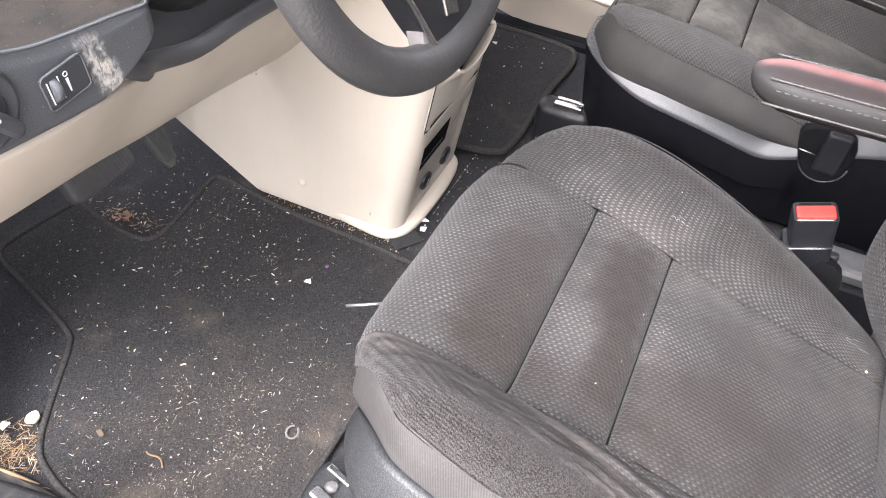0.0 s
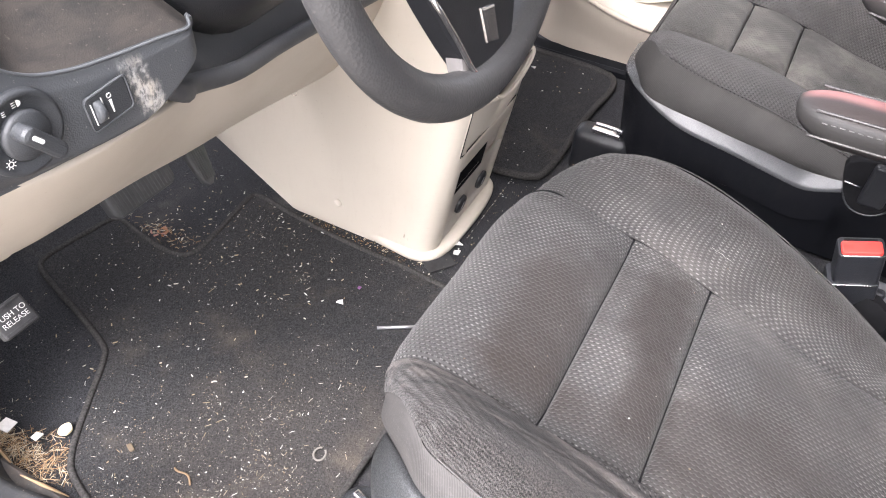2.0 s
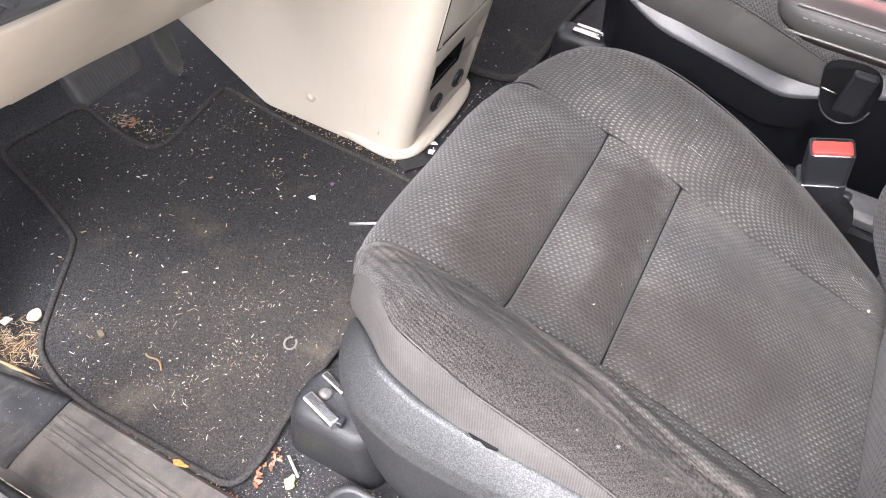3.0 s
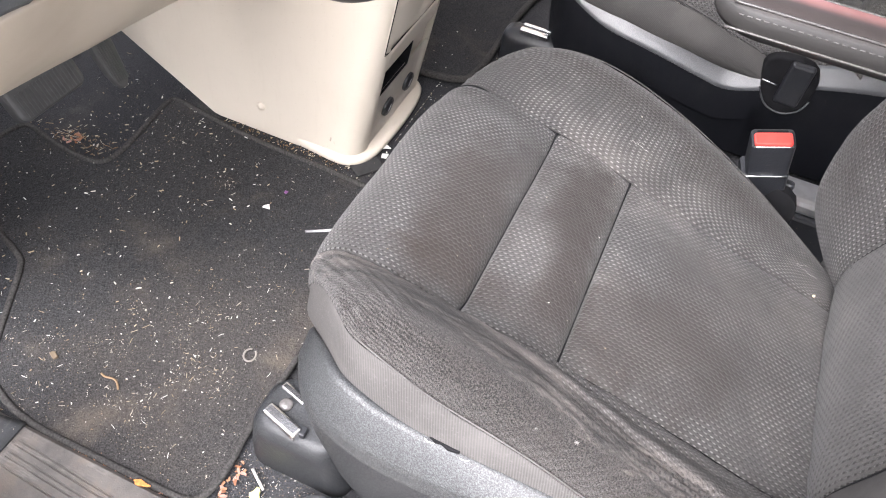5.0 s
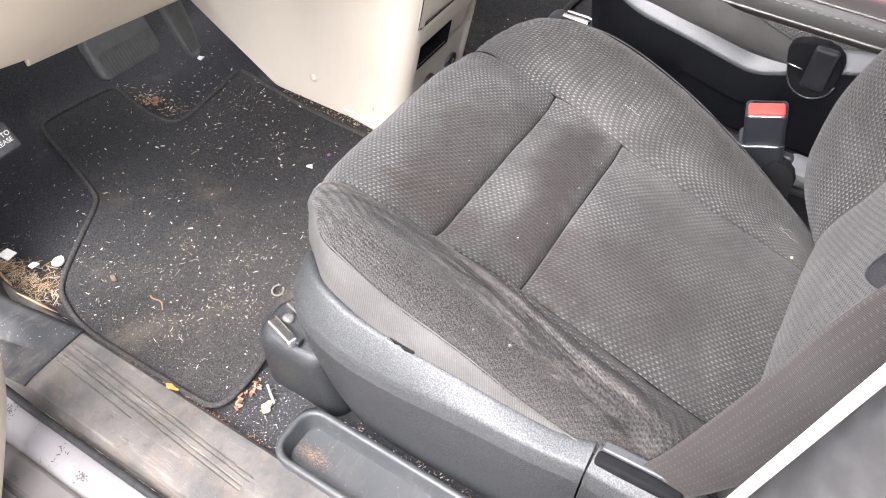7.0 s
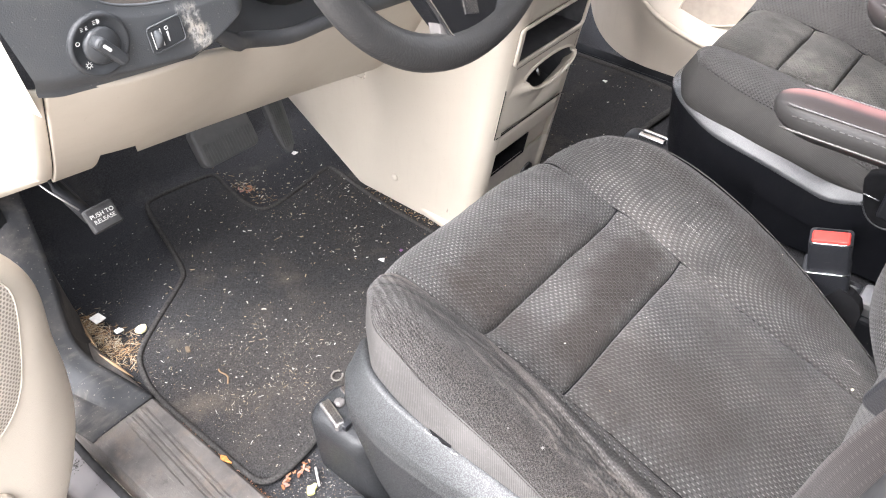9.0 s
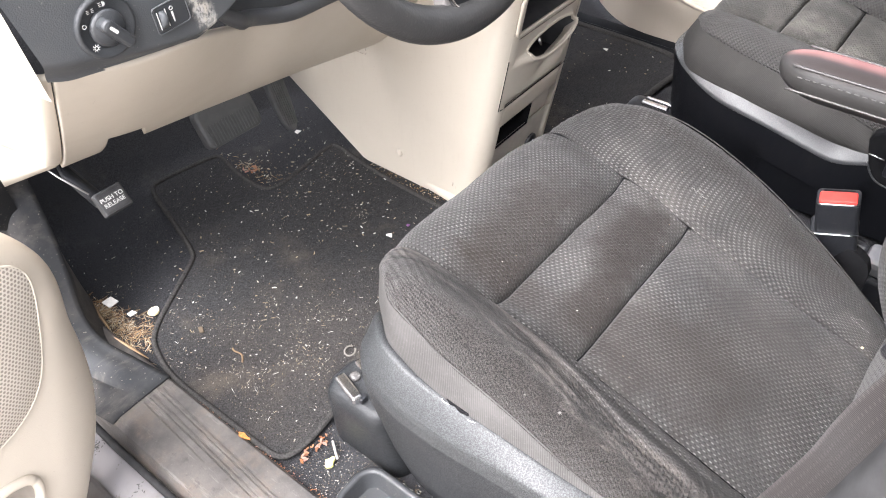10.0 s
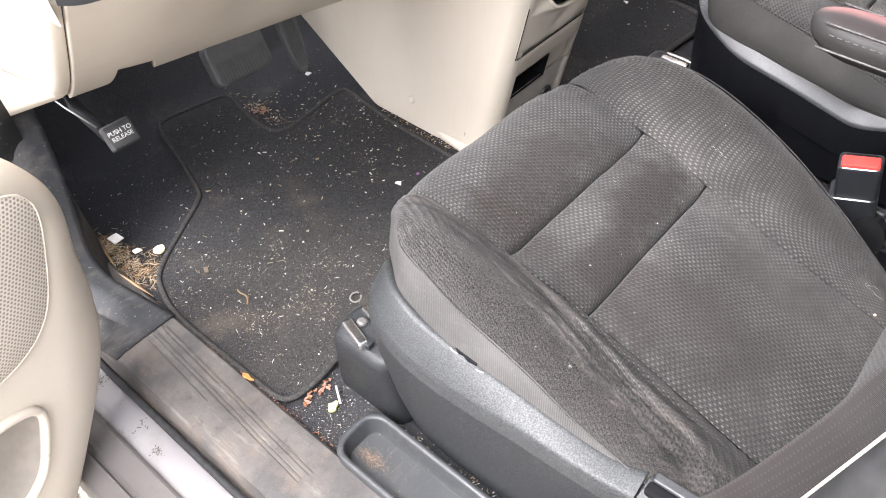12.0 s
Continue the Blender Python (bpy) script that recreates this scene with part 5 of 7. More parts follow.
    part("switch_panel", sheet(switches, np.linspace(0, 1, 110), np.linspace(0, 1, 36)), SCRAPED, dash, "slate grey switch panel with a pale scrape")

    # Stained inset: pointed at its outer end, its rear edge running slantwise towards the windscreen
    def reach(x):
        return 0.004 + 0.13 * ease((x + 0.17) / 0.12)

    def skin(u, v):
        x = lerp(-0.168, 0.009, u)
        return x, 0.0565 + 0.02 * ease((x + 0.02) / 0.032) ** 2 + reach(x) * v, high(x) - 0.003 + 0.55 * reach(x) * v - 0.006 * math.sin(math.pi * v) * ease(reach(x) / 0.04)

    part("upper_skin", sheet(skin, np.linspace(0, 1, 70), np.linspace(0, 1, 20)), SOIL, dash, "dark dashboard skin smeared with brown dirt")
    part("skin_bead", rod([(x, 0.0545 + 0.02 * ease((x + 0.02) / 0.032) ** 2, high(x) - 0.0006) for x in np.linspace(-0.168, 0.009, 70).tolist()], 0.0012, 6), DASH, dash)

    def upper_trim(u, v):
        x = lerp(-0.234, 0.009, u)
        back = reach(x) if x > -0.168 else 0.004
        return x, 0.056 + 0.02 * ease((x + 0.02) / 0.032) ** 2 + back + 0.09 * v, high(x) + 0.55 * back + 0.0015 * math.sin(math.pi * min(1.0, 8 * v)) + 0.05 * v

    part("upper_trim", sheet(upper_trim, np.linspace(0, 1, 70), np.linspace(0, 1, 20)), PALE_TRIM, dash, "pale grey upper dashboard trim")
    edge_pts = [upper_trim(u, 0.0) for u in np.linspace(0.02, 1, 60).tolist()]
    part("trim_gap", rod([(x, y - 0.0004, z + 0.0003) for x, y, z in edge_pts], 0.0012, 6), DARK, dash)

    def top_pad(u, v):
        x = lerp(-0.24, 1.2, u)
        return x, 0.2 + 0.58 * v, 0.66 + 0.07 * math.sin(math.pi * min(1, v * 1.4)) - 0.1 * v * v

    part("top_pad", sheet(top_pad, np.linspace(0, 1, 30), np.linspace(0, 1, 16)), DASH, dash)
    part("edge_strip", rod([(x, 0.19, 0.655 - 0.05 * ease((x + 0.2) / 0.3)) for x in np.linspace(-0.24, 0.1, 16)], 0.012, 10), SATIN, dash, "pale grey strip along the dashboard edge")

    # Cluster hood and steering column
    def shroud(t):
        y = lerp(0.16, -0.035, t)
        z = lerp(0.56, 0.655, t)
        w, h = lerp(0.1, 0.055, t), lerp(0.095, 0.05, t)
        return [(SEAT_X + 0.012 + w * math.cos(a) * (1 if abs(math.cos(a)) < 0.7 else 0.96), y + 0.35 * h * math.sin(a), z + h * math.sin(a)) for a in (2 * math.pi * k / 28 for k in range(28))]

    part("column_shroud", loft([shroud(t) for t in np.linspace(0, 1, 10)]), BLACK, dash, "black steering column shroud")

    def bay(u, v):
        # Dark recess of the gauges and the column
        x = lerp(0.008, 0.36, u)
        return x, lerp(0.118, 0.1, v) + 0.06 * math.sin(math.pi * v) + 0.02, lerp(KNEE_TOP_Z(x) - 0.003, 0.66, v)

    part("gauge_bay", sheet(bay, np.linspace(0, 1, 24), np.linspace(0, 1, 16)), BAY, dash)
    part("bay_edge", rod([(-0.03, 0.095, 0.506), (-0.018, 0.088, 0.492), (-0.006, 0.088, 0.48), (0.008, 0.094, 0.469)] + [(x, KNEE_TOP_Y(x) - 0.003, KNEE_TOP_Z(x) + 0.005) for x in np.linspace(0.025, 0.34, 28).tolist()], 0.009, 10), BAY, dash)

    def far_face(u, v):
        x = lerp(0.58, 1.18, u)
        return x, 0.16 - 0.07 * math.sin(math.pi * v), lerp(0.33, 0.68, v)

    part("glove_panel", sheet(far_face, np.linspace(0, 1, 24), np.linspace(0, 1, 12)), BEIGE, dash)

    # Head lamp dial
    face = pose(-0.153, 0.053, 0.5425, 90, 0, 0)
    dial = part("lamp_dial", lathe([(0, -0.004), (0.0262, -0.004), (0.0272, 0.0), (0.0262, 0.0035), (0.0235, 0.0045), (0.0225, 0.0025), (0.0, 0.0025)], 48, (-0.153, 0.053, 0.5425), (90, 0, 0)), SLATE, dash, "round head lamp switch")
    part("dial_cup", lathe([(0, 0.002), (0.0155, 0.002), (0.0155, 0.0062), (0.0135, 0.008), (0, 0.008)], 40, (-0.153, 0.053, 0.5425), (90, 0, 0)), SLATE, dial)
    knob = slab(rounded(-0.0055, -0.02, 0.0055, 0.0135, 0.005), 0.006, 0.019, 0.003, m=pose(-0.153, 0.053, 0.5425, 90, 0, 0) @ pose(0, 0, 0, 0, 0, 38))
    part("dial_knob", knob, SLATE, dial)
    part("knob_mark", slab(rounded(-0.0014, 0.0, 0.0014, 0.0085, 0.0012, 3), 0.019, 0.0194, m=face @ pose(0, 0, 0, 0, 0, 38)), PRINT, dial)
    for a, kind in ((158, "ring"), (118, "lamp"), (82, "beam"), (222, "sun")):
        c = Vector((0.0192 * math.cos(radians(a)), 0.0192 * math.sin(radians(a)), 0.0028))
        bm = bmesh.new()
        if kind in ("ring", "sun"):
            rod([(c.x + 0.0016 * math.cos(k * math.pi / 6), c.y + 0.0016 * math.sin(k * math.pi / 6), c.z) for k in range(13)], 0.00035, 4, bm)
        if kind == "sun":
            for k in range(8):
                q = k * math.pi / 4
                rod([(c.x + s * math.cos(q), c.y + s * math.sin(q), c.z) for s in (0.0023, 0.0033)], 0.0003, 4, bm)
        if kind == "lamp":
            for s in (-1, 1):
                for k in (-1, 0, 1):
                    rod([(c.x + s * 0.001, c.y + k * 0.0011, c.z), (c.x + s * 0.0032, c.y + k * 0.0014, c.z)], 0.0003, 4, bm)
        if kind == "beam":
            slab([(c.x - 0.0002 + 0.0026 * math.cos(q), c.y + 0.0021 * math.sin(q)) for q in np.linspace(-math.pi / 2, math.pi / 2, 9)], c.z, c.z + 0.0003, bm=bm)
            for k in (-1, 0, 1):
                rod([(c.x - 0.001, c.y + k * 0.0014, c.z), (c.x - 0.0034, c.y + k * 0.0014, c.z)], 0.0003, 4, bm)
        bmesh.ops.transform(bm, matrix=face, verts=bm.verts)
        part("dial_symbol", bm, PRINT, dial)

    # Dimmer switch
    sw = pose(-0.0928, 0.0515, 0.5295, 90, -4, 0)
    plate = part("dimmer_switch", slab(rounded(-0.0165, -0.0115, 0.0165, 0.0115, 0.003), -0.003, 0.002, 0.001, m=sw), SLATE, dash, "black dimmer switch plate")
    part("dimmer_frame", rod([sw @ Vector((x, y, 0.0015)) for x, y in rounded(-0.0172, -0.0122, 0.0172, 0.0122, 0.0035) + [(0.0172, 0.009)]], 0.0009, 6, cap=False), DASH, plate)
    part("dimmer_wheel", lathe([(0, -0.0028), (0.0075, -0.0028), (0.0085, -0.002), (0.0085, 0.002), (0.0075, 0.0028), (0, 0.0028)], 26, sw @ Vector((-0.0095, 0.0, -0.001)), (0, 90, 0)), DASH, plate)
    for dx in (-0.0138, -0.0052):
        part("dimmer_groove", slab([(dx - 0.0003, -0.008), (dx + 0.0003, -0.008), (dx + 0.0003, 0.008), (dx - 0.0003, 0.008)], 0.002, 0.0026, m=sw), PRINT, plate)
    wedge = slab([(0.0004, -0.0065), (0.0012, -0.0065), (0.0018, 0.003), (-0.0002, 0.003)], 0.002, 0.0025, m=sw)
    rod([sw @ Vector((0.0008 + 0.0016 * math.cos(k * math.pi / 5), 0.0062 + 0.0016 * math.sin(k * math.pi / 5), 0.0024)) for k in range(11)], 0.0004, 4, wedge)
    part("dimmer_symbol", wedge, PRINT, plate)

    # Climate panel above the console
    edge = [(0.345, 0.6), (0.347, 0.5), (0.354, 0.472), (0.366, 0.448), (0.384, 0.431), (0.43, 0.421), (0.504, 0.417), (0.578, 0.421), (0.624, 0.431), (0.642, 0.448), (0.654, 0.472), (0.661, 0.5), (0.663, 0.6)]
    pod = [[(0.504 + (x - 0.504) * k, y, z - drop) for x, z in edge] for y, k, drop in ((-0.036, 0.93, -0.012), (-0.044, 0.985, -0.003), (-0.042, 1.0, 0.0), (-0.03, 1.01, 0.004), (0.01, 1.02, 0.018), (0.1, 1.0, 0.03))]
    hv = eased(part("climate_panel", loft(pod), BLACK, dash, "black climate control panel"), 50)
    part("silver_rim", rod([(0.504 + (x - 0.504) * 0.985, -0.0445, z + 0.003) for x, z in edge[1:-1]], 0.0034, 8), CHROME, hv, "bright silver rim")
    for k in range(3):
        part("climate_button", box((0.03, 0.006, 0.007), (0.45 + 0.045 * k, -0.037, 0.455), 0.002, (-4, 0, 0)), DASH, hv)
    return dash


def build_wheel():
    wheel = thing("steering_wheel", "black leather steering wheel with silver spoke accents", "steering wheel", at=(SEAT_X + 0.015, -0.08, 0.665))
    m = pose(SEAT_X + 0.015, -0.08, 0.665, 90 - 12, 0, 0)
    R, sides = 0.178, 96
    bm = bmesh.new()
    rings = []
    for k in range(sides):
        a = 2 * math.pi * k / sides
        thick_r = 0.0165 + 0.0015 * math.cos(2 * a)
        rings.append([m @ Vector(((R + thick_r * math.cos(b)) * math.sin(a), -(R + thick_r * math.cos(b)) * math.cos(a), 0.9 * thick_r * math.sin(b))) for b in (2 * math.pi * j / 18 for j in range(18))])
    vs = [[bm.verts.new(p) for p in ring] for ring in rings]
    for k in range(sides):
        for j in range(18):
            bm.faces.new((vs[k][j], vs[k][(j + 1) % 18], vs[(k + 1) % sides][(j + 1) % 18], vs[(k + 1) % sides][j])).smooth = True
    bmesh.ops.recalc_face_normals(bm, faces=bm.faces)
    part("rim", bm, GRIP, wheel, "black grained leather wheel rim")
    hub = slab(smooth_loop([(-0.075, 0.06), (0.075, 0.06), (0.095, 0.0), (0.07, -0.085), (0.03, -0.108), (-0.03, -0.104), (-0.075, -0.078), (-0.095, 0.0)], 3), -0.03, 0.03, 0.02, m=m, segments=5)
    part("hub", hub, BLACK, wheel, "soft black wheel hub cover")
    spoke = slab(smooth_loop([(-0.09, -0.06), (-0.078, -0.09), (-0.037, -0.16), (-0.02, -0.171), (0.02, -0.173), (0.04, -0.16), (0.058, -0.1), (0.075, -0.05)], 2), -0.014, 0.006, 0.004, m=m)
    part("lower_spoke", spoke, BLACK, wheel)
    part("spoke_edge", rod([m @ Vector((x, y, 0.0065)) for x, y in ((-0.078, -0.086), (-0.068, -0.102), (-0.05, -0.133), (-0.037, -0.157), (-0.028, -0.166), (-0.01, -0.1705))], 0.0024, 6), CHROME, wheel, "bright silver spoke edge")
    claw = slab(smooth_loop([(-0.046, -0.14), (-0.041, -0.142), (-0.029, -0.163), (-0.023, -0.171), (-0.045, -0.171), (-0.046, -0.158)], 2), -0.01, 0.004, 0.003, m=m)
    part("spoke_claw", claw, CLAW, wheel, "pale worn leather at the spoke foot")
    accent = slab([(-0.016, -0.118), (0.006, -0.123), (0.008, -0.153), (-0.012, -0.147)], 0.004, 0.0085, 0.002, m=m)
    part("spoke_accent", accent, CHROME, wheel, "bright silver spoke accent")
    for s in (-1, 1):
        arm = slab(smooth_loop([(s * 0.07, 0.02), (s * 0.17, 0.03), (s * 0.17, -0.01), (s * 0.07, -0.015)], 2), -0.012, 0.006, 0.004, m=m)
        part("side_spoke", arm, BLACK, wheel)


def build_console():
    con = thing("centre_console", "cream plastic centre console with bin and power outlets", "console", at=(0.46, 0.15, 0.0))
    x0, x1 = 0.349, 0.572

    def front(z):
        return 0.046 - 0.175 * z

    def flank(sign):
        xs = x0 if sign < 0 else x1

        def f(u, v):
            # u: from the rounded front edge forwards; v: height over the slanting lower edge
            y_flat = lerp(0.0, 0.6, max(0, u - 0.2) / 0.8)
            low = max(0.0, (y_flat + front(0) - 0.262)) * 0.57
            z = lerp(low, 0.47, v)
            yf = front(z)
            r = 0.03
            if u < 0.2:
                a = u / 0.2 * math.pi / 2
                y, inset = yf + r * (1 - math.cos(a)), r * (1 - math.sin(a))
            else:
                y, inset = yf + r + y_flat, 0.0
            return xs - sign * inset, y, z

        return f

    part("side_panel", sheet(flank(-1), np.linspace(0, 1, 70), np.linspace(0, 1, 60), flip=True), BEIGE, con, "smooth cream side panel")
    part("side_panel", sheet(flank(1), np.linspace(0, 1, 70), np.linspace(0, 1, 40)), BEIGE, con, "smooth cream side panel")
    # Screw cover and a small scratch on the side
    part("screw_cover", lathe([(0, -0.001), (0.0072, -0.001), (0.0068, 0.002), (0.004, 0.0032), (0, 0.0034)], 20, (x0, 0.205, 0.052), (0, -90, 0)), BEIGE, con)
    part("scratch", box((0.0006, 0.0025, 0.009), (x0 - 0.0003, 0.088, 0.038), 0.0002, (12, 0, 0)), SCUFF, con)
    part("hatch_outline", rod([(x0 - 0.0001, y, z) for y, z in rounded(0.262, 0.222, 0.3, 0.25, 0.004) + [(0.3, 0.232)]], 0.0007, 5, cap=False), SCUFF, con)

    # Front: panels between the openings, set a little behind the rounded frame
    left, right = x0 + 0.028, x1 - 0.028

    def panel(name, xa, xb, z0, z1, back=0.004, material=BEIGE, label="", bow=0.0, roll=0.004):
        def f(u, v):
            z = lerp(z0, z1, v)
            edge = roll * (1 - ease(min(v, 1 - v) * (z1 - z0) / 0.008)) + roll * (1 - ease(min(u, 1 - u) * (xb - xa) / 0.008))
            return lerp(xa, xb, u), front(z) + back + edge - bow * math.sin(math.pi * u) * math.sin(math.pi * v), z

        return part(name, sheet(f, seam_steps(30), seam_steps(20)), material, con, label)

    def well(name, xa, xb, z0, z1, depth, material=DARK):
        """An opening: four walls and a back."""
        bm = bmesh.new()
        q = [(xa, front(z0) + 0.002, z0), (xb, front(z0) + 0.002, z0), (xb, front(z1) + 0.002, z1), (xa, front(z1) + 0.002, z1)]
        d = [(x, y + depth, z) for x, y, z in q]
        p, e = [bm.verts.new(c) for c in q], [bm.verts.new(c) for c in d]
        for k in range(4):
            bm.faces.new((p[k], p[(k + 1) % 4], e[(k + 1) % 4], e[k]))
        bm.faces.new(e)
        return part(name, bm, material, con)

    panel("front_rail", left - 0.002, right + 0.002, 0.386, 0.47, 0.0)
    well("upper_slot", left - 0.01, right, 0.33, 0.386, 0.06, SLOT)
    panel("front_rail", left - 0.012, right + 0.002, 0.318, 0.33, 0.0)
    part("slot_frame", rod([(x, front(z) - 0.001, z) for x, z in rounded(left - 0.01, 0.33, right, 0.386, 0.008) + [(right, 0.37)]], 0.0028, 8, cap=False), BEIGE, con)

    # Pull-out bin with a scooped mouth
    def mouth(x, z, k=1.0):
        return ((x - 0.478) / (0.066 * k)) ** 2 + ((z - 0.284) / (0.02 * k)) ** 2

    def bin_face(u, v):
        x = lerp(left - 0.012, right + 0.006, u)
        z = lerp(0.204, 0.32, v)
        fold = 0.009 * math.exp(-(((z - 0.226 - 0.03 * u) / 0.011) ** 2)) * ease((u - 0.3) / 0.4)
        lip = 0.006 * math.exp(-(((mouth(x, z) - 1.0) / 0.7) ** 2)) * (z < 0.284)
        full = 0.01 * math.sin(math.pi * u) ** 0.6 * ease((0.292 - z) / 0.02) * ease((z - 0.2) / 0.02)
        return x, front(z) + 0.003 - full + fold - lip, z

    bm = sheet(bin_face, np.linspace(0, 1, 120), np.linspace(0, 1, 80))
    bmesh.ops.delete(bm, geom=[f for f in bm.faces if mouth(*f.calc_center_median().xz) < 1.0], context="FACES")
    thick(part("bin_front", bm, BEIGE, con, "cream pull-out bin front with an oval mouth"), 0.005, -1.0)
    rim = []
    for a in np.linspace(0, 2 * math.pi, 61).tolist():
        x, z = 0.478 + 0.066 * math.cos(a), 0.284 + 0.02 * math.sin(a)
        rim.append(bin_face((x - left + 0.012) / (right - left + 0.018), (z - 0.204) / 0.116))
    part("mouth_rim", rod(rim, 0.0026, 8, cap=False), BEIGE, con)
    well("bin_well", left - 0.004, right + 0.004, 0.225, 0.318, 0.07, SLOT)
    part("bin_gap", rod([(x, front(0.202) + 0.001, 0.2015) for x in np.linspace(left - 0.008, right + 0.008, 8)], 0.001, 6), DARK, con)
    part("bin_side_gap", rod([(left - 0.0125, front(z) + 0.001, z) for z in np.linspace(0.202, 0.29, 8)], 0.0007, 6), DARK, con)
    part("loose_coin", lathe([(0, 0), (0.008, 0), (0.008, 0.0015), (0, 0.0015)], 16, (0.47, 0.012, 0.274), (70, 0, 20)), CHROME, con)
    panel("front_rail", left - 0.002, right + 0.002, 0.158, 0.2, 0.0)
    well("cubby", left, right - 0.07, 0.116, 0.158, 0.1)
    panel("cubby_cheek", right - 0.07, right + 0.002, 0.112, 0.16, 0.008)

    def outlets(u, v):
        z = lerp(0.0, 0.117, v)
        dent = 0.004 * ease((z - 0.022) / 0.012)
        return lerp(left - 0.004, right + 0.004, u), front(z) + 0.002 + dent * ease(u / 0.07) * ease((1 - u) / 0.07), z

    part("outlet_panel", sheet(outlets, np.linspace(0, 1, 60), np.linspace(0, 1, 40)), plain("warm_grey_plastic", (0.5, 0.46, 0.405), 0.5, vary=0.06), con, "grey outlet panel")
    for x, z in ((0.438, 0.056), (0.508, 0.056)):
        cap = part("power_outlet", lathe([(0, -0.004), (0.0155, -0.004), (0.0155, 0.003), (0.0135, 0.0045), (0.0115, 0.003), (0.0105, 0.005), (0, 0.005)], 28, (x, front(z) + 0.005, z), (90 + 10, 0, 0)), BLACK, con, "black power outlet cap")
        part("outlet_mark", slab([(-0.0012, -0.006), (0.0012, -0.006), (0.0012, 0.006), (-0.0012, 0.006)], 0.005, 0.0054, m=pose(x, front(z) + 0.005, z, 100, 0, 0) @ pose(0, 0, 0, 0, 0, -25)), SATIN, cap)

    # Skirt: a rounded lip round the foot
    way = [(x0 + 0.006, 0.19), (x0 + 0.001, 0.14), (x0 - 0.001, 0.1), (x0 + 0.001, 0.068), (x0 + 0.012, 0.05), (x0 + 0.035, 0.04), (0.43, 0.036), (0.49, 0.036), (x1 - 0.03, 0.042), (x1 - 0.008, 0.056), (x1 + 0.002, 0.085), (x1, 0.16)]
    cx, cy = (curve_of([(i, p[k]) for i, p in enumerate(way)]) for k in (0, 1))
    rings = []
    for t in np.linspace(0, len(way) - 1, 70).tolist():
        p, q = Vector((cx(t), cy(t), 0)), Vector((cx(t + 0.05) - cx(t - 0.05), cy(t + 0.05) - cy(t - 0.05), 0)).normalized()
        out = Vector((q.y, -q.x, 0)) if t < 20 else q
        out = out if out.dot(Vector((0.46, 0.15, 0)) - p) < 0 else -out
        k = 0.05 + 0.95 * ease(t / 3.5)
        rings.append([p + out * o * k + Vector((0, 0, z)) for o, z in ((-0.02, 0.001), (0.005, 0.001), (0.01, 0.004), (0.0105, 0.009), (0.008, 0.013), (0.002, 0.0155), (-0.008, 0.017), (-0.02, 0.018))])
    part("skirt", loft(rings), BEIGE, con, "rounded cream skirt along the foot")
    part("foot_bracket", box((0.045, 0.05, 0.003), (0.362, 0.04, 0.0035), 0.001, (0, 0, -35)), RUBBER, con)
    return con


def build_pedals():
    pedal = thing("parking_brake_pedal", "black parking brake pedal with white lettering", "pedal", at=(-0.14, 0.24, 0.24))
    pad_m = pose(-0.133, 0.234, 0.253, 50, 0, -2) @ Matrix.Scale(0.7, 4)
    pad = part("pad", slab(rounded(-0.026, -0.022, 0.026, 0.022, 0.004), -0.008, 0.008, 0.003, m=pad_m), RUBBER, pedal)
    for y in (-0.0185, -0.0155, 0.0155, 0.0185):
        part("tread_rib", slab([(-0.023, y - 0.0008), (0.023, y - 0.0008), (0.023, y + 0.0008), (-0.023, y + 0.0008)], 0.008, 0.0092, m=pad_m), RUBBER, pad)
    lettering("PUSH TO\nRELEASE", 0.0105, pad_m @ pose(0, 0, 0.0083), WORN_PRINT, pad, "lettering")
    part("arm", rod([(-0.142, 0.245, 0.25), (-0.15, 0.285, 0.28), (-0.16, 0.33, 0.36), (-0.16, 0.36, 0.45)], 0.009, 10), BLACK, pedal)
    part("cable", rod([(-0.15, 0.25, 0.265), (-0.166, 0.275, 0.29), (-0.18, 0.32, 0.32)], 0.0011, 6), SATIN, pedal)

    brake = thing("brake_pedal", "wide black ribbed rubber brake pedal", "pedal", at=(0.12, 0.4, 0.15))
    m = pose(0.158, 0.396, 0.15, 62, 0, -2)
    bpad = part("pad", slab(rounded(-0.058, -0.031, 0.05, 0.036, 0.012), -0.01, 0.008, 0.005, m=m), PEDAL, brake)
    for k in range(17):
        x = -0.046 + 0.0056 * k
        part("tread_rib", slab([(x - 0.0011, -0.026), (x + 0.0011, -0.026), (x + 0.0011, 0.006), (x - 0.0011, 0.006)], 0.008, 0.0096, m=m), PEDAL, bpad)
    part("arm", rod([(0.16, 0.41, 0.16), (0.16, 0.45, 0.3), (0.16, 0.46, 0.5)], 0.011, 8), BLACK, brake)

    gas = thing("accelerator_pedal", "long narrow ribbed accelerator pedal", "pedal", at=(0.28, 0.42, 0.06))
    m = pose(0.268, 0.4, 0.127, 62, 6, 0)
    gpad = part("pad", slab(smooth_loop([(-0.017, -0.056), (0.017, -0.056), (0.021, 0.09), (-0.021, 0.09)], 2), -0.006, 0.005, 0.003, m=m), PEDAL, gas)
    for k in range(6):
        x = -0.0105 + 0.0042 * k
        part("tread_rib", slab([(x - 0.001, -0.046), (x + 0.001, -0.046), (x + 0.001, 0.078), (x - 0.001, 0.078)], 0.005, 0.0066, m=m), PEDAL, gpad)
    part("arm", rod([(0.265, 0.42, 0.16), (0.27, 0.5, 0.32), (0.27, 0.52, 0.5)], 0.008, 8), BLACK, gas)


build_dashboard()
build_wheel()
build_console()
build_pedals()

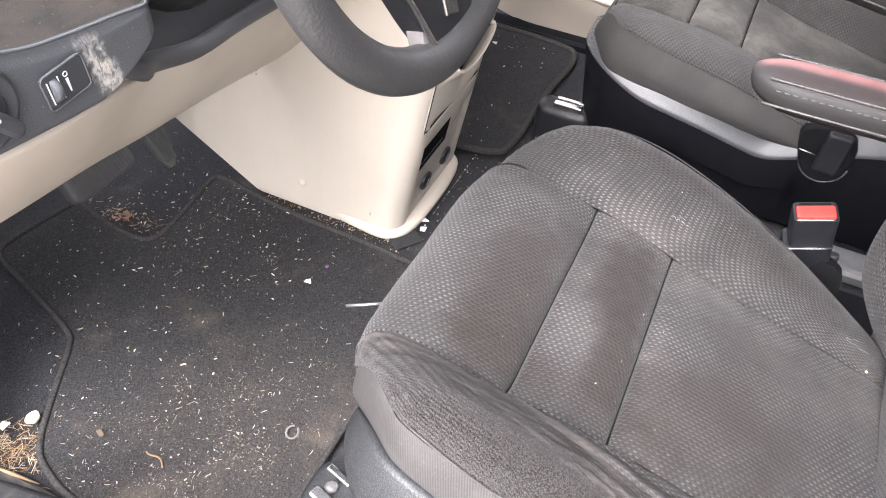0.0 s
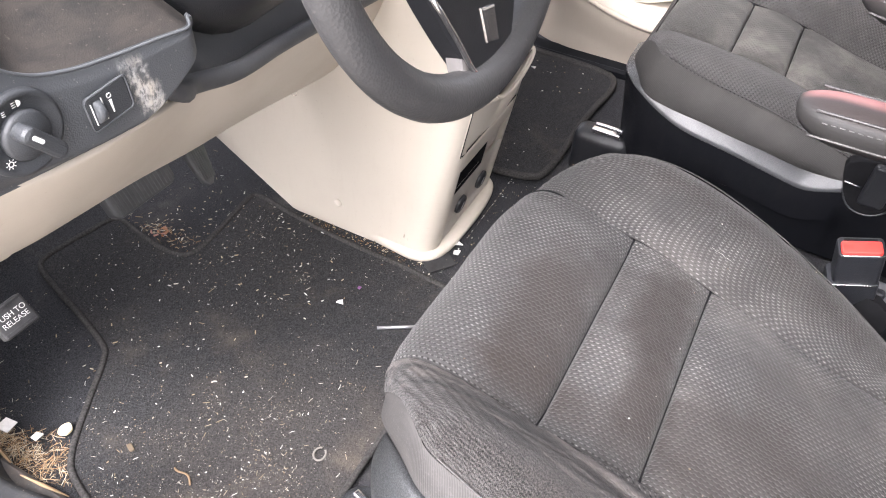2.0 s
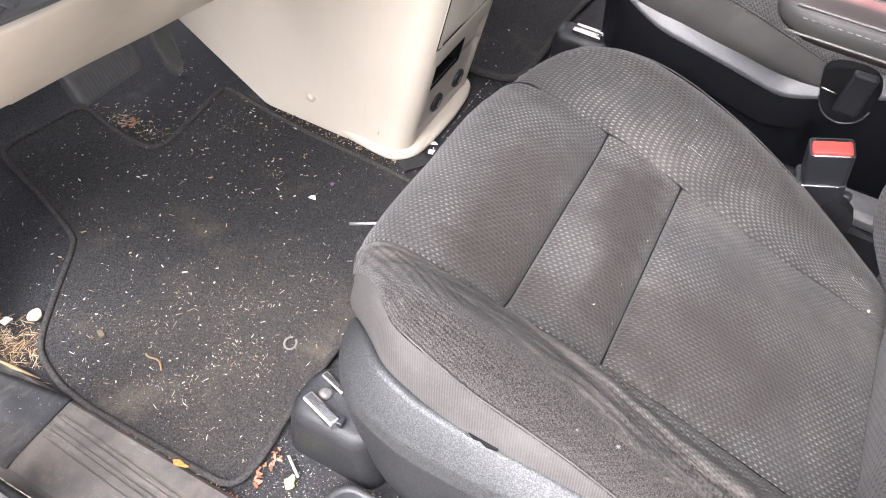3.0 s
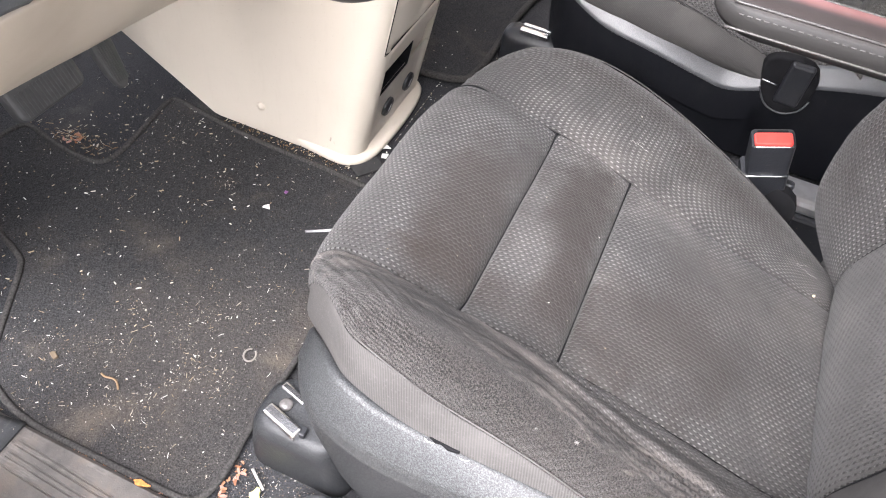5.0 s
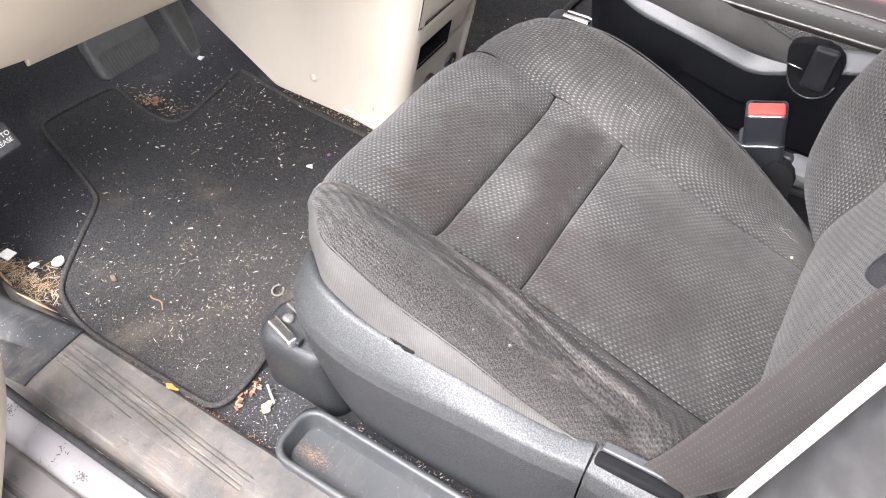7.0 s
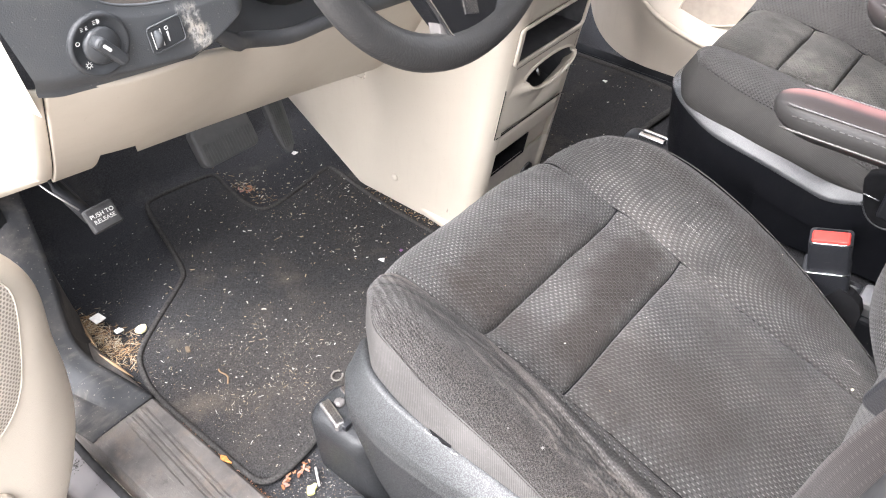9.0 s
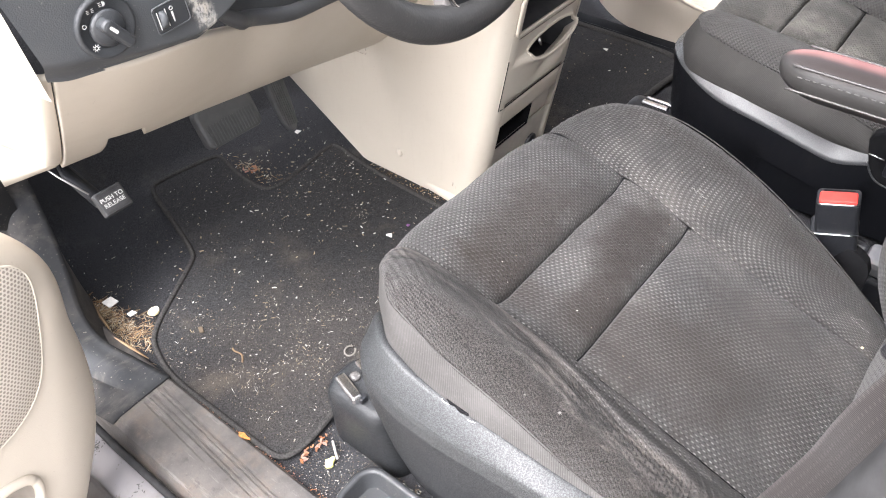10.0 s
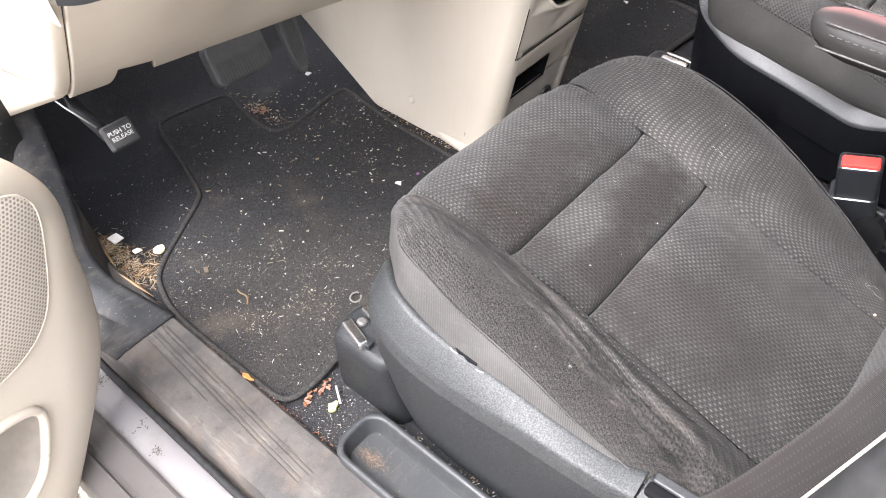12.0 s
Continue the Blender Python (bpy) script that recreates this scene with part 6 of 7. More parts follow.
# ---- the open driver door ----
def build_door():
    door = thing("door_1", "open driver door with beige trim, speaker grille and pocket", "door", kind="structure", at=(-0.33, 0.12, -0.1))
    swing = radians(80)
    d = Vector((-math.sin(swing), -math.cos(swing), 0))
    n = Vector((math.cos(swing), -math.sin(swing), 0))
    edge_x = curve_of([(-0.3, 0.29), (-0.096, 0.147), (-0.028, 0.098), (0.025, 0.062), (0.065, 0.036), (0.124, 0.01), (0.175, 0.0), (0.236, -0.003), (0.33, -0.005), (0.369, 0.015), (0.42, 0.06), (0.6, 0.2), (0.76, 0.31)])
    corner = Vector((-0.262, 0.09, 0.0))

    def bevel(z):
        # The rounded front edge grows broader towards the sill
        return lerp(0.09, 0.042, ease((z - 0.08) / 0.24))

    def at(u, z, out):
        return corner + d * u + n * out + Vector((0, 0, z))

    def face(u, v):
        z = lerp(-0.3, 0.76, v)
        if u < 0.3:
            a = u / 0.3 * math.pi / 2
            return at(edge_x(z) + bevel(z) * (1 - math.cos(a)), z, -0.05 + 0.05 * math.sin(a))
        return at(edge_x(z) + bevel(z) + 0.75 * (u - 0.3) / 0.7, z, 0.0)

    skin = sheet(face, np.concatenate([np.linspace(0, 0.3, 16), np.linspace(0.304, 1, 150)]), np.linspace(0, 1, 176))

    def round_patch(cu, cz, hu, hz, power, shear, rise):
        def f(u, v):
            a = u * 2 * math.pi
            c, s = math.cos(a), math.sin(a)
            k = (abs(c) ** power + abs(s) ** power) ** (-1 / power)
            z = cz + hz * s * k * v
            return at(cu + hu * c * k * v + shear * (cz - z), z, rise * (1 - v**4) + 0.0015)

        return f

    def flat_uv(ob):
        """UV in metres across the door."""
        layer = ob.data.uv_layers.active.data
        for loop in ob.data.loops:
            p = ob.data.vertices[loop.vertex_index].co - corner
            layer[loop.index].uv = (p.dot(d), p.z)
        return ob

    grille = round_patch(0.139, 0.287, 0.096, 0.09, 3.4, 0.35, 0.007)
    turns = np.linspace(0, 1, 61).tolist()
    flat_uv(part("speaker_grille", sheet(grille, turns, np.linspace(0.01, 1, 14), flip=True), GRILLE, door, "cream punched speaker grille"))
    part("grille_rim", rod([grille(u, 1.0) for u in turns], 0.0011, 8, cap=False), BEIGE, door)
    pocket = round_patch(0.40, 0.085, 0.262, 0.075, 4.0, 0.45, -0.0008)

    def in_pocket(p):
        q = p - corner
        z = (q.z - 0.085) / 0.075
        u = (q.dot(d) - 0.40 - 0.45 * (0.085 - q.z)) / 0.262
        return u**4 + z**4 < 0.97

    gone = [f for f in skin.faces if in_pocket(f.calc_center_median())]
    bmesh.ops.delete(skin, geom=gone, context="FACES")
    part("panel", skin, BEIGE, door)

    def bowl(u, v):
        rim, deep = pocket(u, 1.0), pocket(u, 0.8)
        return rim.lerp(deep, v) - n * (0.085 * math.sin(v * math.pi / 2)) if v <= 1 else pocket(u, 0.8 * (2 - v)) - n * 0.085

    part("map_pocket", sheet(bowl, turns, list(np.linspace(0, 1, 8)) + [1.3, 1.6, 1.98], flip=True), SHADED_LINING, door, "hollow tan map pocket, its shade put into the colour")
    rim = [pocket(u, 1.0) for u in np.linspace(0, 1, 241).tolist()]
    part("pocket_rim", rod(rim, 0.0055, 10, cap=False), BEIGE, door)

    def outer(u, v):
        z = lerp(-0.3, 0.76, v)
        return at(edge_x(z) + lerp(0.0, 0.8, u), z, -0.1 - 0.05 * math.sin(math.pi * v))

    part("outer_skin", sheet(outer, np.linspace(0, 1, 10), np.linspace(0, 1, 16), flip=True), PAINT, door)


# ---- mats, tray, belt ----
def build_mat():
    mat = thing("floor_mat", "black carpet floor mat with bound edge, littered with crumbs", "floor mat", "floor mats", at=(0.08, 0.15, 0.0))
    outline = [(-0.08, -0.05), (-0.12, -0.056), (-0.155, -0.056), (-0.176, -0.045), (-0.178, -0.015), (-0.179, 0.1), (-0.179, 0.17), (-0.165, 0.22), (-0.148, 0.25),
               (-0.085, 0.288), (-0.015, 0.326), (-0.004, 0.345), (0.014, 0.4), (0.033, 0.467), (0.05, 0.525), (0.066, 0.538), (0.12, 0.53), (0.18, 0.518), (0.19, 0.505), (0.178, 0.46),
               (0.168, 0.39), (0.18, 0.354), (0.26, 0.36), (0.335, 0.37), (0.344, 0.36), (0.334, 0.3), (0.322, 0.2), (0.32, 0.06), (0.31, -0.05), (0.2, -0.052)]
    loop = outline
    for _ in range(2):
        loop = [q for a, b in zip(loop, loop[1:] + loop[:1]) for q in ((lerp(a[0], b[0], 0.25), lerp(a[1], b[1], 0.25)), (lerp(a[0], b[0], 0.75), lerp(a[1], b[1], 0.75)))]
    part("carpet_top", slab(loop, -0.001, 0.0055, 0.002), MAT, mat)
    pts = [(x, y, 0.0055) for x, y in loop]
    part("binding", rod(pts + pts[:2], 0.0042, 8, cap=False), BINDING, mat, "stitched black edge binding")
    ring = thing("mat_eyelet", "pale worn ring eyelet in the floor mat", "eyelet", at=(0, 0, 0.006))
    part("ring", rod([(0.0085 * math.cos(a), 0.0065 * math.sin(a), 0.008 + 0.002 * math.sin(a)) for a in np.linspace(0.3, 5.9, 20)], 0.0013, 6), plain("dusty_grey_ring", (0.2, 0.185, 0.165), 0.6), ring)

    far = thing("floor_mat", "black carpet mat in the passenger footwell", "floor mat", "floor mats", at=(0.8, 0.15, 0.0))
    loop = smooth_loop([(0.6, -0.01), (0.66, -0.03), (0.84, -0.024), (0.98, -0.042), (1.02, 0.0), (1.02, 0.4), (0.9, 0.5), (0.62, 0.5), (0.6, 0.3)], 2)
    part("carpet_top", slab(loop, -0.001, 0.0055, 0.002), MAT, far)
    pts = [(x, y, 0.006) for x, y in loop]
    part("binding", rod(pts + pts[:2], 0.0065, 8, cap=False), BINDING, far, "thick black edge binding")


def build_tray():
    tray = thing("storage_tray", "shallow black plastic tray with a rusty stain on the floor", "tray", at=(-0.15, -0.3, 0.0))
    def lip(inset, z, r):
        return [(x, y, z) for x, y in rounded(-0.193 + inset, -0.62 + inset, -0.117 - inset, -0.146 - inset, r, 8)]

    rings = [lip(0.004, 0.0, 0.022), lip(0.0, 0.027, 0.026), lip(0.0008, 0.0302, 0.0255), lip(0.0026, 0.0315, 0.024), lip(0.0065, 0.0315, 0.02), lip(0.0082, 0.0302, 0.0185), lip(0.0092, 0.027, 0.0175), lip(0.0125, 0.009, 0.0145), lip(0.0145, 0.0065, 0.0125)]
    eased(part("body", loft(rings), TRAY, tray), 45)
    random.seed(8)
    bm = bmesh.new()
    for _ in range(700):
        x, y, q = -0.161 + random.gauss(0, 0.005), -0.184 + random.gauss(0, 0.012), random.uniform(0.0001, 0.0003)
        slab([(x + q * math.cos(a), y + q * math.sin(a) * 1.5) for a in np.linspace(0, 6.28, 6)[:-1]], 0.0066, 0.007, bm=bm)
    part("stain", bm, plain("tan_grit", (0.3, 0.2, 0.12), 0.9, vary=0.4, scale=300.0, spec=0.1), tray, "tan gritty stain")


def build_buckle():
    b = thing("seat_belt_buckle", "black seat belt buckle with a red release button", "buckle", at=(0.36, -0.47, 0.15))
    m = pose(0.357, -0.461, 0.277, -14, -8, 15)
    body = part("body", slab(rounded(-0.014, -0.0225, 0.014, 0.0225, 0.005), -0.05, 0.0, 0.002, m=m), BLACK, b)
    part("release_button", slab(rounded(-0.0115, -0.0195, 0.006, 0.0195, 0.003), -0.004, 0.0035, 0.002, m=m), RED, body, "red release button")
    part("bright_edge", rod([m @ Vector((-0.0135, y, 0.0006)) for y in np.linspace(-0.0205, 0.0205, 8)], 0.0011, 6), CHROME, body)
    part("tongue_slot", slab(rounded(0.0075, -0.016, 0.011, 0.016, 0.0015), -0.001, 0.0006, m=m), DARK, body)
    part("sleeve", slab(rounded(-0.0155, -0.0235, 0.0155, 0.0275, 0.005), -0.1, -0.046, 0.002, m=m), BLACK, b)
    part("sleeve_edge", rod([m @ Vector((-0.0155, y, -0.0462)) for y in np.linspace(-0.021, 0.026, 8).tolist()], 0.0008, 6), CHROME, b, "bright line along the sleeve")
    part("stamp", slab([(-0.006, -0.0002), (0.006, -0.0002), (0.006, 0.0006), (-0.006, 0.0006)], 0.0, 0.0004, m=m @ pose(-0.0142, 0, -0.045, 0, -90, 0) @ pose(0, 0, 0, 0, 0, 90)), DASH, body)
    part("stalk", rod([m @ Vector((0, 0, -0.09)), m @ Vector((0, 0.002, -0.14)), (0.372, -0.485, 0.05)], 0.008, 8), BLACK, b)
    single("frame_rail", box((0.05, 0.3, 0.024), (0.512, -0.66, 0.092), 0.008), SATIN, "dull silver seat frame rail beside the buckle", "seat rail")
    single("seat_frame_block", box((0.06, 0.28, 0.08), (0.512, -0.66, 0.04), 0.006), BLACK, "black seat frame block standing on the carpet", "seat frame")


def build_belt():
    belt = thing("seat_belt", "dark brownish grey seat belt webbing with metal latch plate", "seat belt", at=(-0.125, -0.51, 0.26))
    path = [Vector(p) for p in ((-0.118, -0.512, 0.25), (-0.116, -0.53, 0.288), (-0.116, -0.545, 0.34), (-0.128, -0.56, 0.435), (-0.158, -0.568, 0.545), (-0.19, -0.6, 0.72), (-0.22, -0.66, 1.0))]
    across = [Vector(p).normalized() for p in ((-0.1, -1.0, 0.3), (-0.15, -1.0, 0.25), (-0.25, -1, 0.05), (-0.3, -0.95, -0.1), (-0.3, -0.95, -0.1), (-0.25, -1, -0.1), (-0.2, -1, -0.1))]
    cx, cy, cz = (curve_of([(i, p[k]) for i, p in enumerate(path)]) for k in range(3))
    ax, ay, az = (curve_of([(i, p[k]) for i, p in enumerate(across)]) for k in range(3))

    def f(u, v):
        t = v * 6
        return Vector((cx(t), cy(t), cz(t))) + 0.048 * (u - 0.5) * Vector((ax(t), ay(t), az(t)))

    thick(part("webbing", sheet(f, np.linspace(0, 1, 16), np.linspace(0, 1, 70)), WEB, belt), 0.0016, 0)
    part("anchor_plate", box((0.005, 0.034, 0.012), (-0.119, -0.508, 0.252), 0.003, (-10, 0, 0)), CHROME, belt, "bright metal belt anchor plate")
    t = 4.22
    c = Vector((cx(t), cy(t), cz(t)))
    way = (Vector((cx(t + 0.1), cy(t + 0.1), cz(t + 0.1))) - c).normalized()
    side = Vector((ax(t), ay(t), az(t)))
    m = Matrix((( *side,), (*way,), (*side.cross(way),))).transposed().to_4x4()
    m.translation = c + 0.004 * Vector((1, 0, 0)) + side * 0.0
    plate = part("latch_plate", slab(rounded(-0.032, -0.014, 0.032, 0.014, 0.006), -0.004, 0.004, 0.002, m=m), BLACK, belt, "black moulded latch plate")
    part("tongue", slab(rounded(-0.014, 0.01, 0.014, 0.05, 0.004), -0.0012, 0.0012, 0.0005, m=m), CHROME, plate, "bright steel latch tongue")


# ---- litter ----
def litter(count, place, size, material, name, label, seed, flatness=0.35, long=(1.0, 3.0)):
    """Many small bits in one mesh; place() gives x, y and z of each."""
    random.seed(seed)
    verts, faces = [], []
    for _ in range(count):
        x, y, z = place()
        s = random.uniform(*size)
        l = s * random.uniform(*long)
        a, tip = random.uniform(0, 2 * math.pi), random.gauss(0, 0.12)
        ca, sa = math.cos(a), math.sin(a)
        base = len(verts)
        bend = random.gauss(0, 0.12) * l
        for px, py in ((-l, -s * 0.5), (0.0, -s * 0.6), (l, -s * 0.3), (l * 0.9, s * 0.4), (0.1 * l, s * 0.6), (-l * 0.9, s * 0.5)):
            py += bend * (px / l) ** 2
            for h in (0, s * flatness * 2):
                verts.append((x + ca * px - sa * py, y + sa * px + ca * py, z + h + tip * (px + l) * 0.3))
        for k in range(6):
            b, e = base + 2 * k, base + 2 * ((k + 1) % 6)
            faces.append((b, e, e + 1, b + 1))
        faces += [tuple(base + 2 * k for k in range(5, -1, -1)), tuple(base + 2 * k + 1 for k in range(6))]
    data = bpy.data.meshes.new(name)
    data.from_pydata(verts, [], faces)
    data.materials.append(material)
    return tagged(new(name, data), label, name.replace("_", " "), kind="stuff")


def scraps():
    def on_floor(x, y):
        return 0.0062

    random.seed(5)
    clumps = [(random.gauss(-0.03, 0.09), random.gauss(0.08, 0.07), random.choice((0.01, 0.016, 0.03))) for _ in range(40)] + [(random.uniform(-0.16, 0.3), random.uniform(0.1, 0.42), random.choice((0.008, 0.014))) for _ in range(16)]

    def spread():
        while True:
            x, y = random.uniform(-0.17, 0.4), random.uniform(-0.05, 0.5)
            if random.random() < 0.28:
                cx, cy, wide = random.choice(clumps)
                x, y = cx + random.gauss(0, wide), cy + random.gauss(0, wide)
                if not (-0.17 < x < 0.4 and -0.05 < y < 0.5):
                    continue
            thick_here = math.exp(-(((x + 0.07) / 0.11) ** 2) - (((y - 0.07) / 0.09) ** 2)) + 0.45 * math.exp(-(((x + 0.11) / 0.05) ** 2) - (((y - 0.2) / 0.06) ** 2)) + 0.4 * math.exp(-(((x - 0.22) / 0.08) ** 2) - (((y - 0.27) / 0.1) ** 2)) + 0.3 * math.exp(-(((x - 0.27) / 0.07) ** 2) - (((y - 0.33) / 0.06) ** 2)) + 0.27
            if random.random() < thick_here:
                return x, y, on_floor(x, y)

    litter(5200, spread, (0.0001, 0.0004), CRUMB, "crumbs", "pale crumbs and grit scattered over the mat", 11, long=(0.8, 2.0))
    litter(340, spread, (0.0004, 0.0011), CRUMB, "crumbs", "larger pale crumbs scattered over the mat", 12, long=(0.8, 1.8))
    litter(260, spread, (0.0002, 0.00045), SLIVER, "straw_bits", "short pale slivers of dry straw on the mat", 13, long=(3, 12))

    def upper():
        x, y = random.triangular(-0.1, 0.34, 0.28), random.uniform(0.13, 0.46)
        return x, y, on_floor(x, y)

    litter(120, upper, (0.0005, 0.0013), SLIVER, "crumbs", "pale chips strewn over the front of the mat", 26, long=(0.9, 3.0))

    def pile(cx, cy, sx, sy, base=0.006, high=0.012):
        def place():
            x, y = random.gauss(cx, sx), random.gauss(cy, sy)
            return x, y, base + high * random.random() * math.exp(-((x - cx) / sx) ** 2 - ((y - cy) / sy) ** 2)

        return place

    litter(520, pile(-0.17, 0.33, 0.011, 0.026, 0.002, 0.022), (0.0002, 0.00055), STRAW, "straw_pile", "tangle of dry straw and grass by the kick panel", 14, long=(8, 30))
    litter(360, pile(-0.161, 0.272, 0.014, 0.026, 0.002, 0.01), (0.00018, 0.0005), STRAW, "straw_pile", "tangle of dry straw and grass by the kick panel", 15, long=(5, 22))
    litter(200, pile(0.197, 0.425, 0.012, 0.034, 0.004, 0.004), (0.00022, 0.0005), STRAW, "straw_pile", "dry grass and leaf bits below the brake pedal", 16, long=(3, 12))
    litter(12, pile(0.2, 0.428, 0.004, 0.007, 0.006, 0.006), (0.0012, 0.0026), RUST, "leaf_bits", "orange dry leaf bits below the brake pedal", 17, long=(1.0, 1.8))

    def edge_dirt():
        return random.gauss(-0.183, 0.0035), random.uniform(-0.14, 0.1), 0.007

    litter(120, edge_dirt, (0.0003, 0.001), RUST, "dirt_line", "rusty dirt caught along the step trim", 18, long=(1, 3))

    def smudge(cx, cy, s, z):
        def place():
            return random.gauss(cx, s), random.gauss(cy, 1.3 * s), z

        return place

    soot = plain("dark_grease", (0.11, 0.105, 0.1), 0.7, vary=0.3)
    for k, (cx, cy, s, z) in enumerate(((-0.312, 0.032, 0.0035, -0.0216), (-0.352, 0.106, 0.003, -0.0362), (-0.3, 0.172, 0.004, -0.02), (-0.306, 0.075, 0.005, -0.02), (-0.312, -0.12, 0.005, -0.0216))):
        litter(40 if k < 3 else 14, smudge(cx, cy, s, z), (0.0003, 0.0011), soot, "grease_smudge", "dark grease smudge on the painted sill", 40 + k, 0.1, (1, 2.2))

    def near_tray():
        return random.uniform(-0.178, -0.1), random.uniform(-0.15, -0.06), 0.0

    litter(520, near_tray, (0.0002, 0.0005), CRUMB, "crumbs", "grit and crumbs on the carpet beside the seat", 19, long=(0.8, 2.5))
    litter(14, pile(-0.15, -0.066, 0.01, 0.006, 0.0, 0.004), (0.0012, 0.0026), RUST, "leaf_bits", "crumbled orange bits beside the mat corner", 20, long=(1, 1.6))
    litter(14, pile(-0.126, -0.07, 0.007, 0.006, 0.0, 0.004), (0.0012, 0.0026), RUST, "leaf_bits", "crumbled orange bits beside the mat corner", 21, long=(1, 1.6))

    def gap():
        return random.gauss(-0.108, 0.005), random.uniform(-0.55, -0.15), 0.001

    litter(320, gap, (0.0003, 0.001), CRUMB, "crumbs", "crumbs in the gap between tray and seat", 22, long=(0.8, 3))

    def console_foot():
        return random.gauss(0.338, 0.006), random.uniform(0.05, 0.27), 0.003

    litter(190, console_foot, (0.0003, 0.0009), STRAW, "straw_bits", "bits of straw along the console foot", 23, long=(1, 4))

    def before_console():
        x, y = random.uniform(0.3, 0.6), random.gauss(-0.01, 0.05)
        return x, min(y, 0.02 if x > 0.34 else 0.1), 0.002

    litter(300, before_console, (0.0002, 0.0007), CRUMB, "crumbs", "crumbs on the carpet before the console", 27, long=(0.8, 2.5))
    litter(45, before_console, (0.0007, 0.0015), SLIVER, "crumbs", "larger pale crumbs on the carpet before the console", 28, long=(0.8, 1.8))

    def far_well():
        return random.uniform(0.62, 1.0), random.uniform(-0.0, 0.4), 0.006

    litter(130, far_well, (0.0004, 0.0013), CRUMB, "crumbs", "a few crumbs in the passenger footwell", 24, long=(0.8, 2))

    def on_seat():
        r, y = random.uniform(-0.12, 0.2), random.uniform(-0.55, -0.15)
        return SEAT_X + r, y, crown(r, y) + 0.0062

    litter(55, on_seat, (0.00025, 0.0006), CRUMB, "lint", "white lint specks on the driver seat", 25, long=(1, 2))

    def scrap(name, pts, at, material, label, high=0.0015, tilt=(0, 0, 0)):
        single(name, slab(pts, 0.0, high, m=pose(*at, *tilt)), material, label, "scrap")

    scrap("paper_scrap", [(-0.009, -0.007), (0.008, -0.009), (0.01, 0.006), (-0.006, 0.009)], (-0.156, 0.336, 0.021), PAPER, "torn white paper scrap on the straw", tilt=(12, 8, 20))
    scrap("paper_scrap", [(-0.006, -0.005), (0.006, -0.004), (0.004, 0.006), (-0.005, 0.005)], (-0.146, 0.3, 0.012), PAPER, "small white paper scrap on the straw", tilt=(-8, 10, 0))
    chip = [(0.0085 * math.cos(a) * (1 + 0.12 * math.sin(3 * a)), 0.0075 * math.sin(a)) for a in np.linspace(0, 6.28, 15)[:-1]]
    scrap("cream_chip", chip, (-0.122, 0.282, 0.0065), CREAM, "round cream-coloured chip on the carpet", 0.0035)
    tri_pts = [(-0.004, -0.004), (0.0045, -0.003), (0.002, 0.004), (-0.001, 0.006)]
    scrap("paper_scrap", tri_pts, (0.213, 0.113, 0.007), PAPER, "white triangular paper scrap on the mat", tilt=(6, 0, 30))
    scrap("paper_scrap", [(-0.007, -0.006), (0.006, -0.007), (0.004, 0.008)], (0.405, 0.026, 0.004), PAPER, "white paper scrap by the console foot", tilt=(8, 0, 70))
    scrap("paper_scrap", [(-0.005, -0.004), (0.005, -0.005), (0.004, 0.005), (-0.004, 0.004)], (0.388, 0.018, 0.004), PAPER, "white paper scrap by the console foot", tilt=(-8, 0, 10))
    scrap("paper_scrap", [(-0.005, -0.003), (0.006, -0.004), (0.003, 0.005), (-0.004, 0.004)], (0.33, 0.45, 0.005), PAPER, "white paper scrap by the accelerator pedal", tilt=(8, 0, 10))
    scrap("paper_scrap", tri_pts, (0.95, 0.13, 0.007), PAPER, "white paper scrap in the passenger footwell", tilt=(5, 0, 0))
    scrap("foil_scrap", [(-0.0025, -0.002), (0.0025, -0.002), (0.002, 0.0025), (-0.002, 0.002)], (0.25, 0.105, 0.0065), PURPLE, "tiny purple foil scrap on the mat")
    scrap("yellow_chip", [(0.0062 * math.cos(a) * (1 + 0.4 * math.sin(2 * a + 1)), 0.0055 * math.sin(a) * (1 + 0.3 * math.cos(3 * a))) for a in np.linspace(0, 6.28, 15)[:-1]], (-0.14, -0.098, 0.001), LIME, "yellow-green crumpled chip on the carpet", 0.004)
    single("plastic_strip", rod([(-0.117 - 0.0021 * k, -0.08 - 0.0032 * k, 0.004 + 0.001 * (k % 2)) for k in range(8)], 0.0016, 6), HAIR, "white beaded plastic strip on the carpet", "strip")
    single("orange_peel", slab([(0.003 * math.cos(a) * (1 + 0.4 * math.sin(3 * a)), 0.009 * math.sin(a) * (1 + 0.2 * math.cos(5 * a))) for a in np.linspace(0, 6.28, 18)[:-1]], 0.0, 0.002, 0.0005, m=pose(-0.183, 0.01, 0.011, 0, 8, 6)), PEEL, "orange scrap at the edge of the mat", "scrap")
    single("wood_splinter", rod([(-0.194, 0.262, 0.032), (-0.189, 0.235, 0.026), (-0.183, 0.205, 0.018)], 0.002, 6, taper=[0.0005, 0.0024, 0.0006]), STRAW, "pale wood splinter lying on the sill trim", "splinter")
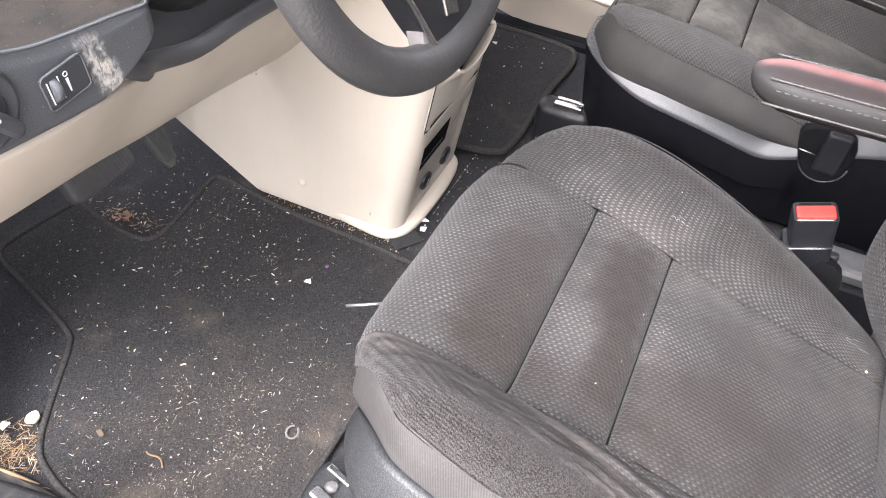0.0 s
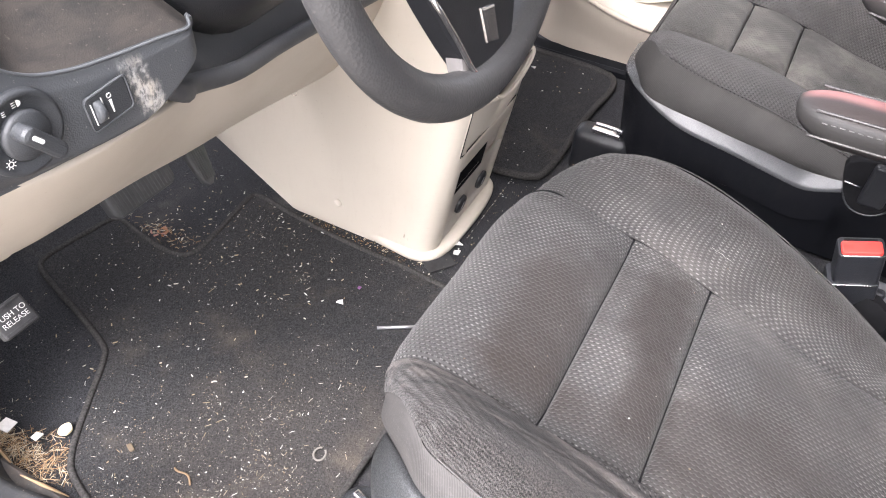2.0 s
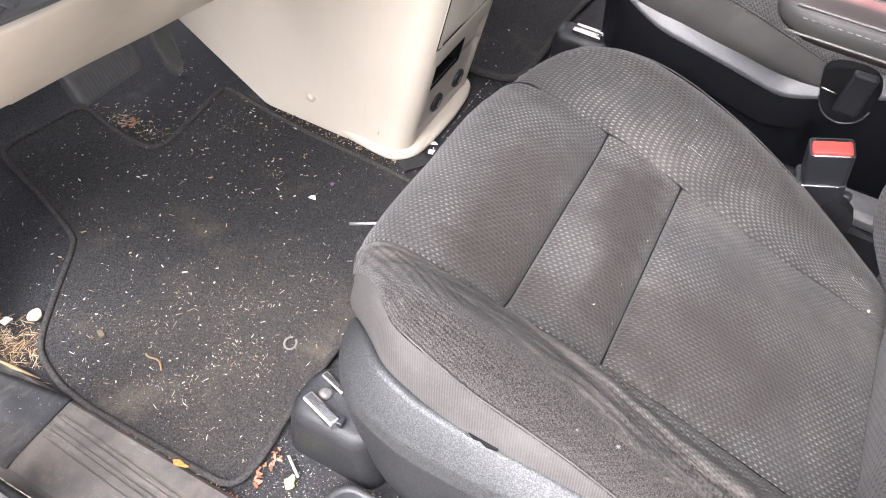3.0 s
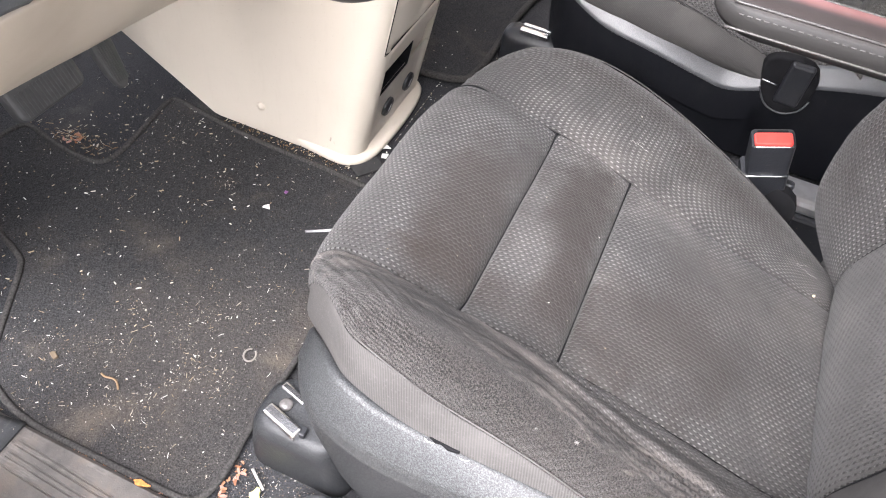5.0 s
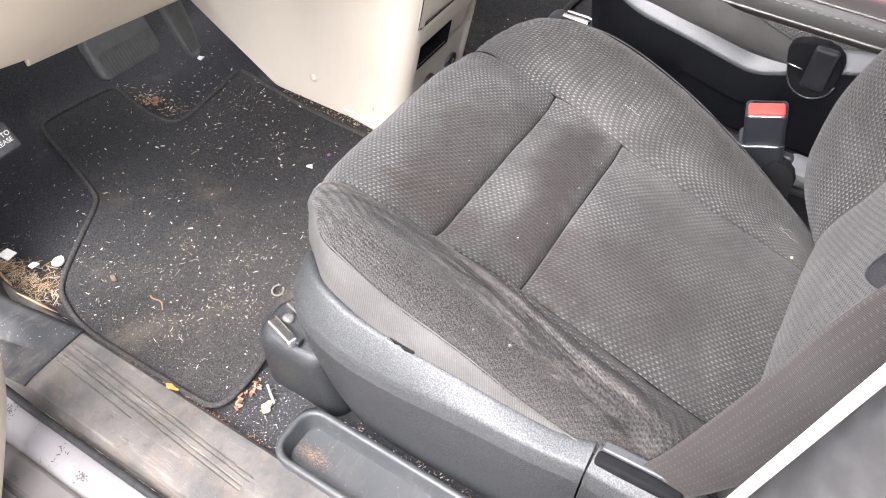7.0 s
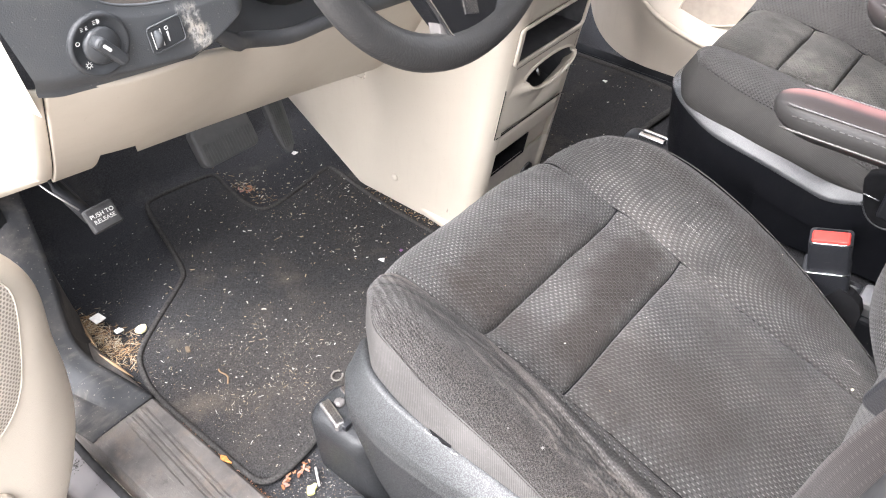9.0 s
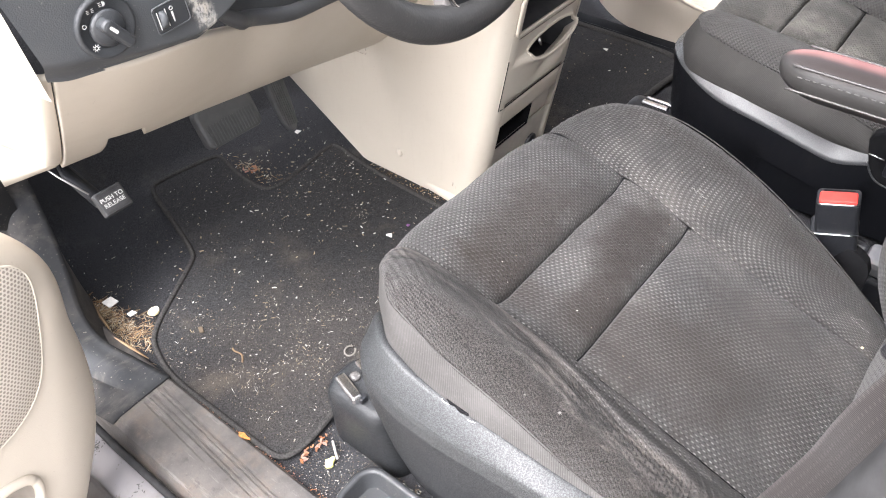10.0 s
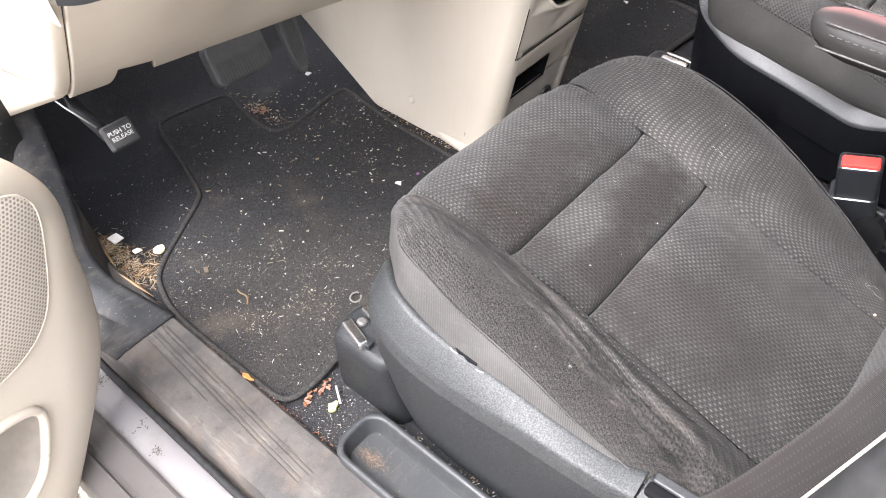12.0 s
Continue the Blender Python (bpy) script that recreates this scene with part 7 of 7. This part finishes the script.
    single("wood_splinter", rod([(-0.174, 0.345, 0.03), (-0.182, 0.315, 0.025), (-0.188, 0.285, 0.03)], 0.002, 6, taper=[0.0006, 0.0024, 0.0012]), STRAW, "pale wood splinter standing in the straw", "splinter")
    single("metal_bar", rod([(0.198, 0.043, 0.008), (0.236, -0.018, 0.009)], 0.0022, 8), SATIN, "thin grey metal bar under the seat edge", "bar")
    single("curled_shaving", rod([(-0.105 + 0.012 * t + 0.004 * math.sin(5 * t), 0.105 + 0.03 * t, 0.008) for t in np.linspace(0, 1, 10)], 0.0012, 6), STRAW, "pale curled shaving on the mat", "shaving")
    single("chewed_chip", slab([(0.0035 * math.cos(a) * (1 + 0.4 * math.sin(2 * a)), 0.006 * math.sin(a)) for a in np.linspace(0, 6.28, 12)[:-1]], 0.0065, 0.0095, 0.001, m=pose(-0.102, 0.198, 0)), CRUMB, "pale crumb the size of a fingernail on the mat", "crumb")
    single("seat_crumb", lathe([(0, -0.0012), (0.0012, -0.0008), (0.0015, 0.0), (0.0012, 0.0008), (0, 0.0012)], 10, (0.222, -0.55, 0.208)), CREAM, "yellow crumb in the seat crease", "crumb")
    for x, y, q in ((-0.105, -0.342, 0.0007), (-0.098, -0.372, 0.0011)):
        tuft = bmesh.new()
        for k in range(7):
            a = 0.9 * k
            rod([(x, y, crown(x - SEAT_X, y) + 0.005), (x + 1.8 * q * math.cos(a), y + 1.8 * q * math.sin(a), crown(x - SEAT_X, y) + 0.0042)], 0.25 * q, 5, tuft, taper=[0.4 * q, 0.12 * q])
        single("lint_tuft", tuft, THREAD, "pale tuft of lint on the worn bolster", "lint")
    random.seed(31)
    for x, y in ((0.268, -0.335), (0.249, -0.54)):
        pts = [(x + 0.008 * math.cos(a) + 0.003 * random.random(), y + 0.012 * math.sin(1.7 * a), crown(x - SEAT_X, y) + 0.0075 + 0.002 * math.sin(a)) for a in np.linspace(0, 2.4, 14)]
        single("white_hair", rod(pts, 0.0001, 4), HAIR, "fine white thread on the seat cloth", "thread")


build_door()
build_mat()
build_tray()
build_buckle()
build_belt()
scraps()
